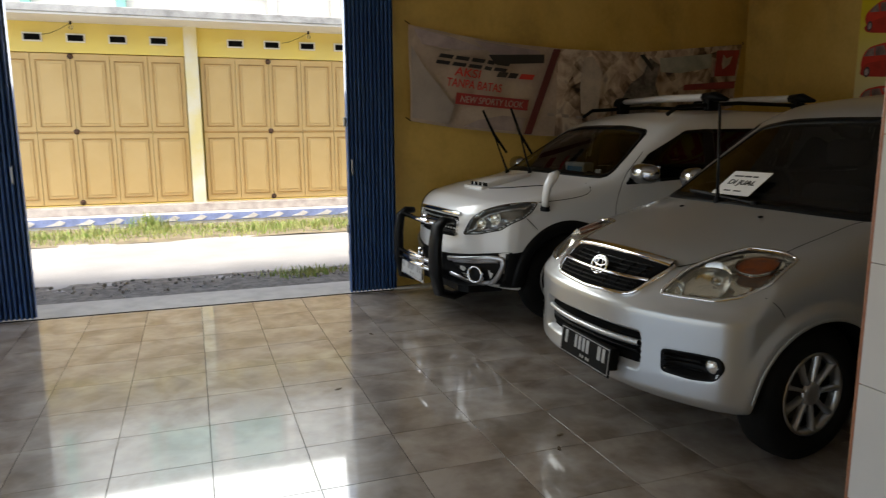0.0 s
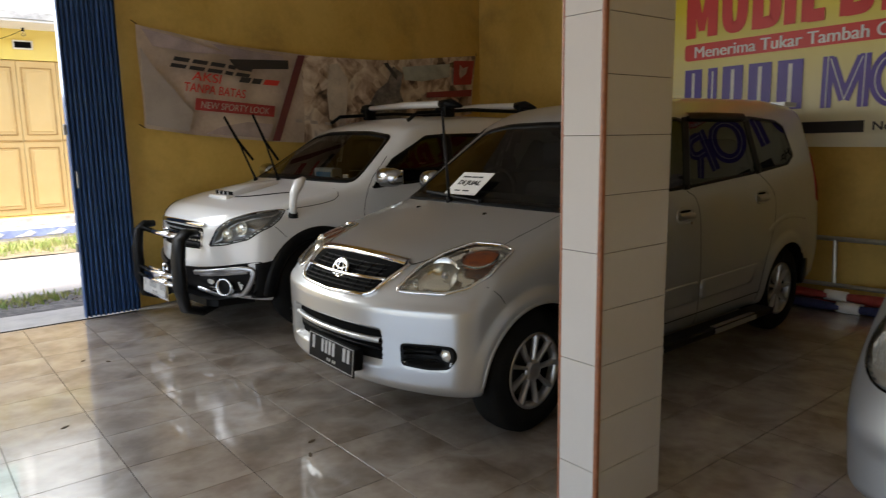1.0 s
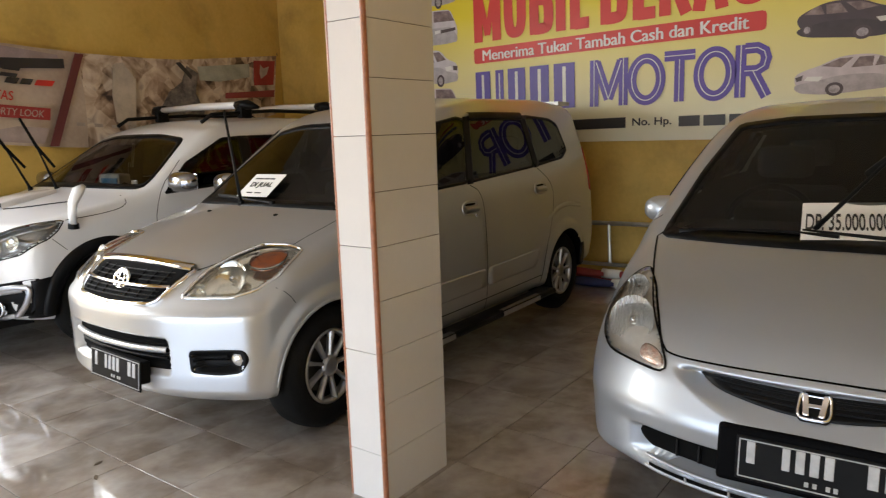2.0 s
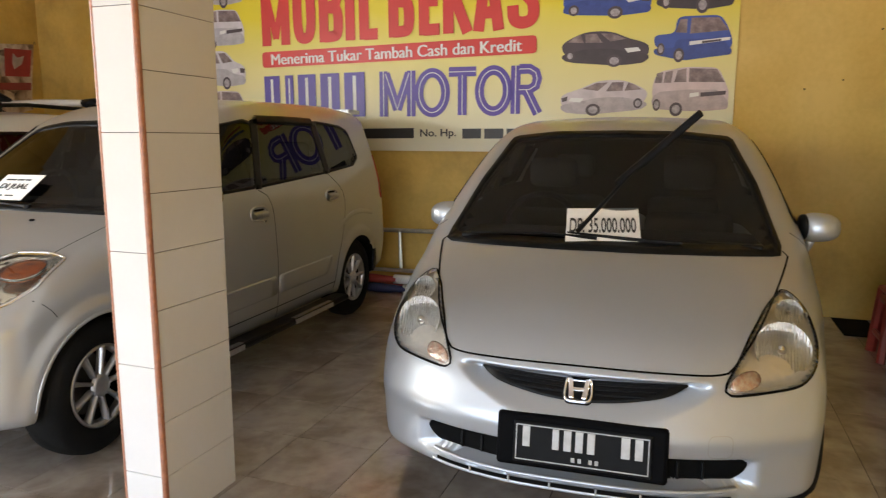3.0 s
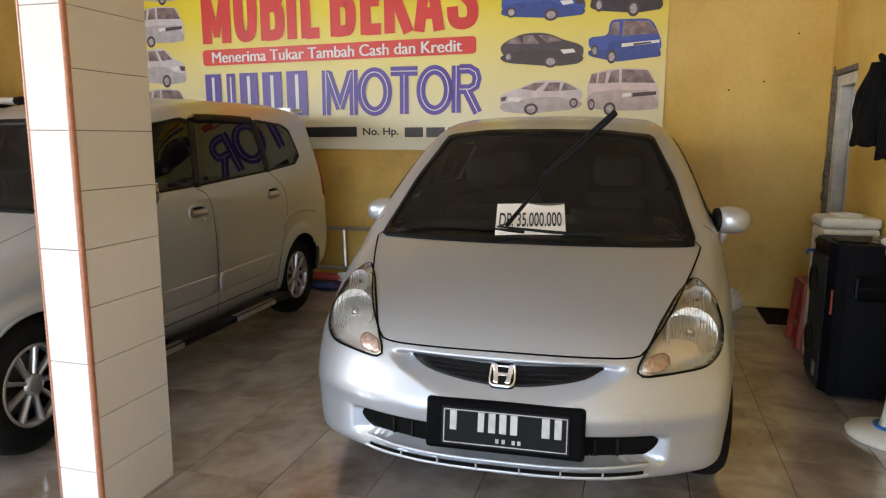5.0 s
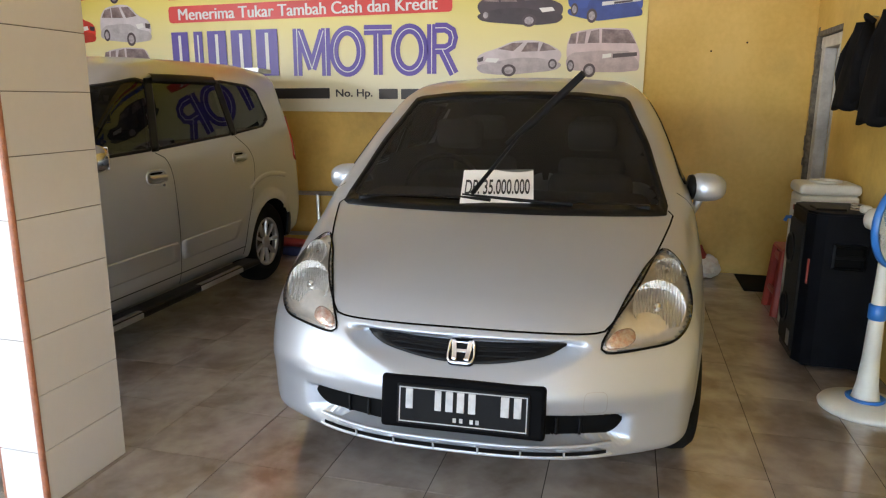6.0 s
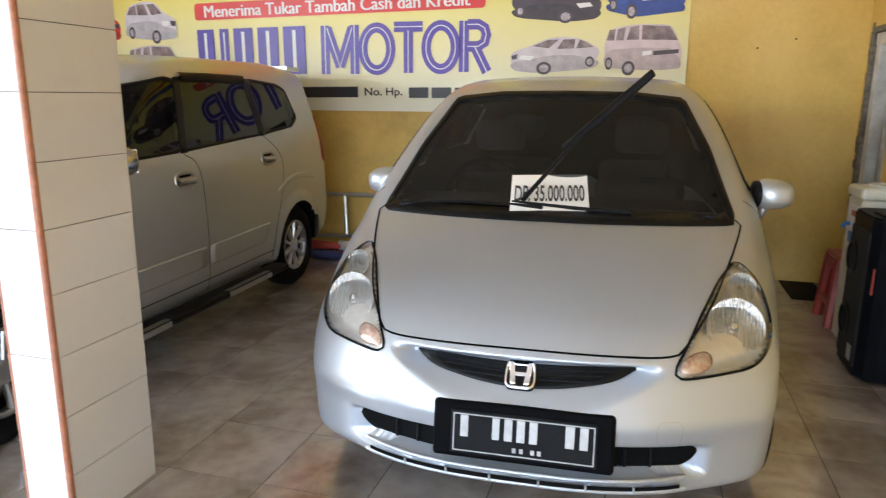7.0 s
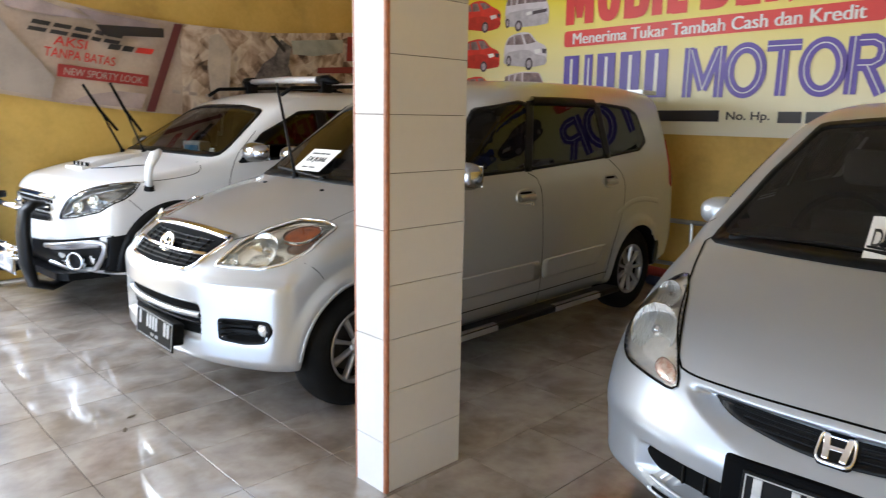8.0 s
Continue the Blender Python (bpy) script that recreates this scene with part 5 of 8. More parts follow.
van.both(van_sides)
van.arches(M_SILVER2, flare=0.002, width=0.014)
for wx in (0.66, 3.15):
    for wy in (-0.75, 0.75):
        van.wheel(wx, wy, 0.297, 0.180, 9, steer=4 if wx < 1 else 0)
van.cabin(1.03, 1.02, ((1.55, -0.35), (1.55, 0.35), (2.4, -0.35), (2.4, 0.35)), half=0.58)
van.ribbon("bonnet_gap", [(-0.60, 0.879), (-0.48, 0.865), (-0.405, 0.812), (-0.37, 0.800)], "front", M_GAP, width=0.007)
van.ribbon("bonnet_gap", [(0.60, 0.879), (0.48, 0.865), (0.405, 0.812), (0.37, 0.800)], "front", M_GAP, width=0.007)
van.headlamp([(0.126, -0.405, 0.697), (0.17, -0.50, 0.694), (0.229, -0.617, 0.70), (0.30, -0.68, 0.725), (0.40, -0.715, 0.775), (0.57, -0.69, 0.866), (0.57, -0.60, 0.880), (0.52, -0.485, 0.883), (0.39, -0.44, 0.845), (0.258, -0.412, 0.79)], (0.7, 0.45, -0.55),
             amber=[(0.345, -0.575, 0.812), (0.42, -0.53, 0.85), (0.50, -0.575, 0.866), (0.53, -0.655, 0.857), (0.45, -0.69, 0.82), (0.38, -0.66, 0.80)], bowls=(((0.285, -0.535, 0.772), 0.078, M_MIRROR), ((0.185, -0.45, 0.728), 0.030, M_MIRROR)), housing=M_MIRROR, rounds=1, label="large clear headlamp with amber indicator", chrome=True, amber_rim=True)
van.skin(M_SILVER2, M_FABRIC, fine=(400, 140))
gr = van.patch("grille", mirrored([(0, 0.814), (0.2, 0.812), (0.375, 0.800), (0.345, 0.752), (0.315, 0.694), (0.275, 0.674), (0.0, 0.662)]), "front", M_GAP, off=0.002, rounds=1, step=0.02)
van.ribbon("grille_rim", mirrored([(0, 0.814), (0.2, 0.812), (0.375, 0.800), (0.345, 0.752), (0.315, 0.694), (0.275, 0.674), (0.0, 0.662)]), "front", M_CHROME, width=0.017, off=0.003, closed=True, height=0.012, parent=gr, rounds=1)
van.ribbon("top_bar", [(-0.35, 0.802), (-0.2, 0.812), (0, 0.816), (0.2, 0.812), (0.35, 0.802)], "front", M_CHROME, width=0.044, off=0.006, height=0.016, parent=gr, label="broad chrome bar")
van.ribbon("mid_bar", [(-0.33, 0.736), (-0.18, 0.732), (0, 0.730), (0.18, 0.732), (0.33, 0.736)], "front", M_CHROME, width=0.017, off=0.006, height=0.012, parent=gr, label="chrome bar")
for y in (-0.25, -0.17, -0.09, 0.09, 0.17, 0.25):
    van.ribbon("grille_rib", [(y, 0.69), (y * 1.02, 0.79)], "front", M_BLACK, width=0.003, off=0.004, height=0.005, rounds=0, parent=gr)
for z in (0.690, 0.705, 0.72, 0.755, 0.77, 0.785):
    van.ribbon("grille_slat", [(-0.28, z), (0.28, z)], "front", M_BLACK, width=0.005, off=0.003, height=0.005, rounds=0, parent=gr)
def loop(cy, cz, ry, rz, n=36):
    return [(0.0, cy + ry * math.cos(a), cz + rz * math.sin(a)) for a in np.linspace(0, 2 * math.pi, n, endpoint=False)]


q = van.lay(np.array([(0.0, 0.0, 0.755)]), np.array([(1.0, 0, 0)]), 0.024)[0]
em = part("emblem", prism([(y, z) for _, y, z in loop(0, 0, 0.056, 0.042)], -0.004, 0.0, Matrix(((0, 0, -1, 0), (1, 0, 0, 0), (0, 1, 0, 0), (0, 0, 0, 1)))), M_GAP, van.root, "round chrome badge", m=pose(q[0] - 0.012, 0.0, 0.757, 0, 22, 0))
part("badge_rim", tube(loop(0, 0, 0.057, 0.043), 0.0065, close=True), M_CHROME, em, smooth=True)
part("badge_ring", tube(loop(0, 0, 0.021, 0.037), 0.0042, close=True), M_CHROME, em, smooth=True)
part("badge_ring", tube(loop(0, 0.014, 0.043, 0.016), 0.0042, close=True), M_CHROME, em, smooth=True)
van.patch("air_intake", mirrored([(0, 0.524), (0.355, 0.524), (0.372, 0.515), (0.370, 0.40), (0.355, 0.388), (0, 0.386)]), "front", M_GAP, off=0.004, rounds=1, step=0.010, lip=0.006)
van.ribbon("intake_bar", [(-0.355, 0.482), (-0.2, 0.476), (0, 0.473), (0.2, 0.476), (0.355, 0.482)], "front", M_SILVER2, width=0.026, off=0.022, height=0.018, label="silver bar across the intake")
van.ribbon("intake_slat", [(-0.34, 0.44), (0, 0.436), (0.34, 0.44)], "front", M_BLACK, width=0.014, off=0.008, height=0.012)
part("plate_holder", box(0.0, -0.2, -0.05, 0.05, 0.2, 0.05, 0.01), M_BLACK, van.root, m=pose(-0.012, -0.075, 0.385, 0, 6, -3))
plate(van, (-0.022, -0.075, 0.378), 6, -3, 0.44, 0.135)
for sgn in (-1, 1):
    fo = van.patch("fog_recess", [(sgn * a, b) for a, b in ((0.48, 0.493), (0.60, 0.498), (0.69, 0.495), (0.705, 0.45), (0.675, 0.393), (0.60, 0.385), (0.483, 0.394))], "front", M_BLACK, off=0.002, rounds=1, step=0.012)
    for z in (0.42, 0.445, 0.47):
        van.ribbon("slat", [(sgn * 0.49, z), (sgn * 0.61, z)], "front", M_BLACK, width=0.008, off=0.003, height=0.012, rounds=0, parent=fo)
    cen = van.lay(np.array([(0.0, sgn * 0.652, 0.452)]), np.array([(1.0, 0, 0)]), 0.0)[0]
    mm = Matrix.Translation(cen) @ Matrix.Rotation(radians(-sgn * 38), 4, "Z") @ Matrix.Rotation(radians(-90), 4, "Y")
    fl = part("fog_lamp", lathe([(0.036, -0.01), (0.036, 0.008), (0.031, 0.012)], 24, mm), M_CHROME, van.root, "round fog lamp", smooth=True)
    part("fog_lens", lathe([(0.031, 0.010), (0.026, 0.018), (0.014, 0.024), (0.0, 0.026)], 24, mm), M_REFLECT, fl, smooth=True)
for y in (-0.26, 0.28):
    q = van.lay(np.array([(0.80, y, 1.3)]), np.array([(0, 0, -1.0)]), 0.0)[0]
    part("washer_nozzle", lathe([(0.013, -0.004), (0.011, 0.006), (0.0, 0.008)], 10, Matrix.Translation(q)), M_BLACK, van.root)
van.wiper((0.90, 0.13, 1.02), (0.62, -0.15, 1.50), label="black wiper arm raised off the windscreen", along=0.55)
van.wiper((0.92, -0.10, 1.02), (1.0, 0.45, 1.04), label="black wiper resting on the windscreen")
part("roof_spoiler", prism([(3.55, -0.52), (3.86, -0.47), (3.9, -0.3), (3.9, 0.3), (3.86, 0.47), (3.55, 0.52)], 1.545, 1.575), M_SILVER2, van.root)

# ---------------------------------------------------------------- white sport utility car
SUV = Body(3.95, top=[(0, 0.82), (0.06, 0.88), (0.4, 0.965), (0.85, 1.035), (0.98, 1.08), (1.62, 1.46), (1.9, 1.525), (2.5, 1.555), (3.4, 1.54), (3.85, 1.42), (3.95, 1.2)],
           plan=[(0, 0.73), (0.3, 0.79), (0.8, 0.82), (2.0, 0.82), (3.4, 0.80), (3.95, 0.74)],
           section=[(0.25, 0.94), (0.4, 0.99), (0.65, 1.0), (0.95, 0.985), (1.08, 0.965), (1.5, 0.83), (1.66, 0.77)],
           nose=[(0.22, 0.12), (0.34, 0.03), (0.5, 0.0), (0.66, 0.01), (0.8, 0.03), (0.9, 0.1)],
           tail=[(0.25, 0.1), (0.5, 0.0), (1.0, 0.03), (1.5, 0.15)], floor=[(0, 0.27), (0.4, 0.25), (3.4, 0.28), (3.95, 0.38)],
           wheels=((0.69, 0.33), (3.25, 0.33)), arch=0.355, k_front=0.05, nose_bow=0.26,
           dents=[dent(-1, 0.30, 0.63, 0.73, 0.03, 0.02), dent(0.40, 0.6, 0.30, 0.40, 0.03, 0.02)])
suv = Car("sport_utility_car", SUV, (1.85, 5.02), 4.0, "white sport utility car with bull bar and both wipers raised")
M_TINT2 = glass("lightly_tinted_windscreen", (0.30, 0.31, 0.29))
suv.window("windscreen", mirrored([(0.0, 1.42), (0.30, 1.415), (0.56, 1.38), (0.68, 1.15), (0.72, 1.045), (0.70, 1.03), (0.3, 1.045), (0.0, 1.05)]), "front", M_TINT2, border=0.03)


def suv_sides(sgn, view):
    suv.window("side_window", [(1.17, 0.985), (1.97, 1.02), (1.99, 1.385), (1.80, 1.375), (1.42, 1.20)], view, M_TINT, border=0.025, rounds=1)
    suv.window("side_window", [(2.03, 1.02), (2.88, 1.05), (2.82, 1.39), (2.05, 1.385)], view, M_TINT, border=0.025, rounds=1)
    suv.window("side_window", [(2.93, 1.06), (3.48, 1.09), (3.34, 1.36), (2.88, 1.39)], view, M_TINT, border=0.025, rounds=1)
    suv.patch("pillar_trim", [(1.945, 1.015), (2.055, 1.018), (2.075, 1.385), (1.965, 1.385)], view, M_BLACK, off=0.0055, rounds=0, lip=0.004)
    suv.patch("pillar_trim", [(2.86, 1.045), (2.95, 1.055), (2.90, 1.385), (2.80, 1.39)], view, M_BLACK, off=0.0055, rounds=0, lip=0.004)
    suv.ribbon("door_gap", [(1.40, 1.22), (1.10, 0.98), (1.08, 0.6), (1.15, 0.35)], view, M_GAP)
    suv.ribbon("door_gap", [(2.0, 1.01), (2.01, 0.35)], view, M_GAP)
    suv.ribbon("bonnet_gap", [(0.47, 0.885), (0.70, 0.90), (0.88, 0.93), (0.92, 1.0)], view, M_GAP, width=0.005)
    suv.ribbon("wing_gap", [(0.36, 0.78), (0.44, 0.70)], view, M_GAP, width=0.004, rounds=0)
    suv.patch("bumper_corner", [(0.22, 0.535), (0.34, 0.55), (0.40, 0.545), (0.345, 0.45), (0.335, 0.36), (0.34, 0.29), (0.22, 0.285)], view, M_BLACK, off=0.006, rounds=0, step=0.02)
    suv.patch("sill_cladding", [(1.1, 0.30), (2.9, 0.31), (2.9, 0.46), (1.1, 0.45)], view, M_BLACK, off=0.01, rounds=1)
    suv.mirror((1.27, 0.915 * sgn, 1.07), (0.085, 0.125, 0.072), M_DULLCHROME, (1.26, 0.78 * sgn, 1.01), sgn, chrome=True)
    y = 0.56 * sgn
    part("roof_rail", tube([(1.75, y, 1.50), (1.85, y, 1.56), (2.5, y, 1.595), (3.3, y, 1.58), (3.5, y, 1.50)], 0.016), M_BLACK, suv.root, smooth=True)


suv.both(suv_sides)
suv.arches(M_BLACK, flare=0.03, width=0.085)
for wx in (0.69, 3.25):
    for wy in (-0.785, 0.785):
        suv.wheel(wx, wy, 0.33, 0.205, 5, twin=True)
suv.cabin(1.04, 1.06, ((1.6, -0.36), (1.6, 0.36)), half=0.6)
for x in (2.2, 3.18):
    cb = part("roof_bar", tube([(x, -0.66, 1.635), (x, -0.60, 1.64), (x, 0.0, 1.65), (x, 0.62, 1.64)], [0.03, 0.062, 0.065, 0.05], flat=0.5), M_WHITE, suv.root, "silver roof bar with black ends", smooth=True)
    for sgn in (-1, 1):
        part("bar_end", tube([(x, sgn * 0.50, 1.64), (x, sgn * 0.60, 1.642), (x + 0.02, sgn * 0.71, 1.615)], [0.066, 0.07, 0.02], flat=0.6), M_BLACK, cb, smooth=True)
        part("bar_foot", box(x - 0.06, sgn * 0.56 - 0.03, 1.53, x + 0.06, sgn * 0.56 + 0.03, 1.63, 0.012), M_BLACK, cb)
# front: lamps, grille, black lower bumper with silver surrounds
suv.headlamp([(0.05, -0.405, 0.640), (0.09, -0.47, 0.762), (0.15, -0.55, 0.825), (0.232, -0.635, 0.862), (0.46, -0.762, 0.888), (0.40, -0.785, 0.83), (0.34, -0.775, 0.775), (0.204, -0.70, 0.697), (0.113, -0.55, 0.657)], (0.72, 0.6, -0.35),
             bowls=(((0.20, -0.635, 0.765), 0.046, M_MIRROR), ((0.13, -0.545, 0.725), 0.044, M_MIRROR)), label="swept clear headlamp with dark interior", housing=M_DARKLAMP, rounds=1)
suv.skin(M_WHITE, M_FABRIC, fine=(360, 130))
sg = suv.patch("grille", mirrored([(0, 0.765), (0.335, 0.762), (0.34, 0.745), (0.33, 0.615), (0.0, 0.605)]), "front", M_GAP, off=0.002, rounds=1, step=0.02)
suv.ribbon("top_bar", [(-0.35, 0.780), (0, 0.790), (0.35, 0.780)], "front", M_CHROME, width=0.03, off=0.004, height=0.012, parent=sg, label="chrome bar")
for z in (0.635, 0.70):
    suv.ribbon("grille_bar", [(-0.33, z), (0, z), (0.33, z)], "front", M_CHROME if z > 0.65 else M_BLACK, width=0.02, off=0.006, height=0.012, parent=sg)
for k in range(-7, 8):
    for z in (0.665, 0.735):
        suv.patch("mesh_stud", [(k * 0.042 - 0.008, z - 0.006), (k * 0.042 + 0.008, z - 0.006), (k * 0.042 + 0.008, z + 0.006), (k * 0.042 - 0.008, z + 0.006)], "front", M_ALLOY, off=0.006, rounds=0, step=0.008, rings=2, lip=0.006, parent=sg)
suv.patch("lower_bumper", mirrored([(0, 0.465), (0.25, 0.482), (0.49, 0.508), (0.70, 0.54), (0.775, 0.55), (0.77, 0.42), (0.70, 0.31), (0.45, 0.285), (0, 0.28)]), "front", M_BLACK, off=0.006, rounds=1, step=0.025, rings=9)
for sgn in (-1, 1):
    suv.ribbon("fog_surround", [(sgn * a, b) for a, b in ((0.24, 0.445), (0.45, 0.470), (0.735, 0.512), (0.73, 0.45), (0.67, 0.345), (0.58, 0.297), (0.40, 0.288), (0.32, 0.315), (0.22, 0.325))], "front", M_ALLOY, width=0.034, off=0.010, height=0.014, rounds=1, label="silver surround of the fog lamp")
    suv.ribbon("fog_surround", [(sgn * 0.3, 0.445), (sgn * 0.5, 0.463), (sgn * 0.70, 0.49)], "front", M_ALLOY, width=0.042, off=0.010, height=0.010, rounds=1)
    cen = suv.lay(np.array([(0.0, sgn * 0.505, 0.372)]), np.array([(1.0, 0, 0)]), 0.045)[0]
    mm = Matrix.Translation(cen) @ Matrix.Rotation(radians(-sgn * 30), 4, "Z") @ Matrix.Rotation(radians(-90), 4, "Y")
    fl = part("fog_lamp", lathe([(0.064, -0.03), (0.064, 0.010), (0.058, 0.016), (0.050, 0.010), (0.046, -0.012)], 28, mm), M_CHROME, suv.root, "fog lamp with wide chrome ring", smooth=True)
    part("fog_lens", lathe([(0.049, -0.008), (0.03, -0.002), (0.0, 0.0)], 24, mm), M_BLACK, fl, smooth=True)
part("skid_plate", prism([(0.0, -0.42), (0.05, -0.5), (0.3, -0.55), (0.3, 0.55), (0.05, 0.5), (0.0, 0.42)], 0.225, 0.275), M_BLACK, suv.root)
# bonnet scoop, wing mirror on a stalk, twin wipers, stray wire on the bonnet
q = suv.lay(np.array([(0.46, -0.05, 1.5)]), np.array([(0, 0, -1.0)]), 0.0)[0]
bm = bmesh.new()
for i, (x, w, h) in enumerate(((-0.10, 0.155, 0.032), (0.0, 0.15, 0.040), (0.15, 0.12, 0.034), (0.32, 0.07, 0.02))):
    zz = (q[2] - suv.lay(np.array([(0.46 + x, -0.05, 1.5)]), np.array([(0, 0, -1.0)]), 0.0)[0][2])
    for y, k in ((-1, -0.4), (-0.9, 0.8), (-0.6, 1.0), (0, 1.02), (0.6, 1.0), (0.9, 0.8), (1, -0.4)):
        bm.verts.new((x, w * y, h * k - zz))
bm.verts.ensure_lookup_table()
for i in range(3):
    for j in range(6):
        bm.faces.new([bm.verts[a] for a in (i * 7 + j, i * 7 + j + 1, i * 7 + j + 8, i * 7 + j + 7)])
sc_ = part("bonnet_scoop", bm, M_WHITE, suv.root, smooth=True, m=Matrix.Translation(q))
part("scoop_mouth", box(-0.106, -0.135, -0.014, -0.094, 0.135, 0.014, 0.004), M_GAP, sc_)
part("scoop_lip", box(-0.16, -0.15, -0.045, -0.097, 0.15, -0.012, 0.008), M_WHITE, sc_, smooth=True)
for y in (-0.07, 0.0, 0.07):
    part("scoop_rib", box(-0.109, y - 0.005, -0.014, -0.092, y + 0.005, 0.013), M_WHITE, sc_)
ws = part("wing_mirror", tube([(0.50, -0.795, 0.855), (0.49, -0.81, 0.92), (0.495, -0.825, 1.0), (0.53, -0.838, 1.07), (0.57, -0.84, 1.10)], [0.028, 0.03, 0.036, 0.045, 0.02], n=14, flat=0.75), M_WHITE, suv.root, "white wing mirror stalk with black foot", smooth=True)
part("mirror_foot", tube([(0.50, -0.79, 0.83), (0.50, -0.795, 0.862)], [0.036, 0.032], n=14), M_BLACK, ws)
suv.wiper((0.86, 0.40, 1.035), (0.489, 0.096, 1.54), swing=(0.02, -0.07, 0), label="black wiper arm raised off the windscreen", along=0.6)
suv.wiper((0.86, 0.02, 1.04), (0.517, -0.308, 1.543), swing=(0.02, -0.07, 0), label="black wiper arm raised off the windscreen", along=0.6)
suv.ribbon("wire", [(0.36, -0.22), (0.42, -0.33), (0.50, -0.40), (0.60, -0.46), (0.68, -0.53)], "top", M_GAP, width=0.007, off=0.001, height=0.005, label="thin dark scratch line on the bonnet")
tis = part("tissue_box", box(1.12, -0.36, 1.035, 1.22, -0.10, 1.13, 0.012), M_PAPER, suv.root, "white and blue tissue box on the dashboard")
part("tissue_band", box(1.115, -0.34, 1.06, 1.121, -0.14, 1.10), mat("blue_print", (0.1, 0.35, 0.6), 0.5), tis)
part("dash_note", box(1.10, -0.60, 1.03, 1.112, -0.54, 1.09), M_PAPER, suv.root)
# bull bar: two black uprights, chrome cross tubes and the plate between them
DROP = Matrix.Translation((0, 0, -0.055))
bb = part("bull_bar", tube([(-0.02, -0.38, 0.80), (-0.09, -0.38, 0.80), (-0.14, -0.38, 0.76), (-0.16, -0.38, 0.62), (-0.16, -0.38, 0.42), (-0.13, -0.38, 0.28), (-0.02, -0.38, 0.24), (0.10, -0.38, 0.27)], [0.045, 0.06, 0.075, 0.082, 0.082, 0.075, 0.06, 0.045], n=16, flat=0.5), M_BLACK, suv.root, "bull bar of black uprights and chrome tubes", smooth=True, m=DROP)
part("upright", tube([(-0.02, 0.38, 0.80), (-0.09, 0.38, 0.80), (-0.14, 0.38, 0.76), (-0.16, 0.38, 0.62), (-0.16, 0.38, 0.42), (-0.13, 0.38, 0.28), (-0.02, 0.38, 0.24), (0.10, 0.38, 0.27)], [0.03, 0.04, 0.045, 0.05, 0.05, 0.045, 0.04, 0.03], n=14, flat=0.8), M_BLACK, bb, smooth=True)
for z, x in ((0.775, -0.12), (0.50, -0.17), (0.44, -0.17)):
    part("cross_tube", tube([(x, -0.36, z), (x - 0.02, 0, z), (x, 0.36, z)], 0.019 if z > 0.7 else 0.016, n=12), M_CHROME, bb, smooth=True)
part("badge_plate", box(-0.19, -0.10, 0.45, -0.175, 0.10, 0.53, 0.01), M_CHROME, bb)
plate(suv, (-0.185, 0.02, 0.335), 4, 0, 0.42, 0.13, M_PLATEW, mat("faded_plate_ink", (0.30, 0.30, 0.30), 0.5, var=0.3, scale=30), "pale worn number plate with faded characters")
part("plate_bracket", box(-0.178, -0.19, 0.25, -0.165, 0.23, 0.42, 0.006), M_CHROME, suv.root)


# ---------------------------------------------------------------- things along the side wall
def text_bm(words, width, height, shear=0.0, bold=0.0, depth=0.0):
    """Letters of the built-in font as a mesh, scaled to a width and a height; origin at its lower left."""
    cu = bpy.data.curves.new("words", "FONT")
    cu.body, cu.shear, cu.offset, cu.extrude = words, shear, bold, 0.01
    ob = bpy.data.objects.new("words", cu)
    me = bpy.data.meshes.new_from_object(ob)
    bm = bmesh.new()
    bm.from_mesh(me)
    bpy.data.objects.remove(ob)
    bpy.data.curves.remove(cu)
    bpy.data.meshes.remove(me)
    xs, ys = [v.co.x for v in bm.verts], [v.co.y for v in bm.verts]
    x0, y0, sx, sy = min(xs), min(ys), width / (max(xs) - min(xs)), height / (max(ys) - min(ys))
    for v in bm.verts:
        v.co = Vector(((v.co.x - x0) * sx, (v.co.y - y0) * sy, 0.001 if v.co.z > 0 else -0.001))
    return bm


def letters(words, width, height, material, parent, m, fat=0.0, bold=0.0, gap=0.06, name="letter"):
    """The same words letter by letter, each a part of its own; fat thickens the strokes."""
    raw, x = [], 0.0
    for ch in words:
        if ch == " ":
            x += 0.22
            continue
        cu = bpy.data.curves.new("words", "FONT")
        cu.body, cu.offset = ch, bold
        ob = bpy.data.objects.new("words", cu)
        me = bpy.data.meshes.new_from_object(ob)
        co = np.array([v.co[:] for v in me.vertices])
        polys = [tuple(p.vertices) for p in me.polygons]
        bpy.data.objects.remove(ob)
        bpy.data.curves.remove(cu)
        bpy.data.meshes.remove(me)
        lo, hi = co.min(0), co.max(0)
        raw.append((co - lo, polys, x))
        x += hi[0] - lo[0] + gap
    total = x - gap
    for co, polys, at in raw:
        bm = bmesh.new()
        h = co[:, 1].max()
        for k, (dx, dy) in enumerate(((0, 0), (-1, 0), (1, 0), (0, -0.6), (0, 0.6)) if fat else ((0, 0),)):
            vs = [bm.verts.new(((at + c[0]) * width / total + dx * fat, c[1] / h * height + dy * fat, 0.0002 * k)) for c in co]
            for p in polys:
                try:
                    bm.faces.new([vs[i] for i in p])
                except ValueError:
                    pass
        part(name, bm, material, parent, m=m)


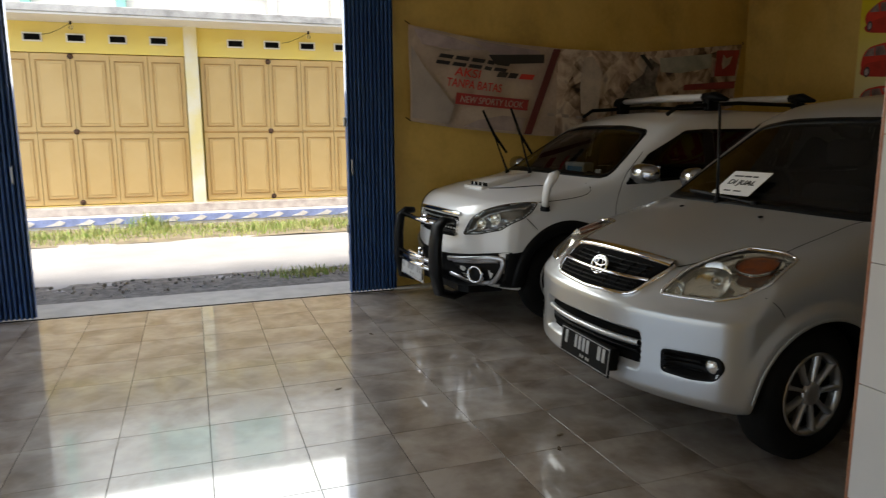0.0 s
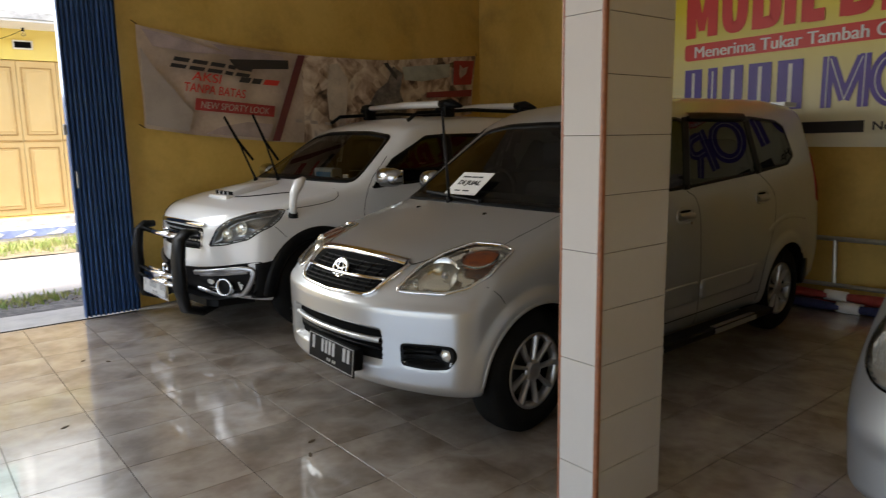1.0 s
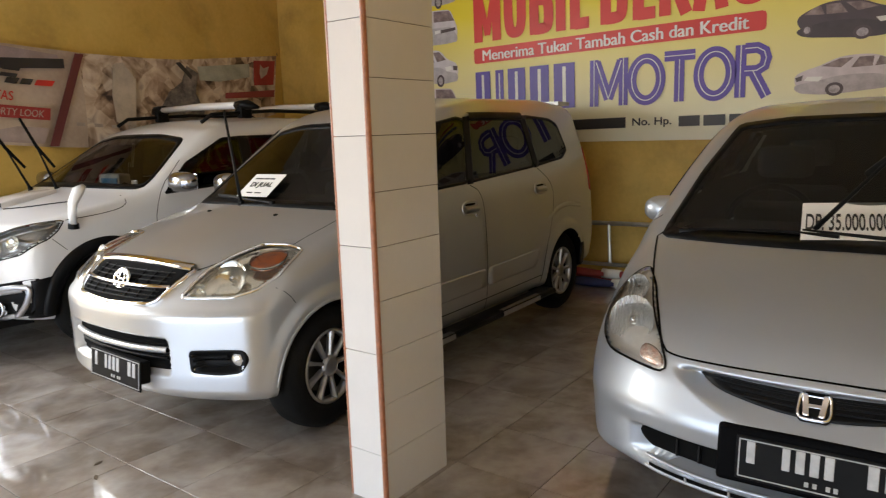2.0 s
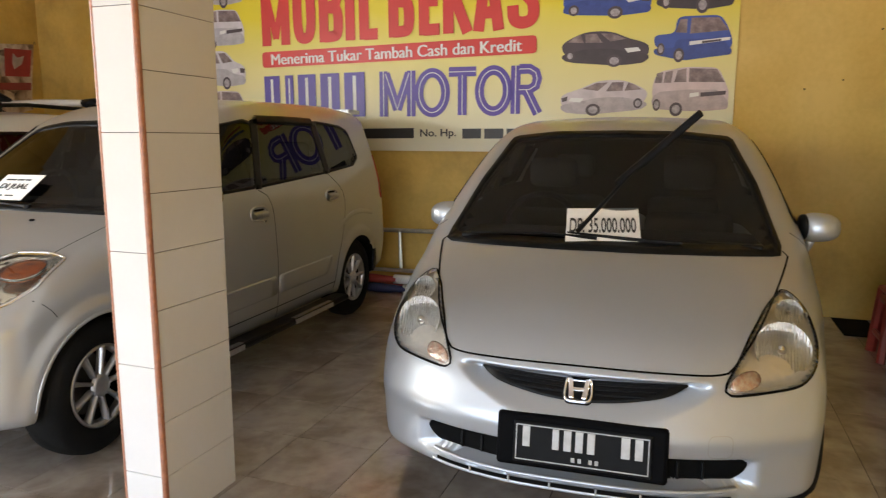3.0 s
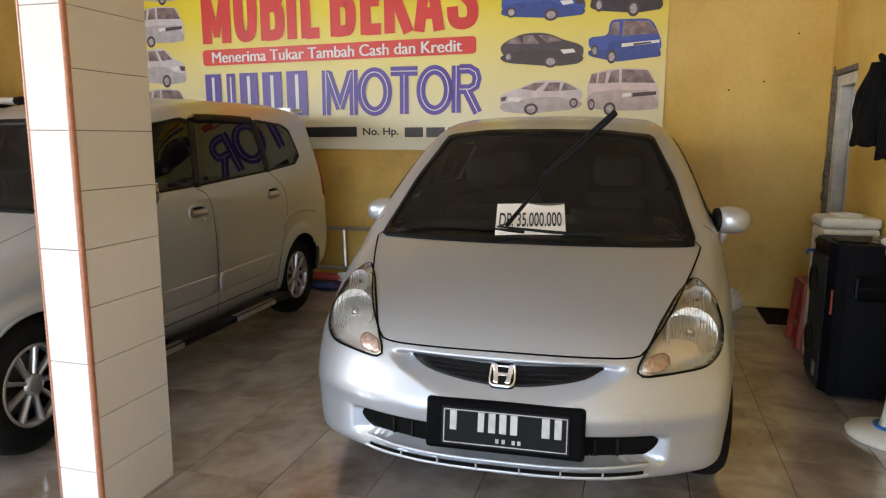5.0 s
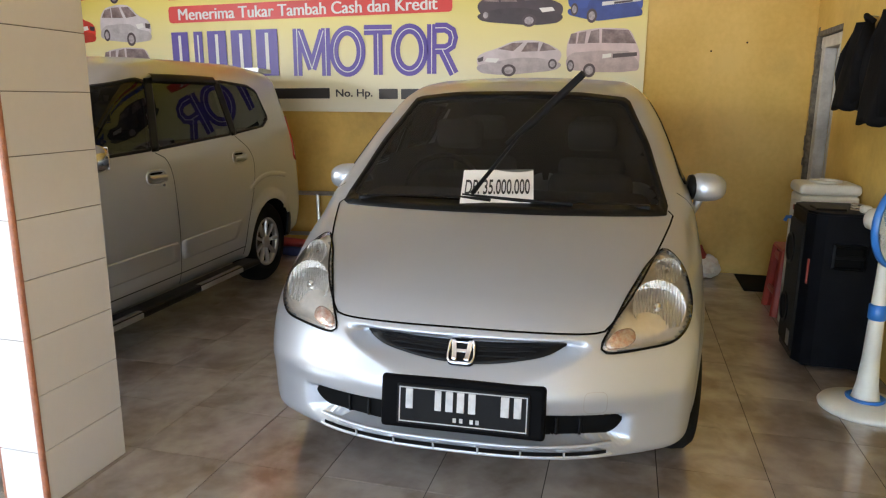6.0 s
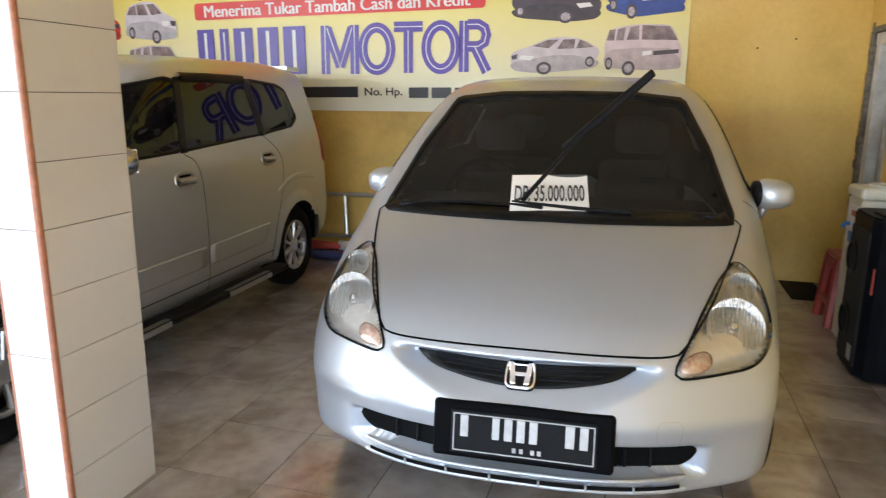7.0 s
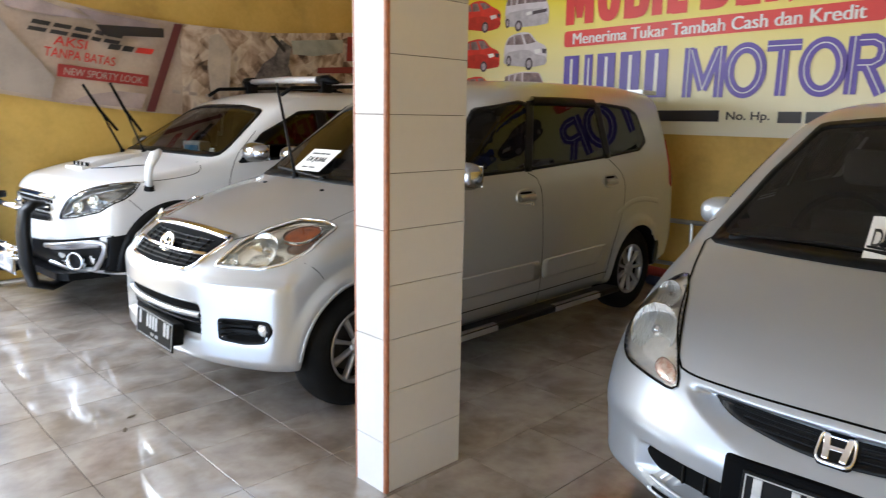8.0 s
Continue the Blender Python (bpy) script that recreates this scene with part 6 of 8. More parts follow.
M_RED = mat("red_plastic", (0.36, 0.045, 0.035), 0.4, var=0.25, scale=8)
M_OFFWHITE = mat("offwhite_plastic", (0.7, 0.68, 0.6), 0.4, var=0.12, scale=5)
M_SPEAKER = mat("black_cabinet_vinyl", (0.007, 0.0075, 0.010), 0.4, var=0.3, scale=10, bump=0.3, bump_scale=200, spec=0.06)
M_FANBLUE = mat("blue_plastic", (0.03, 0.16, 0.5), 0.3, var=0.1, scale=5)
M_JACKET = mat("black_jacket_cloth", (0.008, 0.0075, 0.008), 0.8, var=0.5, scale=7, spec=0.1, bump=0.5, bump_scale=40)

# loudspeaker cabinet
spk = tagged(new("loudspeaker"), "tall black loudspeaker cabinet with side handle, standing on the floor", "speaker")
SX0, SX1, SY0, SY1, SZ = 4.11, 4.54, -1.38, RIGHT + 0.05, 0.80
out = [(SX0, SY1), (SX0, SY0 - 0.075), (SX0 + 0.03, SY0 - 0.03), (SX0 + 0.09, SY0), (SX1 - 0.05, SY0), (SX1, SY0 - 0.04), (SX1, SY1)]
part("cabinet", prism(out, 0.015, SZ), M_SPEAKER, spk)
part("top_plate", prism([(x + (0.006 if x < 4.3 else -0.006), y - (0.006 if y > -1.5 else -0.006)) for x, y in out], SZ, SZ + 0.012), M_SPEAKER, spk)
hd = part("handle_recess", box(SX0 - 0.006, -1.65, 0.53, SX0 + 0.004, -1.49, 0.66, 0.015), M_BLACK, spk)
part("recess_hollow", box(SX0 - 0.008, -1.635, 0.542, SX0 - 0.004, -1.505, 0.648, 0.012), M_GAP, hd)
part("grip", box(SX0 - 0.016, -1.64, 0.585, SX0 - 0.006, -1.50, 0.605, 0.006), M_BLACK, hd)
part("front_grille", box(SX0 + 0.07, SY0, 0.06, SX1 - 0.07, SY0 + 0.016, SZ - 0.06, 0.012), mat("speaker_cloth", (0.008, 0.008, 0.008), 0.9, bump=0.8, bump_scale=400), spk)
for z, r in ((0.58, 0.085), (0.25, 0.085)):
    part("cone_ring", lathe([(r, 0), (r, 0.008), (r - 0.014, 0.008), (r - 0.02, 0.0)], 32, Matrix.Translation((4.385, SY0 + 0.016, z)) @ Matrix.Rotation(radians(-90), 4, "X")), M_BLACK, spk)
part("badge", box(SX0 + 0.040, SY0 - 0.030, 0.44, SX0 + 0.052, SY0 - 0.016, 0.57, 0.002, 1, None), M_RED, spk, "small red and chrome maker strip")
part("badge", box(SX0 + 0.10, SY0 + 0.016, 0.08, SX0 + 0.16, SY0 + 0.020, 0.16, 0.002), M_STEEL, spk)
for a, b in ((SX0 + 0.04, SY1 + 0.04), (SX0 + 0.06, SY0 - 0.06), (SX1 - 0.06, SY0 - 0.06), (SX1 - 0.04, SY1 + 0.04)):
    part("rubber_foot", lathe([(0.02, 0), (0.02, 0.016), (0, 0.016)], 12, Matrix.Translation((a, b, 0))), M_RUBBER, spk)
# odds and ends lying on the loudspeaker
cd = tagged(new("disc_case"), "dark flat disc case lying on the loudspeaker", "case")
part("case", box(4.20, -1.56, SZ + 0.012, 4.34, -1.42, SZ + 0.024, 0.003), M_BLACK, cd, m=None)
cup = tagged(new("white_adapter"), "small white plug adapter lying on the loudspeaker", "adapter")
part("shell", box(4.15, -1.66, SZ + 0.012, 4.20, -1.61, SZ + 0.05, 0.012, 2), M_OFFWHITE, cup)
cable = tagged(new("cable"), "coiled pale cable lying on the loudspeaker", "cable")
part("coil", tube([(4.24 + 0.05 * math.cos(a), -1.62 + 0.03 * math.sin(a), SZ + 0.018 + 0.002 * a) for a in np.linspace(0, 15, 60)], 0.004, n=6), mat("tan_cable", (0.4, 0.33, 0.22), 0.5), cable)

# water dispenser behind it
wd = tagged(new("water_dispenser"), "off-white water dispenser standing against the wall", "dispenser")
part("body", box(4.67, RIGHT + 0.01, 0.0, 4.93, -1.45, 0.83, 0.02, 3), M_OFFWHITE, wd, smooth=False)
part("top", box(4.66, RIGHT + 0.005, 0.83, 4.94, -1.44, 0.895, 0.025, 3), M_OFFWHITE, wd)
part("bottle_ring", lathe([(0.085, 0.0), (0.09, 0.012), (0.075, 0.014), (0.07, -0.005), (0, -0.005)], 28, Matrix.Translation((4.80, -1.60, 0.895))), M_OFFWHITE, wd)
part("label_panel", box(4.70, -1.46, 0.54, 4.87, -1.446, 0.79, 0.004), mat("white_label", (0.75, 0.75, 0.74), 0.4), wd)
part("label_band", box(4.71, -1.448, 0.58, 4.82, -1.442, 0.64, 0.002), M_FANBLUE, wd)
part("label_band", box(4.71, -1.448, 0.73, 4.80, -1.442, 0.76, 0.002), M_RED, wd)
part("tap", tube([(4.82, -1.45, 0.68), (4.82, -1.42, 0.68), (4.82, -1.41, 0.655)], 0.011), M_FANBLUE, wd)

# red plastic stool
st = tagged(new("plastic_stool"), "dark red plastic stool beside the water dispenser", "stool")
sx, sy, sh = 5.16, -1.59, 0.44
part("seat", box(sx - 0.14, sy - 0.13, sh - 0.03, sx + 0.14, sy + 0.13, sh, 0.012, 2), M_RED, st)
for ax in (-1, 1):
    for ay in (-1, 1):
        part("leg", tube([(sx + ax * 0.105, sy + ay * 0.10, sh - 0.02), (sx + ax * 0.145, sy + ay * 0.135, 0.0)], [0.040, 0.032], n=8), M_RED, st)
for ax, ay, bx, by in ((-1, -1, -1, 1), (1, -1, 1, 1), (-1, -1, 1, -1), (-1, 1, 1, 1)):
    part("rail", tube([(sx + ax * 0.142, sy + ay * 0.135, 0.14), (sx + bx * 0.142, sy + by * 0.135, 0.14)], 0.014, n=6, flat=1.6), M_RED, st)
    part("apron", tube([(sx + ax * 0.122, sy + ay * 0.117, 0.37), (sx + bx * 0.122, sy + by * 0.117, 0.37)], 0.014, n=6, flat=2.4), M_RED, st)

# pedestal fan
fan = tagged(new("pedestal_fan"), "white pedestal fan with blue rings and blue guard", "fan")
fx, fy = 3.65, -1.574
part("base", lathe([(0.0, 0.0), (0.185, 0.0), (0.19, 0.012), (0.18, 0.026), (0.12, 0.042), (0.075, 0.05), (0.0, 0.05)], 40, Matrix.Translation((fx, fy, 0)) ), M_OFFWHITE, fan, smooth=True)
part("base_ring", lathe([(0.078, 0.046), (0.082, 0.058), (0.070, 0.062), (0.06, 0.05)], 32, Matrix.Translation((fx, fy, 0))), M_FANBLUE, fan, smooth=True)
part("column", lathe([(0.058, 0.05), (0.045, 0.12), (0.036, 0.24), (0.032, 0.40), (0.03, 0.44)], 28, Matrix.Translation((fx, fy, 0))), M_OFFWHITE, fan, smooth=True)
part("collar", lathe([(0.032, 0.42), (0.037, 0.425), (0.037, 0.485), (0.03, 0.49)], 28, Matrix.Translation((fx, fy, 0))), M_FANBLUE, fan, smooth=True)
part("upper_column", lathe([(0.030, 0.48), (0.026, 0.62), (0.024, 0.72), (0.024, 0.77)], 24, Matrix.Translation((fx, fy, 0))), M_OFFWHITE, fan, smooth=True)
hm = Matrix.Translation((fx - 0.05, fy - 0.02, 0.855)) @ Matrix.Rotation(radians(216), 4, "Z") @ Matrix.Diagonal((0.9, 0.9, 0.9, 1)) @ Matrix.Rotation(radians(90), 4, "Y")
part("motor", lathe([(0.0, -0.16), (0.05, -0.15), (0.062, -0.09), (0.058, -0.02), (0.0, -0.02)], 24, hm), M_OFFWHITE, fan, smooth=True)
part("neck", tube([(fx, fy, 0.74), (fx, fy, 0.85)], [0.026, 0.035], n=16), M_OFFWHITE, fan, smooth=True)
gd = part("guard_rim", lathe([(0.205, -0.012), (0.216, -0.012), (0.218, 0.0), (0.216, 0.022), (0.205, 0.022), (0.205, -0.012)], 56, hm @ Matrix.Translation((0, 0, 0.03))), M_FANBLUE, fan, "blue rim of the fan guard", smooth=True)
bm = bmesh.new()
for k in range(44):
    a = 2 * math.pi * k / 44
    c, s_ = math.cos(a), math.sin(a)
    for h in (1, -1):
        add_tube(bm, [(0.05 * c, 0.05 * s_, 0.03 + h * 0.06), (0.13 * c, 0.13 * s_, 0.03 + h * 0.055), (0.208 * c, 0.208 * s_, 0.035)], 0.0016, n=4, caps=False)
bmesh.ops.transform(bm, matrix=hm, verts=bm.verts)
tagged(part("guard_mesh", bm, M_OFFWHITE, fan), kind="stuff")
part("guard_cap", lathe([(0.0, 0.105), (0.04, 0.10), (0.055, 0.088), (0.05, 0.08), (0, 0.08)], 24, hm), M_FANBLUE, fan, smooth=True)
M_BLADE = glass("blue_clear_plastic", (0.5, 0.66, 0.85), 0.1)
for k in range(3):
    bm, rows = bmesh.new(), []
    for r, w, tw in ((0.03, 0.25, 0.03), (0.10, 0.55, 0.026), (0.17, 0.5, 0.018), (0.19, 0.25, 0.01)):
        a0 = 2 * math.pi * k / 3
        rows.append([bm.verts.new((r * math.cos(a0 + u * w), r * math.sin(a0 + u * w), 0.035 + u * tw)) for u in (-1, -0.3, 0.3, 1)])
    for A, B in zip(rows[:-1], rows[1:]):
        for j in range(3):
            bm.faces.new((A[j], A[j + 1], B[j + 1], B[j]))
    bmesh.ops.solidify(bm, geom=bm.faces[:], thickness=0.002)
    bmesh.ops.transform(bm, matrix=hm, verts=bm.verts)
    part("blade", bm, M_BLADE, fan, smooth=True)
part("cord", tube([(fx + 0.03, fy - 0.02, 0.44), (fx + 0.10, fy - 0.03, 0.36), (fx + 0.13, fy - 0.04, 0.22), (fx + 0.20, fy - 0.06, 0.10), (fx + 0.26, fy - 0.12, 0.006)], 0.004, n=6), M_OFFWHITE, fan, smooth=True)

# two dark jackets on nails
def jacket(x, z, w, h, lean, label):
    j = tagged(new("jacket"), label, "jacket", group="jackets on nails")
    rows = []
    bm = bmesh.new()
    n = 26
    for i in range(15):
        v = i / 14
        half = w * (0.10 + 0.40 * ramp(v, 0.0, 0.35) + 0.05 * v)
        cx = lean * v
        ring = []
        for k in range(n):
            a = 2 * math.pi * k / n
            fold = 1 + 0.07 * math.sin(5 * a + 3 * v) + 0.04 * math.sin(11 * a - 5 * v)
            ring.append(bm.verts.new((cx + half * math.cos(a), 0.012 + (0.045 + 0.02 * v) * (1 + math.sin(a)) * fold, -h * v - (0.012 * math.sin(3 * a) * v))))
        rows.append(ring)
    for A, B in zip(rows[:-1], rows[1:]):
        for k in range(n):
            bm.faces.new((A[k], A[(k + 1) % n], B[(k + 1) % n], B[k]))
    bm.faces.new(rows[0][::-1])
    bm.faces.new(rows[-1])
    part("body", bm, M_JACKET, j, smooth=True)
    for sg, ln in ((1, 0.80), (-1, 0.92)):
        pts = [(sg * w * 0.22, 0.06, -0.05 * h), (sg * w * 0.42 + lean * 0.4, 0.075, -h * 0.35), (sg * w * 0.5 + lean * 0.8, 0.07, -h * 0.7 * ln), (sg * w * 0.44 + lean, 0.06, -h * ln)]
        part("sleeve", tube(pts, [0.03, 0.055, 0.06, 0.052], n=12, flat=0.7), M_JACKET, j, smooth=True)
    part("collar", tube([(-0.04, 0.03, 0.0), (0, 0.06, 0.035), (0.04, 0.03, 0.0)], 0.016), M_JACKET, j, smooth=True)
    part("nail", tube([(0, -0.01, 0.03), (0, 0.06, 0.035)], 0.004, n=6), M_STEEL, j)
    j.location = (x, RIGHT, z)
    return j


jacket(4.82, 1.78, 0.31, 0.47, 0.08, "black zip jacket hanging on a wall nail")
jacket(4.40, 1.80, 0.32, 0.56, 0.0, "black jacket with small white mark hanging on a nail")
for x, z in ((5.33, 1.62), (4.62, 1.90)):
    nl = tagged(new("wall_nail"), "bent steel nail in the yellow wall", "nail", group="wall nails")
    part("shank", tube([(x, RIGHT - 0.01, z), (x, RIGHT + 0.05, z + 0.002)], 0.004, n=6), M_STEEL, nl)
for y, z in ((-1.52, 2.13), (-1.30, 1.78), (-1.05, 1.72)):
    nl = tagged(new("wall_nail"), "dark nail in the yellow wall", "nail", group="wall nails")
    part("head", lathe([(0.007, 0), (0.006, 0.006), (0, 0.007)], 8, Matrix.Translation((BACK - 0.001, y, z)) @ Matrix.Rotation(radians(-90), 4, "Y")), M_GAP, nl)

# mat, carrier bag
mt_ = tagged(new("floor_mat"), "dark rubber mat lying by the doorway", "mat")
part("sheet", box(5.62, -1.60, 0.0005, 6.12, -1.36, 0.010, 0.004), M_RUBBER, mt_)
bag = tagged(new("carrier_bag"), "crumpled white and red plastic carrier bag on the floor", "bag")
bm = bmesh.new()
bmesh.ops.create_icosphere(bm, subdivisions=4, radius=0.10)
for v in bm.verts:
    n_ = noise.noise(v.co * 22) * 0.02 + noise.noise(v.co * 60 + Vector((3, 1, 2))) * 0.008
    v.co = v.co + v.co.normalized() * n_
    v.co.z = v.co.z * (1.05 if v.co.z > 0 else 0.72) + 0.072
part("bag_body", bm, mat("thin_white_plastic", (0.75, 0.75, 0.73), 0.35, var=0.3, scale=14, color2=(0.7, 0.6, 0.56)), bag, m=Matrix.Translation((5.98, -1.13, 0.0)))
part("bag_top", tube([(5.98, -1.10, 0.15), (5.97, -1.08, 0.20), (5.99, -1.06, 0.235)], [0.045, 0.03, 0.035], n=9), M_RED, bag)

# aluminium ladder leaning low along the back wall, and rolled flags on the floor under it
lad = tagged(new("ladder"), "aluminium stepladder frame standing behind the cars", "ladder")
M_ALU = mat("aluminium", (0.55, 0.56, 0.56), 0.35, 0.7, var=0.2, scale=12)
part("rail", tube([(6.06, 1.25, 0.53), (6.06, 3.2, 0.50)], 0.020, n=8), M_ALU, lad)
part("rail", tube([(6.00, 1.25, 0.17), (6.00, 3.2, 0.14)], 0.018, n=8), M_ALU, lad)
for y in (1.30, 1.72, 2.16, 2.60, 3.05):
    part("rung", tube([(6.06, y + 0.03, 0.53), (6.02, y, 0.16)], 0.016, n=8), M_ALU, lad)
for y in (1.35, 3.1):
    part("foot", tube([(6.0, y, 0.16), (5.99, y, 0.0)], 0.02, n=8), M_BLACK, lad)
M_ROLLBLUE = mat("dark_blue_cloth", (0.03, 0.04, 0.13), 0.7, var=0.3, scale=20)
for k, (y0, y1, x, z, c) in enumerate(((1.45, 2.45, 5.86, 0.042, M_RED), (1.50, 2.38, 5.76, 0.042, M_ROLLBLUE), (1.60, 2.50, 5.81, 0.112, M_RED))):
    fl_ = tagged(new("rolled_banner"), "rolled red, white and blue cloth banner on the floor", "banner", group="rolled banners")
    pts = [(x + 0.02 * math.sin(6 * t), y0 + (y1 - y0) * t, z) for t in np.linspace(0, 1, 12)]
    part("roll", tube(pts, [0.034 + 0.008 * math.sin(9 * t) for t in np.linspace(0, 1, 12)], n=12), c, fl_, smooth=True)
    part("white_band", tube([(x + 0.01, y0 + (y1 - y0) * 0.42, z), (x + 0.01, y0 + (y1 - y0) * 0.60, z)], 0.0425, n=12), M_PAPER, fl_, smooth=True)

# small dry leaves and crumbs on the floor
for x, y, a in ((1.62, 2.62, 0.3), (1.55, 2.50, 1.2), (1.08, 4.62, 0.8), (1.2, 4.5, 2.0), (0.78, 3.55, 0.5)):
    lf = tagged(new("dry_leaf"), "small dry brown leaf on the tiles", "leaf", group="dry leaves")
    part("blade", prism([(-0.022, 0), (-0.008, 0.009), (0.012, 0.007), (0.024, 0), (0.010, -0.008), (-0.010, -0.007)], 0.0006, 0.003, Matrix.Rotation(a, 4, "Z")), mat("dry_leaf_brown", (0.09, 0.06, 0.03), 0.8), lf)
    lf.location = (x, y, 0)

# ---------------------------------------------------------------- notices on the cars
def notice(car, name, label, corners, words, band):
    """A paper laid against the glass, from its lower left, lower right and upper left corners in the car's own space."""
    a, b, c = (Vector(p) for p in corners)
    ex, ey = (b - a), (c - a)
    w, h = ex.length, ey.length
    ex.normalize()
    ez = ex.cross(ey).normalized()
    ey = ez.cross(ex)
    m = Matrix((( ex.x, ey.x, ez.x, a.x), (ex.y, ey.y, ez.y, a.y), (ex.z, ey.z, ez.z, a.z), (0, 0, 0, 1)))
    n = tagged(new(name), label, "notice")
    n.matrix_world = car.root.matrix_world @ m
    part("sheet", box(0, 0, -0.001, w, h, 0.001), M_PAPER, n)
    for s, x, y, ww, hh in words:
        tagged(part("lettering", text_bm(s, ww * w, hh * h, bold=0.008), M_INK, n, m=Matrix.Translation((x * w, y * h, 0.003))), kind="stuff")
    for x, y, ww, hh in band:
        part("print_bar", box(x * w, y * h, 0.001, (x + ww) * w, (y + hh) * h, 0.0025), M_INK, n)
    return n


bpy.context.view_layer.update()
card = on_glass(hatch, [(0.14, 0.940), (-0.15, 0.949), (0.133, 1.05)], 0.006)
notice(hatch, "price_notice", "white price card with black figures behind the wipers", card,
       [("DP. 35.000.000", 0.05, 0.24, 0.90, 0.44)], [])
notice(van, "sale_notice", "white for-sale notice with black lettering on the windscreen", ((0.955, 0.235, 1.045), (0.945, -0.03, 1.047), (1.10, 0.305, 1.148)),
       [("DI JUAL", 0.16, 0.36, 0.70, 0.26)], [(0.12, 0.76, 0.26, 0.055), (0.41, 0.76, 0.18, 0.055), (0.62, 0.76, 0.14, 0.055), (0.24, 0.14, 0.18, 0.045), (0.50, 0.14, 0.20, 0.045)])


# ---------------------------------------------------------------- the large vinyl banner on the back wall
def grad_mat(name, low, high, z0, z1):
    """Printed vinyl whose colour runs from one tone to another up the sheet."""
    m = bpy.data.materials.new(name)
    m.use_nodes = True
    nt = m.node_tree
    b = nt.nodes["Principled BSDF"]
    b.inputs["Roughness"].default_value = 0.42
    tc = nt.nodes.new("ShaderNodeTexCoord")
    sp = nt.nodes.new("ShaderNodeSeparateXYZ")
    mr = nt.nodes.new("ShaderNodeMapRange")
    mr.inputs["From Min"].default_value, mr.inputs["From Max"].default_value = z0, z1
    n = nt.nodes.new("ShaderNodeTexNoise")
    n.inputs["Scale"].default_value = 1.2
    ad = nt.nodes.new("ShaderNodeMath")
    ad.operation = "MULTIPLY_ADD"
    ad.inputs[1].default_value = 0.25
    mx = nt.nodes.new("ShaderNodeMix")
    mx.data_type = "RGBA"
    mx.inputs["A"].default_value, mx.inputs["B"].default_value = (*low, 1), (*high, 1)
    nt.links.new(tc.outputs["Object"], sp.inputs[0])
    nt.links.new(tc.outputs["Object"], n.inputs["Vector"])
    nt.links.new(n.outputs["Fac"], ad.inputs[0])
    nt.links.new(sp.outputs["Y"], ad.inputs[2])
    nt.links.new(ad.outputs[0], mr.inputs["Value"])
    nt.links.new(mr.outputs["Result"], mx.inputs["Factor"])
    nt.links.new(mx.outputs["Result"], b.inputs["Base Color"])
    return m


BW, BH = 5.63, 1.90
ban = tagged(new("wall_banner"), "large yellow vinyl banner advertising used cars on the wall", "banner")
ban.matrix_world = Matrix(((0, 0, -1, BACK - 0.012), (-1, 0, 0, 5.06), (0, 1, 0, 1.235), (0, 0, 0, 1)))
bm = bmesh.new()
NX, NY = 60, 16
vs = [[bm.verts.new((BW * i / NX, BH * j / NY, 0.003 * noise.noise((i * 0.35, j * 0.5, 1)))) for j in range(NY + 1)] for i in range(NX + 1)]
for i in range(NX):
    for j in range(NY):
        bm.faces.new((vs[i][j], vs[i + 1][j], vs[i + 1][j + 1], vs[i][j + 1]))
part("vinyl", bm, grad_mat("yellow_printed_vinyl", (0.78, 0.76, 0.62), (0.80, 0.66, 0.03), 0.15, 1.35), ban, smooth=True)
M_PRINTRED = mat("red_print", (0.68, 0.04, 0.03), 0.4, var=0.08, scale=4)
M_PURPLE = mat("purple_print", (0.095, 0.055, 0.36), 0.4, var=0.1, scale=4)
M_PRINTW = mat("white_print", (0.78, 0.77, 0.74), 0.4)
M_PRINTK = mat("black_print", (0.03, 0.028, 0.03), 0.4)


def on(u, v, z=0.006, tilt=0.0):
    return Matrix.Translation((u, v, z)) @ Matrix.Rotation(radians(tilt), 4, "Z")


out = [(0, 0.03), (0.008, 0.008), (0.03, 0), (2.64, 0), (2.662, 0.008), (2.67, 0.03), (2.67, 0.115), (2.662, 0.137), (2.64, 0.145), (0.03, 0.145), (0.008, 0.137), (0, 0.115)]
rb = part("red_strip", prism(out, 0, 0.002), M_PRINTRED, ban, m=on(1.415, 0.775, 0.005, 0.9))
for dx, dz in ((0.0, 0.004), (0.007, 0.0048)):
    tagged(part("strip_writing", text_bm("Menerima Tukar Tambah Cash dan Kredit", 2.44, 0.10), M_PRINTW, rb, m=Matrix.Translation((0.10 + dx, 0.022, dz))), kind="stuff")
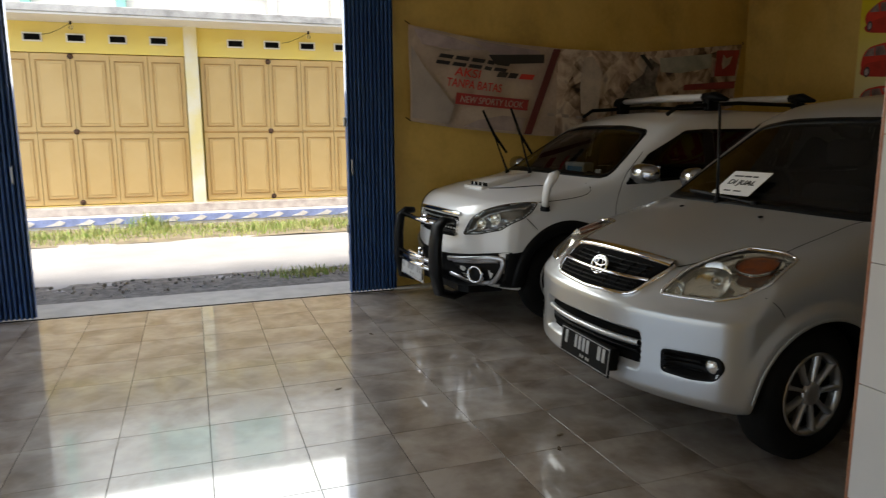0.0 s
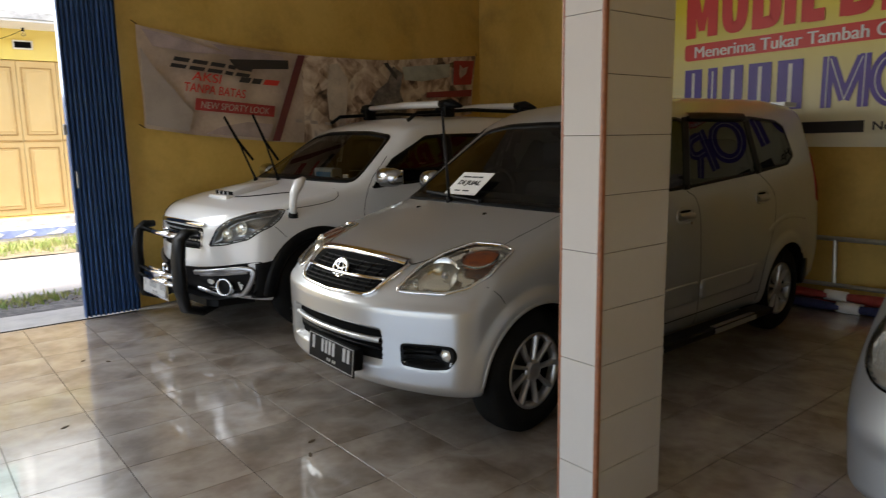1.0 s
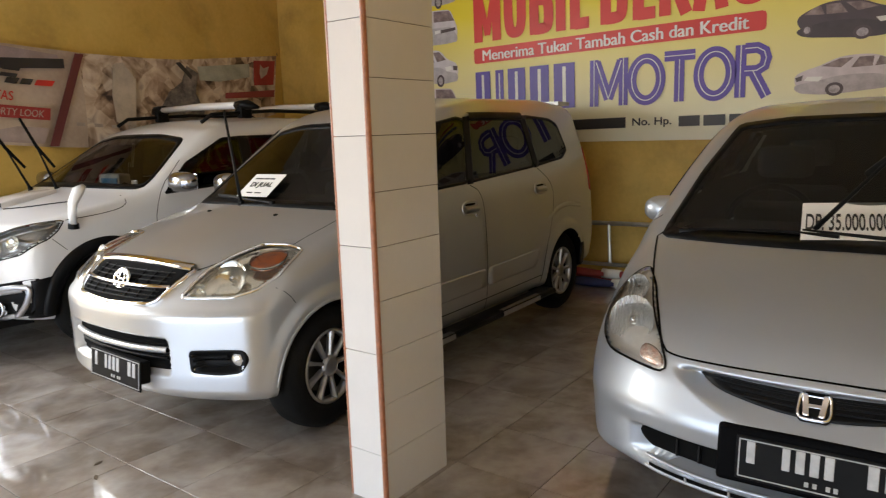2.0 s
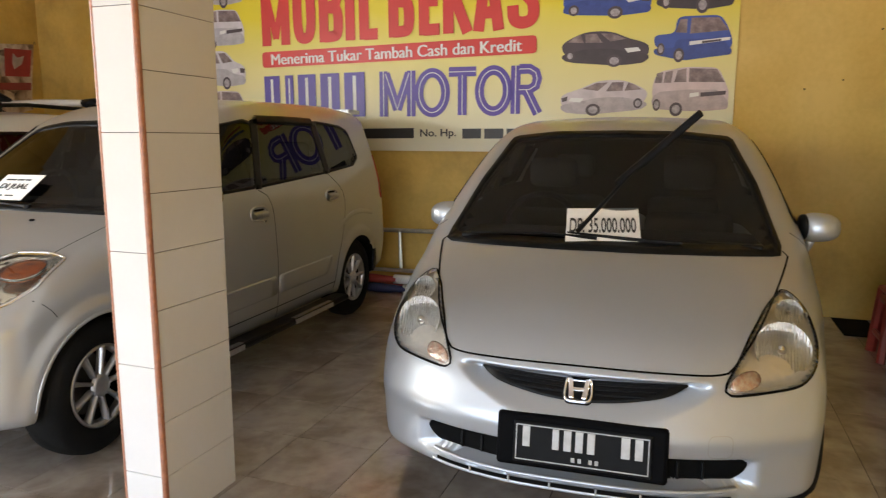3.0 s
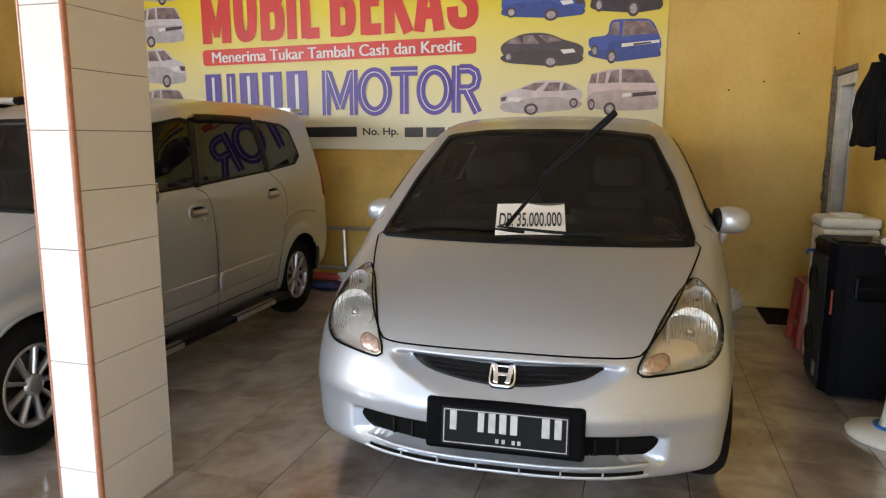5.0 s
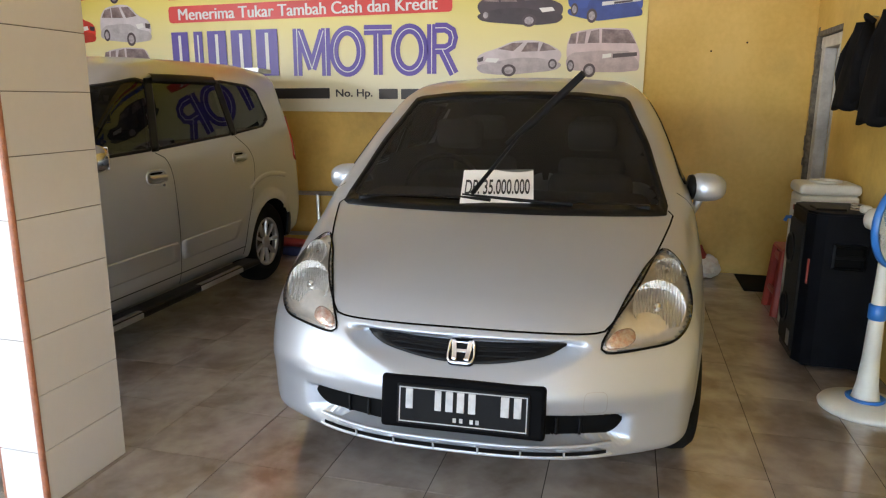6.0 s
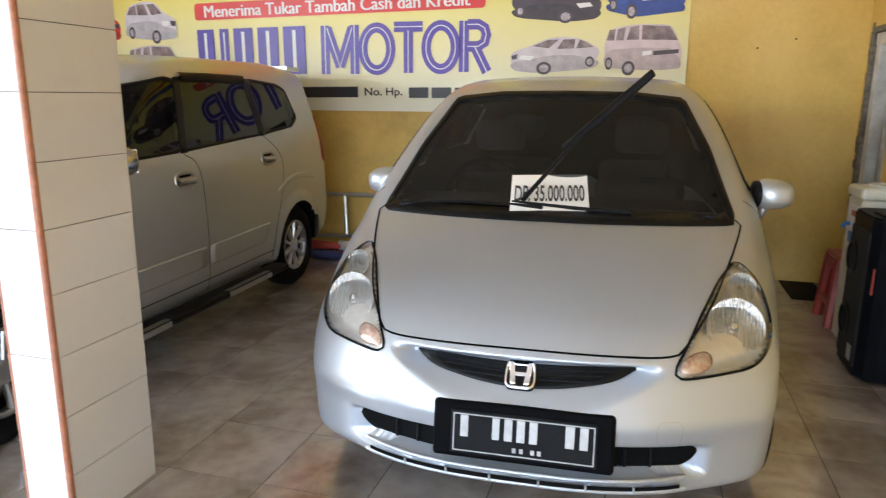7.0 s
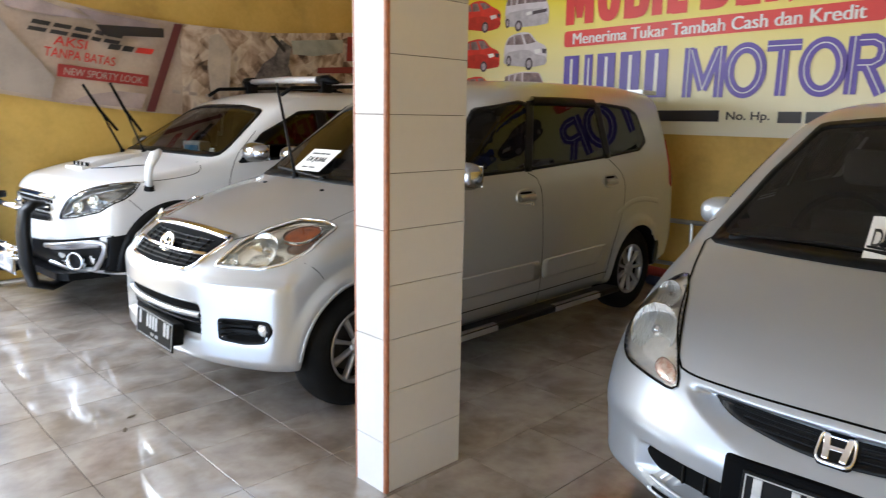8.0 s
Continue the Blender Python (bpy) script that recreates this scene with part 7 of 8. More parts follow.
# the trader's own name is kept as plain upright bars, the trade word after it is lettered
for k, (u, w) in enumerate(((1.43, 0.17), (1.66, 0.09), (1.80, 0.19), (2.04, 0.20), (2.29, 0.21))):
    nb = part("name_bar", box(0, 0, 0, w, 0.40, 0.002), M_PURPLE, ban, m=on(u, 0.295 + k * 0.003, 0.006, 0.6))
    part("inline", box(w * 0.42, 0.03, 0.002, w * 0.58, 0.37, 0.003), M_PRINTW, nb)
def stroke(path, width, z, closed=False):
    """A flat pen stroke along 2D points."""
    p = np.array(path, float)
    t = np.roll(p, -1, 0) - np.roll(p, 1, 0) if closed else np.gradient(p, axis=0)
    t /= np.linalg.norm(t, axis=1, keepdims=True)
    nn = np.stack([-t[:, 1], t[:, 0]], 1) * width / 2
    bm = bmesh.new()
    A, B = [bm.verts.new((*q, z)) for q in p + nn], [bm.verts.new((*q, z)) for q in p - nn]
    for i in range(len(p) if closed else len(p) - 1):
        j = (i + 1) % len(p)
        bm.faces.new((B[i], B[j], A[j], A[i]))
    return bm


LH = 0.40
oval = [(0.15 + 0.125 * math.cos(a), LH / 2 + 0.172 * math.sin(a)) for a in np.linspace(0, 2 * math.pi, 40, endpoint=False)]
LETTERS = (("M", 2.655, [[(0.03, 0), (0.03, LH)], [(0.05, LH - 0.02), (0.165, 0.06)], [(0.28, LH - 0.02), (0.165, 0.06)], [(0.30, 0), (0.30, LH)]]),
           ("O", 3.005, [oval]), ("T", 3.31, [[(0.0, LH - 0.03), (0.25, LH - 0.03)], [(0.125, 0), (0.125, LH - 0.06)]]),
           ("O", 3.565, [oval]), ("R", 3.88, [[(0.03, 0), (0.03, LH)], [(0.06, LH - 0.03), (0.15, LH - 0.03), (0.20, LH - 0.06), (0.215, LH - 0.11), (0.20, LH - 0.17), (0.15, LH - 0.20), (0.06, LH - 0.20)], [(0.12, LH - 0.2), (0.225, 0.0)]]))
for ch, u, paths in LETTERS:
    lead = None
    for k, pth in enumerate(paths):
        ob = part("letter", stroke(pth, 0.082, 0.0003 * k, closed=ch == "O"), M_PURPLE, lead or ban, "" if lead else "purple letter with pale inline", m=None if lead else on(u, 0.305 + (u - 2.5) * 0.012, 0.006, 0.0))
        lead = lead or ob
        part("inline", stroke(pth, 0.008, 0.003, closed=ch == "O"), M_PRINTW, lead)
# the heavy red heading, letter by letter
HW, HH = 0.098, 0.56
ring_o = [(0.12 + 0.072 * math.copysign(abs(math.cos(a)) ** 0.6, math.cos(a)), HH / 2 + 0.233 * math.copysign(abs(math.sin(a)) ** 0.7, math.sin(a))) for a in np.linspace(0, 2 * math.pi, 48, endpoint=False)]
lobes = [chaikin([(0.05, HH - 0.045), (0.13, HH - 0.045), (0.19, HH - 0.06), (0.19, HH - 0.235), (0.13, HH - 0.25), (0.05, HH - 0.25)], 3, False),
         chaikin([(0.05, 0.30), (0.14, 0.30), (0.20, 0.28), (0.20, 0.06), (0.14, 0.045), (0.05, 0.045)], 3, False)]
HEAD = (("M", 0.0, [[(0.05, 0), (0.05, HH)], [(0.05, HH), (0.155, 0.06)], [(0.26, HH), (0.155, 0.06)], [(0.26, 0), (0.26, HH)]]), ("O", 0.345, [ring_o]),
        ("B", 0.62, [[(0.05, 0), (0.05, HH)]] + lobes), ("I", 0.89, [[(0.05, 0), (0.05, HH)]]), ("L", 1.03, [[(0.05, 0), (0.05, HH)], [(0.05, 0.042), (0.185, 0.042)]]),
        ("B", 1.32, [[(0.05, 0), (0.05, HH)]] + lobes), ("E", 1.61, [[(0.05, 0), (0.05, HH)], [(0.05, 0.044), (0.195, 0.044)], [(0.05, HH - 0.044), (0.195, HH - 0.044)], [(0.05, 0.285), (0.18, 0.285)]]),
        ("K", 1.835, [[(0.05, 0), (0.05, HH)], [(0.08, 0.24), (0.20, HH)], [(0.10, 0.32), (0.225, 0.0)]]), ("A", 2.11, [[(0.045, 0), (0.125, HH)], [(0.225, 0), (0.145, HH)], [(0.07, 0.15), (0.20, 0.15)]]),
        ("S", 2.41, [chaikin([(0.22, 0.37), (0.215, 0.49), (0.135, 0.52), (0.05, 0.49), (0.048, 0.36), (0.12, 0.30), (0.18, 0.25), (0.225, 0.19), (0.22, 0.07), (0.13, 0.04), (0.05, 0.07), (0.045, 0.19)], 3, False)]))
for ch, u, paths in HEAD:
    lead = None
    for k, pth in enumerate(paths):
        ob = part("stroke" if lead else "heading_letter", stroke(pth, 0.062 if ch == "M" and k in (1, 2) else HW, 0.0004 * k, closed=ch == "O"), M_PRINTRED, lead or ban, "" if lead else "heavy red printed letter", m=None if lead else on(1.42 + u, 0.975 + u * 0.018, 0.007, 0.8))
        lead = lead or ob
# the place and the telephone number are bars
part("address_bar", box(0, 0, 0, 0.42, 0.09, 0.002), M_PRINTK, ban, m=on(1.95, 0.105, 0.006, 0.6))
part("address_bar", box(0, 0, 0, 0.56, 0.09, 0.002), M_PRINTK, ban, m=on(2.42, 0.108, 0.006, 0.6))
tagged(part("contact_writing", text_bm("No. Hp.", 0.34, 0.085, bold=0.015), M_PRINTK, ban, m=on(3.04, 0.108, 0.006, 0.6)), kind="stuff")
for u, w in ((3.44, 0.17), (3.64, 0.17), (3.84, 0.17), (4.04, 0.17)):
    part("number_bar", box(0, 0, 0, w, 0.085, 0.002), M_PRINTK, ban, m=on(u, 0.112, 0.006, 0.6))


CARS = {
    "sedan": dict(body=[(0, .55), (.02, .70), (.13, .85), (.27, .98), (.45, 1.0), (.6, .95), (.75, .78), (.92, .66), (.99, .55), (.99, .35), (.93, .15), (.75, .06), (.6, .05), (.15, .25), (.05, .35)],
                  panes=[[(.07, .72), (.15, .86), (.22, .92), (.26, .69)], [(.28, .69), (.27, .93), (.40, .93), (.47, .68)], [(.45, .93), (.58, .92), (.74, .76), (.56, .70)]],
                  lamp=[(.72, .5), (.87, .52), (.9, .42), (.76, .38)], grille=[(.91, .56), (.985, .5), (.97, .40), (.92, .43)], wheels=((.105, .34, .05, .14), (.61, .17, .085, .17))),
    "van": dict(body=[(0, .45), (.02, .75), (.1, .92), (.45, 1.0), (.85, .97), (.95, .65), (1, .45), (.99, .15), (.75, .08), (.45, .08), (.05, .18)],
                panes=[[(.03, .67), (.06, .88), (.14, .9), (.13, .67)], [(.15, .67), (.17, .9), (.27, .93), (.25, .67)], [(.29, .68), (.33, .93), (.44, .97), (.45, .68)], [(.48, .68), (.48, .97), (.83, .94), (.94, .66)]],
                lamp=[(.5, .44), (.62, .46), (.62, .38), (.5, .35)], grille=[(.64, .45), (.96, .48), (.96, .40), (.64, .36)], wheels=((.07, .2, .05, .13), (.33, .1, .085, .15))),
    "pickup": dict(body=[(0, .62), (.27, .64), (.28, .90), (.33, .99), (.82, .98), (.9, .85), (.97, .6), (1, .45), (.99, .28), (.42, .10), (.35, .12), (.04, .35), (0, .45)],
                   panes=[[(.27, .66), (.33, .93), (.42, .93), (.42, .64)], [(.46, .62), (.47, .95), (.82, .93), (.95, .66)]],
                   lamp=[(.46, .46), (.97, .52), (.97, .46), (.46, .38)], grille=[(.62, .455), (.86, .485), (.86, .45), (.62, .41)], wheels=((.09, .32, .05, .13), (.33, .18, .07, .15))),
    "mpv": dict(body=[(0, .35), (.02, .7), (.12, .92), (.4, 1.0), (.6, .97), (.76, .7), (.95, .6), (1, .4), (.97, .15), (.7, .05), (.55, .06), (.1, .2)],
                panes=[[(.05, .68), (.12, .86), (.23, .91), (.24, .67)], [(.26, .67), (.25, .92), (.40, .93), (.47, .66)], [(.44, .93), (.58, .93), (.73, .7), (.53, .66)]],
                lamp=[(.70, .5), (.84, .52), (.86, .42), (.74, .38)], grille=[(.88, .52), (.985, .5), (.97, .38), (.89, .40)], wheels=((.13, .24, .06, .15), (.60, .13, .085, .17)))}
M_PRINTGLASS = mat("print_glass_tone", (0.15, 0.10, 0.10), 0.42, var=0.5, scale=14, color2=(0.34, 0.26, 0.25))
M_PRINTTYRE = mat("print_tyre_tone", (0.07, 0.05, 0.055), 0.42)
M_PRINTRIM = mat("print_rim_tone", (0.50, 0.44, 0.46), 0.42, var=0.5, scale=40)


def car_print(u, v, w, h, tone, kind, flip=False):
    """A small printed car seen half from the front: body, shade, panes, lamps and wheels as flat shapes."""
    c_ = CARS[kind]
    mb = mat("print_" + kind, tone, 0.42, var=0.2, scale=9)
    f = (lambda p: [((1 - a) * w, b * h) for a, b in p][::-1]) if flip else (lambda p: [(a * w, b * h) for a, b in p])
    p = part("car_print", prism([tuple(q) for q in rounded(f(c_["body"]), 2)], 0, 0.0015), mb, ban, m=on(u, v, 0.005))
    low = [(a, b * 0.5 + 0.02) for a, b in c_["body"]]
    part("print_shade", prism([tuple(q) for q in rounded(f(low), 1)], 0.0015, 0.0019), mat("print_shade_tone", tuple(q * 0.78 for q in tone), 0.42, var=0.3, scale=12), p)
    for pane in c_["panes"]:
        part("print_pane", prism(f(pane), 0.0019, 0.0025), M_PRINTGLASS, p)
    part("print_lamp", prism(f(c_["lamp"]), 0.0019, 0.0026), M_PRINTW, p)
    part("print_grille", prism(f(c_["grille"]), 0.0019, 0.0029), M_PRINTTYRE, p)
    for cx, cy, rx, ry in c_["wheels"]:
        c = (1 - cx if flip else cx) * w
        ring = [(math.cos(a), math.sin(a)) for a in np.linspace(0, 2 * math.pi, 18, endpoint=False)]
        wh = part("print_wheel", prism([(c + rx * w * a, cy * h + ry * h * b) for a, b in ring], 0.0026, 0.0032), M_PRINTTYRE, p)
        part("print_rim", prism([(c + rx * w * a * 0.62, cy * h + ry * h * b * 0.62) for a, b in ring], 0.0032, 0.0037), M_PRINTRIM, wh)


RED_, WHT, BLK, BLU, SLV = (0.72, 0.05, 0.03), (0.68, 0.64, 0.66), (0.07, 0.05, 0.06), (0.05, 0.10, 0.42), (0.66, 0.58, 0.60)
for row, (a, b) in enumerate((((SLV, "sedan"), ((0.70, 0.57, 0.57), "van")), ((BLK, "sedan"), (BLU, "pickup")), ((BLU, "mpv"), (BLK, "mpv")), ((RED_, "sedan"), (WHT, "van")))):
    v = 0.30 + row * 0.385
    car_print(4.29, v, 0.70, 0.285, *a, flip=(row == 0))
    car_print(5.02, v + 0.01, 0.57, 0.36, *b)
for row, (a, b) in enumerate((((RED_, "mpv"), (SLV, "van")), ((RED_, "mpv"), (WHT, "mpv")), ((RED_, "sedan"), (WHT, "van")), ((RED_, "mpv"), (WHT, "mpv")))):
    v = 0.21 + row * 0.385
    car_print(0.05, v, 0.56, 0.33, *a)
    car_print(0.66, v, 0.56, 0.36, *b)

# ---------------------------------------------------------------- the sagging cloth banner beside the gate
SB = Matrix.Translation((1.72, 5.83, 0)) @ Matrix(((1.03 * math.cos(SLANT), 0, math.sin(SLANT), 0), (1.03 * math.sin(SLANT), 0, -math.cos(SLANT), 0), (0, 1, 0, 0), (0, 0, 0, 1)))
cb_ = tagged(new("cloth_banner"), "faded motorcycle advertising banner sagging on the wall", "banner")
cb_.matrix_world = SB
top_l = soft_line([(0.19, 2.28), (0.9, 2.19), (1.75, 2.155), (2.74, 2.17), (4.24, 2.33)], 0.4)
bot_l = soft_line([(0.19, 1.47), (0.6, 1.41), (1.34, 1.34), (1.95, 1.315), (3.0, 1.38), (4.16, 1.62)], 0.4)


def cloth(u0, u1, nx=70, ny=22):
    bm = bmesh.new()
    grid_ = []
    for i in range(nx + 1):
        col = []
        for j in range(ny + 1):
            v = j / ny
            u = u0 + (u1 - u0) * i / nx
            t, b_ = float(top_l(u)), float(bot_l(u))
            if u1 > 4:
                u += -0.08 * (1 - v) * ramp(u, 3.6, 4.24)
            z = 0.012 + 0.010 * math.sin(u * 7 + v * 3) * (1 - 0.5 * v) + 0.006 * math.sin(u * 17 - v * 6) + 0.02 * (1 - v) * noise.noise((u * 1.5, v * 2, 4))
            col.append(bm.verts.new((u, b_ + (t - b_) * v, z)))
        grid_.append(col)
    for i in range(nx):
        for j in range(ny):
            bm.faces.new((grid_[i][j], grid_[i + 1][j], grid_[i + 1][j + 1], grid_[i][j + 1]))
    return bm


def patchy(name, stops, scale, rough=0.6):
    m = bpy.data.materials.new(name)
    m.use_nodes = True
    nt = m.node_tree
    b = nt.nodes["Principled BSDF"]
    b.inputs["Roughness"].default_value = rough
    tc = nt.nodes.new("ShaderNodeTexCoord")
    vo = nt.nodes.new("ShaderNodeTexVoronoi")
    vo.inputs["Scale"].default_value = scale
    n = nt.nodes.new("ShaderNodeTexNoise")
    n.inputs["Scale"].default_value, n.inputs["Detail"].default_value, n.inputs["Distortion"].default_value = scale * 0.55, 7, 1.2
    av = nt.nodes.new("ShaderNodeMix")
    av.data_type = "FLOAT"
    av.inputs[0].default_value = 0.8
    sp = nt.nodes.new("ShaderNodeSeparateColor")
    r = nt.nodes.new("ShaderNodeValToRGB")
    els = r.color_ramp.elements
    els[0].position, els[0].color = stops[0][0], (*stops[0][1], 1)
    els[1].position, els[1].color = stops[-1][0], (*stops[-1][1], 1)
    for p_, c in stops[1:-1]:
        els.new(p_).color = (*c, 1)
    nt.links.new(tc.outputs["Object"], vo.inputs["Vector"])
    nt.links.new(tc.outputs["Object"], n.inputs["Vector"])
    nt.links.new(vo.outputs["Color"], sp.inputs[0])
    nt.links.new(sp.outputs[0], av.inputs[2])
    nt.links.new(n.outputs["Fac"], av.inputs[3])
    nt.links.new(av.outputs[0], r.inputs["Fac"])
    nt.links.new(r.outputs["Color"], b.inputs["Base Color"])
    return m


M_CLOTHL = mat("faded_white_cloth", (0.62, 0.51, 0.40), 0.7, var=0.35, scale=2.2, color2=(0.43, 0.33, 0.26), bump=0.3, bump_scale=30)
M_CLOTHR = patchy("faded_photo_print", [(0.30, (0.06, 0.035, 0.025)), (0.40, (0.30, 0.20, 0.13)), (0.50, (0.56, 0.43, 0.32)), (0.60, (0.74, 0.64, 0.52)), (0.72, (0.46, 0.37, 0.31))], 7.5)
part("cloth", cloth(0.19, 1.72), M_CLOTHL, cb_, "off-white plain part of the banner", smooth=True)
part("cloth", cloth(1.72, 4.24), M_CLOTHR, cb_, "faded photo print of a motorcycle workshop", smooth=True)


def flat(name, pts, material, z=0.045, label=""):
    return part(name, prism(pts, z, z + 0.002), material, cb_, label)


M_KERBW = mat("faded_cream_print", (0.52, 0.44, 0.38), 0.65, var=0.3, scale=9)
flat("divider", [(1.66, 2.145), (1.74, 2.145), (1.42, 1.345), (1.34, 1.35)], mat("dark_maroon_print", (0.14, 0.03, 0.03), 0.6))
flat("print_shape", [(0.19 + 0.03, 2.25), (0.55, 2.20), (0.95, 2.10), (0.62, 2.09), (0.30, 2.12)], mat("pale_pink_print", (0.52, 0.42, 0.40), 0.65, var=0.3, scale=6), 0.040)
flat("print_shape", [(0.80, 2.18), (1.50, 2.12), (1.52, 2.06), (1.30, 2.0), (1.05, 2.03), (0.9, 2.12)], mat("pink_grey_print", (0.42, 0.33, 0.32), 0.65, var=0.3, scale=6), 0.041)
flat("print_shape", [(0.95, 2.06), (1.55, 2.09), (1.55, 2.01), (1.20, 1.99), (1.02, 1.98)], M_PRINTK, 0.046)
flat("print_shape", [(0.20, 1.50), (0.55, 1.44), (0.60, 1.60), (0.45, 1.78), (0.30, 1.95), (0.20, 2.10)], mat("grey_fold_print", (0.44, 0.38, 0.33), 0.65, var=0.2, scale=5), 0.040)
flat("print_shape", [(0.70, 1.42), (1.30, 1.37), (1.36, 1.50), (1.10, 1.52), (0.85, 1.48)], mat("pale_pink_print_b", (0.50, 0.40, 0.37), 0.65, var=0.3, scale=6), 0.040)
# the model name is drawn as slanted dark bars
for k, (u, w, h) in enumerate(((0.42, 0.13, 0.085), (0.58, 0.13, 0.085), (0.74, 0.13, 0.085), (0.90, 0.07, 0.085), (1.0, 0.13, 0.085))):
    v = 1.965 - 0.075 * (u - 0.42)
    for lo, hi in ((0.0, 0.36), (0.62, 1.0)):
        flat("name_bar", [(u + 0.05 * lo, v + h * lo), (u + w + 0.05 * lo, v - 0.01 + h * lo), (u + w + 0.05 * hi, v + h * hi - 0.01), (u + 0.05 * hi, v + h * hi)], M_PRINTK, 0.048)
for u, w, mt in ((1.03, 0.10, M_PRINTK), (1.15, 0.09, M_PRINTK), (1.27, 0.15, M_PRINTRED)):
    v = 1.868 - 0.05 * (u - 1.03)
    flat("number_bar", [(u, v), (u + w, v - 0.004), (u + w + 0.03, v + 0.042), (u + 0.03, v + 0.046)], mt, 0.048)
part("slogan", text_bm("AKSI", 0.27, 0.075, shear=0.15, bold=0.006), M_PRINTRED, cb_, "faded red slogan letters", m=Matrix.Translation((0.60, 1.868, 0.048)) @ Matrix.Rotation(radians(-5), 4, "Z"))
part("slogan", text_bm("TANPA BATAS", 0.56, 0.075, shear=0.15, bold=0.006), M_PRINTRED, cb_, "faded red slogan letters", m=Matrix.Translation((0.53, 1.775, 0.048)) @ Matrix.Rotation(radians(-5), 4, "Z"))
M_FADERED = mat("faded_red_print", (0.42, 0.045, 0.04), 0.6, var=0.3, scale=7)
sl = part("red_strip", prism([(0, 0), (0.76, 0), (0.77, 0.10), (0.01, 0.10)], 0, 0.002), M_FADERED, cb_, m=Matrix.Translation((0.61, 1.60 + 0.02, 0.046)) @ Matrix.Rotation(radians(-4), 4, "Z"))
part("strip_writing", text_bm("NEW SPORTY LOOK", 0.66, 0.058, shear=0.2), M_KERBW, sl, m=Matrix.Translation((0.05, 0.02, 0.004)))
# printed part: plain motorcycle-like shapes, chequered kerb, red badge and strip
flat("print_shape", [(2.0, 1.55), (2.2, 1.50), (2.25, 1.95), (2.12, 2.1), (2.02, 2.08), (1.98, 1.8)], mat("cream_print", (0.64, 0.55, 0.45), 0.65, var=0.3, scale=8), 0.044)
flat("print_shape", [(2.55, 1.50), (2.9, 1.45), (3.05, 1.65), (2.95, 1.85), (3.0, 2.05), (2.86, 2.12), (2.78, 1.95), (2.62, 1.85), (2.5, 1.68)], mat("charcoal_print", (0.08, 0.07, 0.07), 0.6, var=0.6, scale=12, color2=(0.3, 0.27, 0.25)), 0.044)
flat("print_shape", [(2.72, 2.14), (2.78, 2.15), (2.92, 2.02), (2.90, 1.98)], M_PRINTK, 0.048)
flat("print_shape", [(3.0, 2.12), (3.75, 2.20), (3.74, 2.05), (3.3, 1.98), (3.02, 1.98)], mat("pale_teal_print", (0.50, 0.52, 0.45), 0.65, var=0.35, scale=7), 0.044)
for k in range(5):
    flat("kerb_block", [(1.60 + k * 0.17, 1.52 - k * 0.012), (1.68 + k * 0.17, 1.515 - k * 0.012), (1.68 + k * 0.17, 1.545 - k * 0.012), (1.60 + k * 0.17, 1.55 - k * 0.012)], M_KERBW, 0.046)
flat("red_badge", [(3.80, 1.96), (4.12, 1.98), (4.17, 2.26), (3.82, 2.24)], M_FADERED, 0.047, "plain red square badge")
flat("badge_mark", [(3.92, 2.04), (4.02, 2.10), (4.06, 2.19), (3.97, 2.16), (3.92, 2.20), (3.90, 2.10)], M_KERBW, 0.050)
flat("red_strip", [(3.35, 1.80), (4.12, 1.84), (4.13, 1.92), (3.36, 1.86)], mat("maroon_print", (0.30, 0.05, 0.05), 0.6), 0.047)
for u, v in ((0.19, 2.28), (4.24, 2.33), (0.19, 1.47)):
    part("tie", tube([(u, v, 0.03), (u + (0.03 if u > 2 else -0.03), v + 0.03, 0.0)], 0.004, n=6), M_BLACK, cb_)


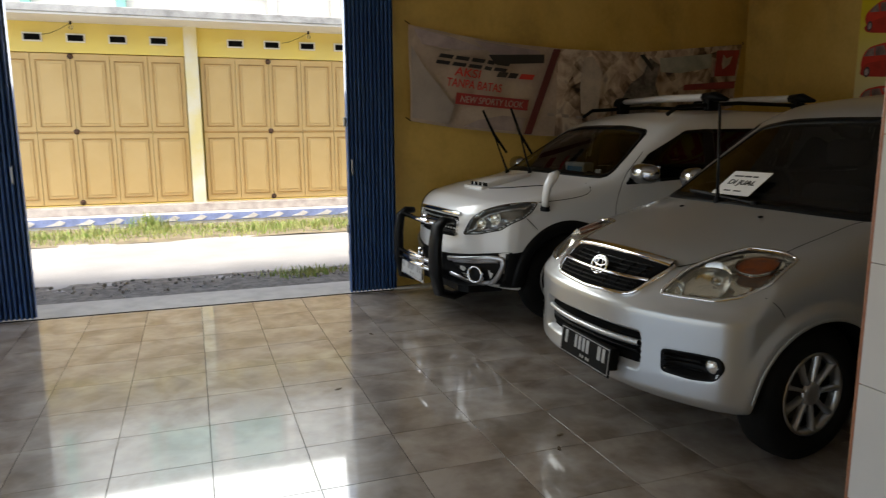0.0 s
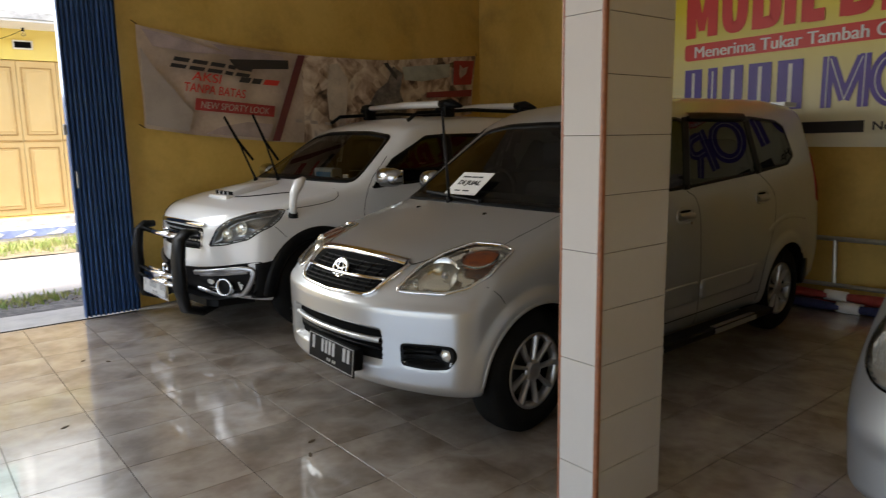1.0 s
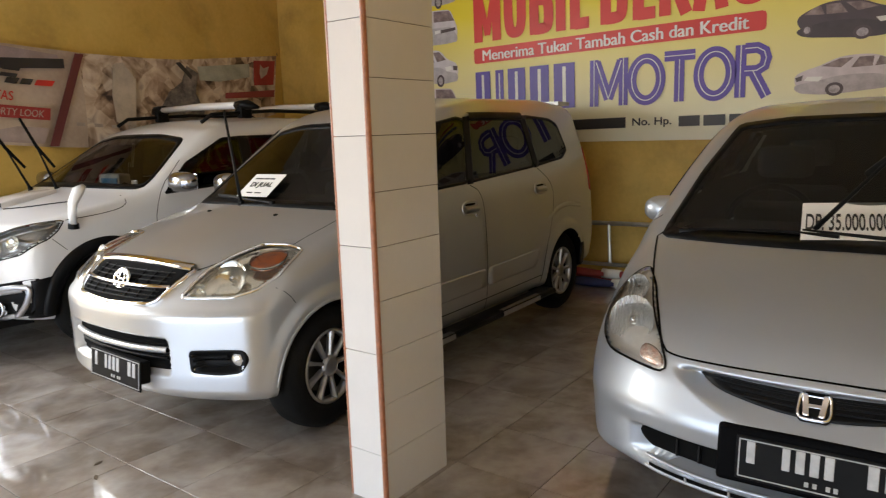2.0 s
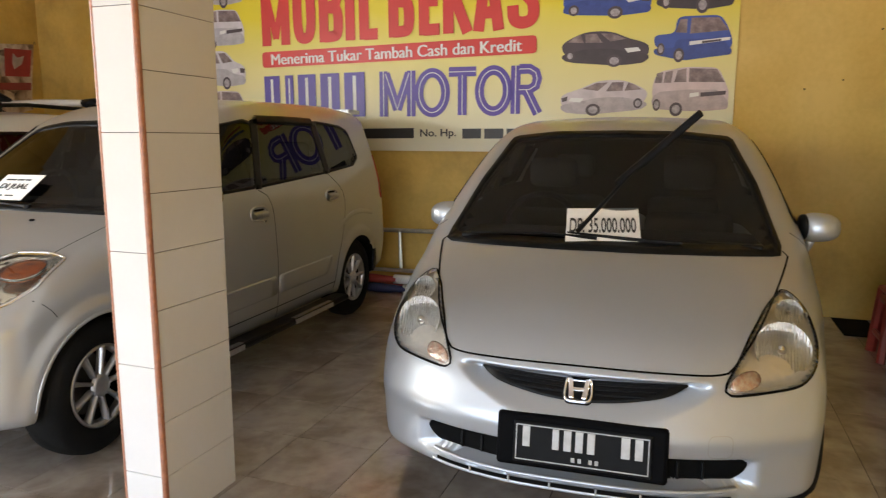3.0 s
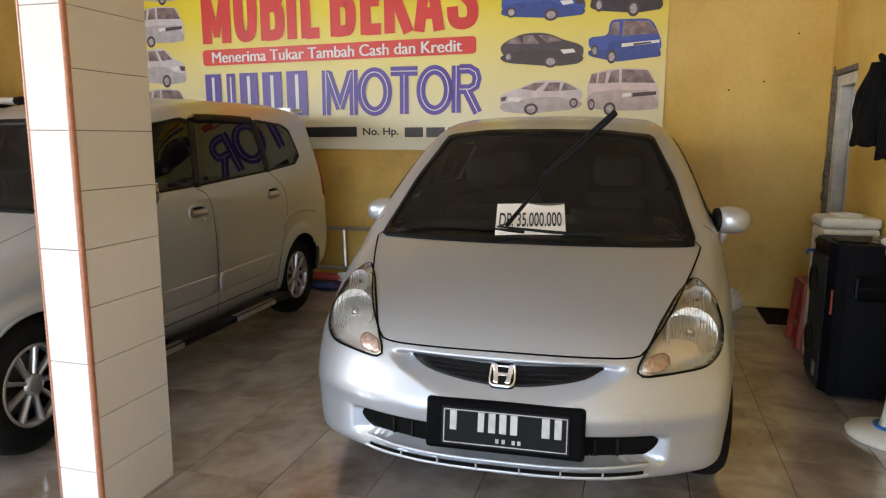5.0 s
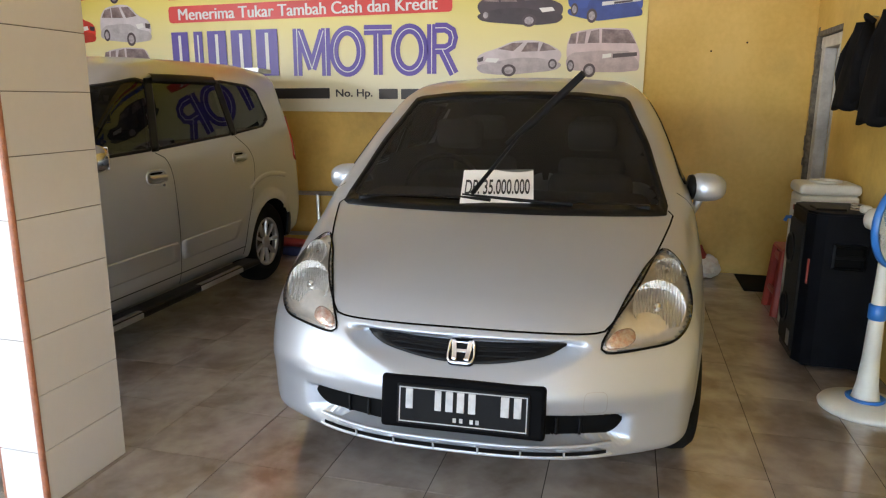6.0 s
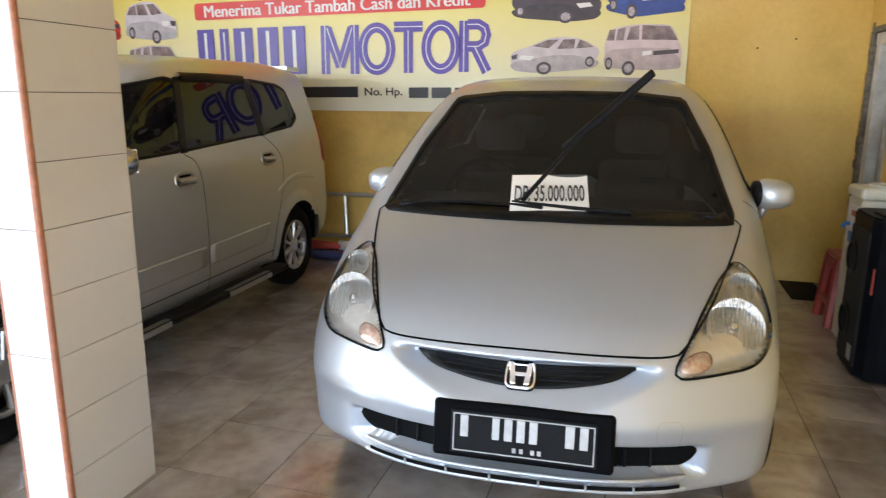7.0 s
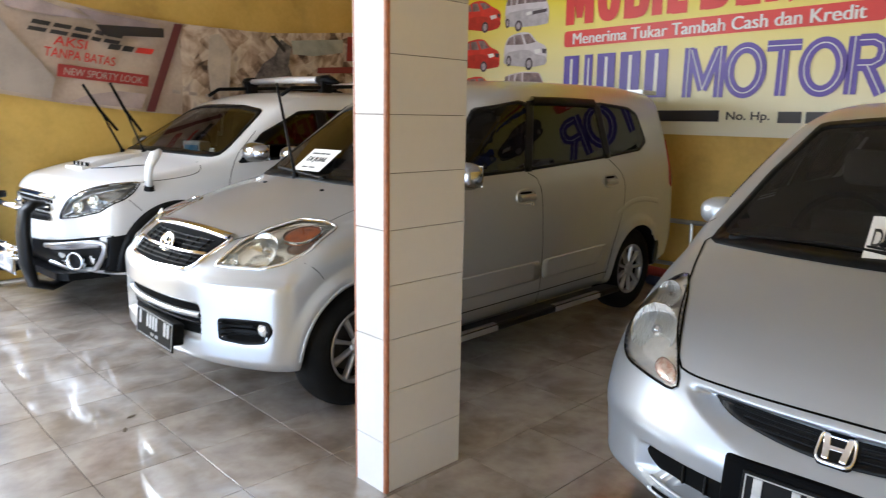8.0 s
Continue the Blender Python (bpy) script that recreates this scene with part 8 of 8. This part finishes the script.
# ---------------------------------------------------------------- floor tiles, one by one
def marble():
    m = bpy.data.materials.new("marbled_floor_tile")
    m.use_nodes = True
    nt = m.node_tree
    b = nt.nodes["Principled BSDF"]
    tc, oi = nt.nodes.new("ShaderNodeTexCoord"), nt.nodes.new("ShaderNodeObjectInfo")
    sc = nt.nodes.new("ShaderNodeVectorMath")
    sc.operation = "SCALE"
    sc.inputs[0].default_value = (31.0, 17.0, 9.0)
    nt.links.new(oi.outputs["Random"], sc.inputs["Scale"])
    ad = nt.nodes.new("ShaderNodeVectorMath")
    nt.links.new(tc.outputs["Object"], ad.inputs[0])
    nt.links.new(sc.outputs[0], ad.inputs[1])
    n1 = nt.nodes.new("ShaderNodeTexNoise")
    n1.inputs["Scale"].default_value, n1.inputs["Detail"].default_value, n1.inputs["Distortion"].default_value = 4.2, 7, 0.2
    n2 = nt.nodes.new("ShaderNodeTexNoise")
    n2.inputs["Scale"].default_value, n2.inputs["Detail"].default_value = 22.0, 4
    for n in (n1, n2):
        nt.links.new(ad.outputs[0], n.inputs["Vector"])
    r = nt.nodes.new("ShaderNodeValToRGB")
    els = r.color_ramp.elements
    els[0].position, els[0].color = 0.36, (0.175, 0.132, 0.096, 1)
    els[1].position, els[1].color = 0.66, (0.395, 0.338, 0.282, 1)
    e = els.new(0.5)
    e.color = (0.268, 0.215, 0.168, 1)
    mx = nt.nodes.new("ShaderNodeMath")
    mx.operation = "MULTIPLY_ADD"
    mx.inputs[1].default_value = 0.22
    nt.links.new(n2.outputs["Fac"], mx.inputs[0])
    sb = nt.nodes.new("ShaderNodeMath")
    sb.operation = "SUBTRACT"
    sb.inputs[1].default_value = 0.11
    nt.links.new(n1.outputs["Fac"], sb.inputs[0])
    nt.links.new(sb.outputs[0], mx.inputs[2])
    nt.links.new(mx.outputs[0], r.inputs["Fac"])
    # dried mop smears and dust over the polish
    geo = nt.nodes.new("ShaderNodeNewGeometry")
    n5 = nt.nodes.new("ShaderNodeTexNoise")
    n5.inputs["Scale"].default_value, n5.inputs["Detail"].default_value, n5.inputs["Distortion"].default_value = 3.2, 7, 1.4
    nt.links.new(geo.outputs["Position"], n5.inputs["Vector"])
    du = nt.nodes.new("ShaderNodeMapRange")
    du.inputs["From Min"].default_value, du.inputs["From Max"].default_value, du.inputs["To Max"].default_value = 0.43, 0.74, 0.5
    nt.links.new(n5.outputs["Fac"], du.inputs["Value"])
    dm = nt.nodes.new("ShaderNodeMix")
    dm.data_type = "RGBA"
    dm.inputs["B"].default_value = (0.56, 0.52, 0.48, 1)
    nt.links.new(du.outputs["Result"], dm.inputs["Factor"])
    nt.links.new(r.outputs["Color"], dm.inputs["A"])
    nt.links.new(dm.outputs["Result"], b.inputs["Base Color"])
    # worn polish: gloss differs by smears
    n3 = nt.nodes.new("ShaderNodeTexNoise")
    n3.inputs["Scale"].default_value, n3.inputs["Detail"].default_value = 2.0, 2
    nt.links.new(geo.outputs["Position"], n3.inputs["Vector"])
    rr = nt.nodes.new("ShaderNodeMapRange")
    rr.inputs["From Min"].default_value, rr.inputs["From Max"].default_value = 0.35, 0.7
    rr.inputs["To Min"].default_value, rr.inputs["To Max"].default_value = 0.31, 0.33
    nt.links.new(n3.outputs["Fac"], rr.inputs["Value"])
    nt.links.new(rr.outputs["Result"], b.inputs["Roughness"])
    rc = nt.nodes.new("ShaderNodeMapRange")
    rc.inputs["From Min"].default_value, rc.inputs["From Max"].default_value = 0.35, 0.7
    rc.inputs["To Min"].default_value, rc.inputs["To Max"].default_value = 0.05, 0.07
    n4 = nt.nodes.new("ShaderNodeTexNoise")
    n4.inputs["Scale"].default_value, n4.inputs["Detail"].default_value = 3.5, 5
    nt.links.new(geo.outputs["Position"], n4.inputs["Vector"])
    nt.links.new(n4.outputs["Fac"], rc.inputs["Value"])
    nt.links.new(rc.outputs["Result"], b.inputs["Coat Roughness"])
    b.inputs["Specular IOR Level"].default_value = 0.85
    b.inputs["Coat Weight"].default_value, b.inputs["Coat IOR"].default_value = 1.0, 1.6
    return m


M_MARBLE = marble()
PITCH, TX0, TY0 = 0.395, 0.90, -1.44


def tile_bm(w, d):
    bm = bmesh.new()
    g, c = 0.0016, 0.0003
    rows = [[bm.verts.new((x, y, z)) for x, y in ((g + i, g + i), (w - g - i, g + i), (w - g - i, d - g - i), (g + i, d - g - i))] for i, z in ((0, -0.0025), (0, -c), (c, 0.0))]
    for A, B in zip(rows[:-1], rows[1:]):
        for k in range(4):
            bm.faces.new((A[k], A[(k + 1) % 4], B[(k + 1) % 4], B[k]))
    bm.faces.new(rows[-1])
    return bm


shared, rest_v, rest_f = {}, [], []
ix0, ix1 = math.floor((LEFT - TX0) / PITCH), math.ceil((BACK - TX0) / PITCH)
iy0, iy1 = math.floor((RIGHT - TY0) / PITCH), math.ceil((GATE - TY0) / PITCH)
for i in range(ix0, ix1):
    for j in range(iy0, iy1):
        x0, x1 = max(TX0 + i * PITCH, LEFT), min(TX0 + (i + 1) * PITCH, BACK)
        y0, y1 = max(TY0 + j * PITCH, RIGHT), min(TY0 + (j + 1) * PITCH, GATE - 0.012)
        w, d = round(x1 - x0, 3), round(y1 - y0, 3)
        if w < 0.02 or d < 0.02:
            continue
        if -1.2 < x0 < 4.7 and -1.7 < y0:
            if (w, d) not in shared:
                me = bpy.data.meshes.new("tile")
                bm = tile_bm(w, d)
                bm.normal_update()
                bm.to_mesh(me)
                bm.free()
                me.materials.append(M_MARBLE)
                shared[(w, d)] = me
            t = new("tile", shared[(w, d)])
            t.parent, t.location = floor, (x0, y0, 0)
        else:
            b = len(rest_v)
            rest_v += [(x0 + 0.002, y0 + 0.002, -0.0002), (x1 - 0.002, y0 + 0.002, -0.0002), (x1 - 0.002, y1 - 0.002, -0.0002), (x0 + 0.002, y1 - 0.002, -0.0002)]
            rest_v += [(x0 + 0.002, y0 + 0.002, -0.006), (x1 - 0.002, y0 + 0.002, -0.006), (x1 - 0.002, y1 - 0.002, -0.006), (x0 + 0.002, y1 - 0.002, -0.006)]
            rest_f += [(b, b + 1, b + 2, b + 3)] + [(b + 4 + k, b + 4 + (k + 1) % 4, b + (k + 1) % 4, b + k) for k in range(4)]
me = bpy.data.meshes.new("outer_tiles")
me.from_pydata(rest_v, [], rest_f)
me.materials.append(M_MARBLE)
rest = new("outer_tiles", me)
rest.parent = floor
tagged(rest, kind="stuff")
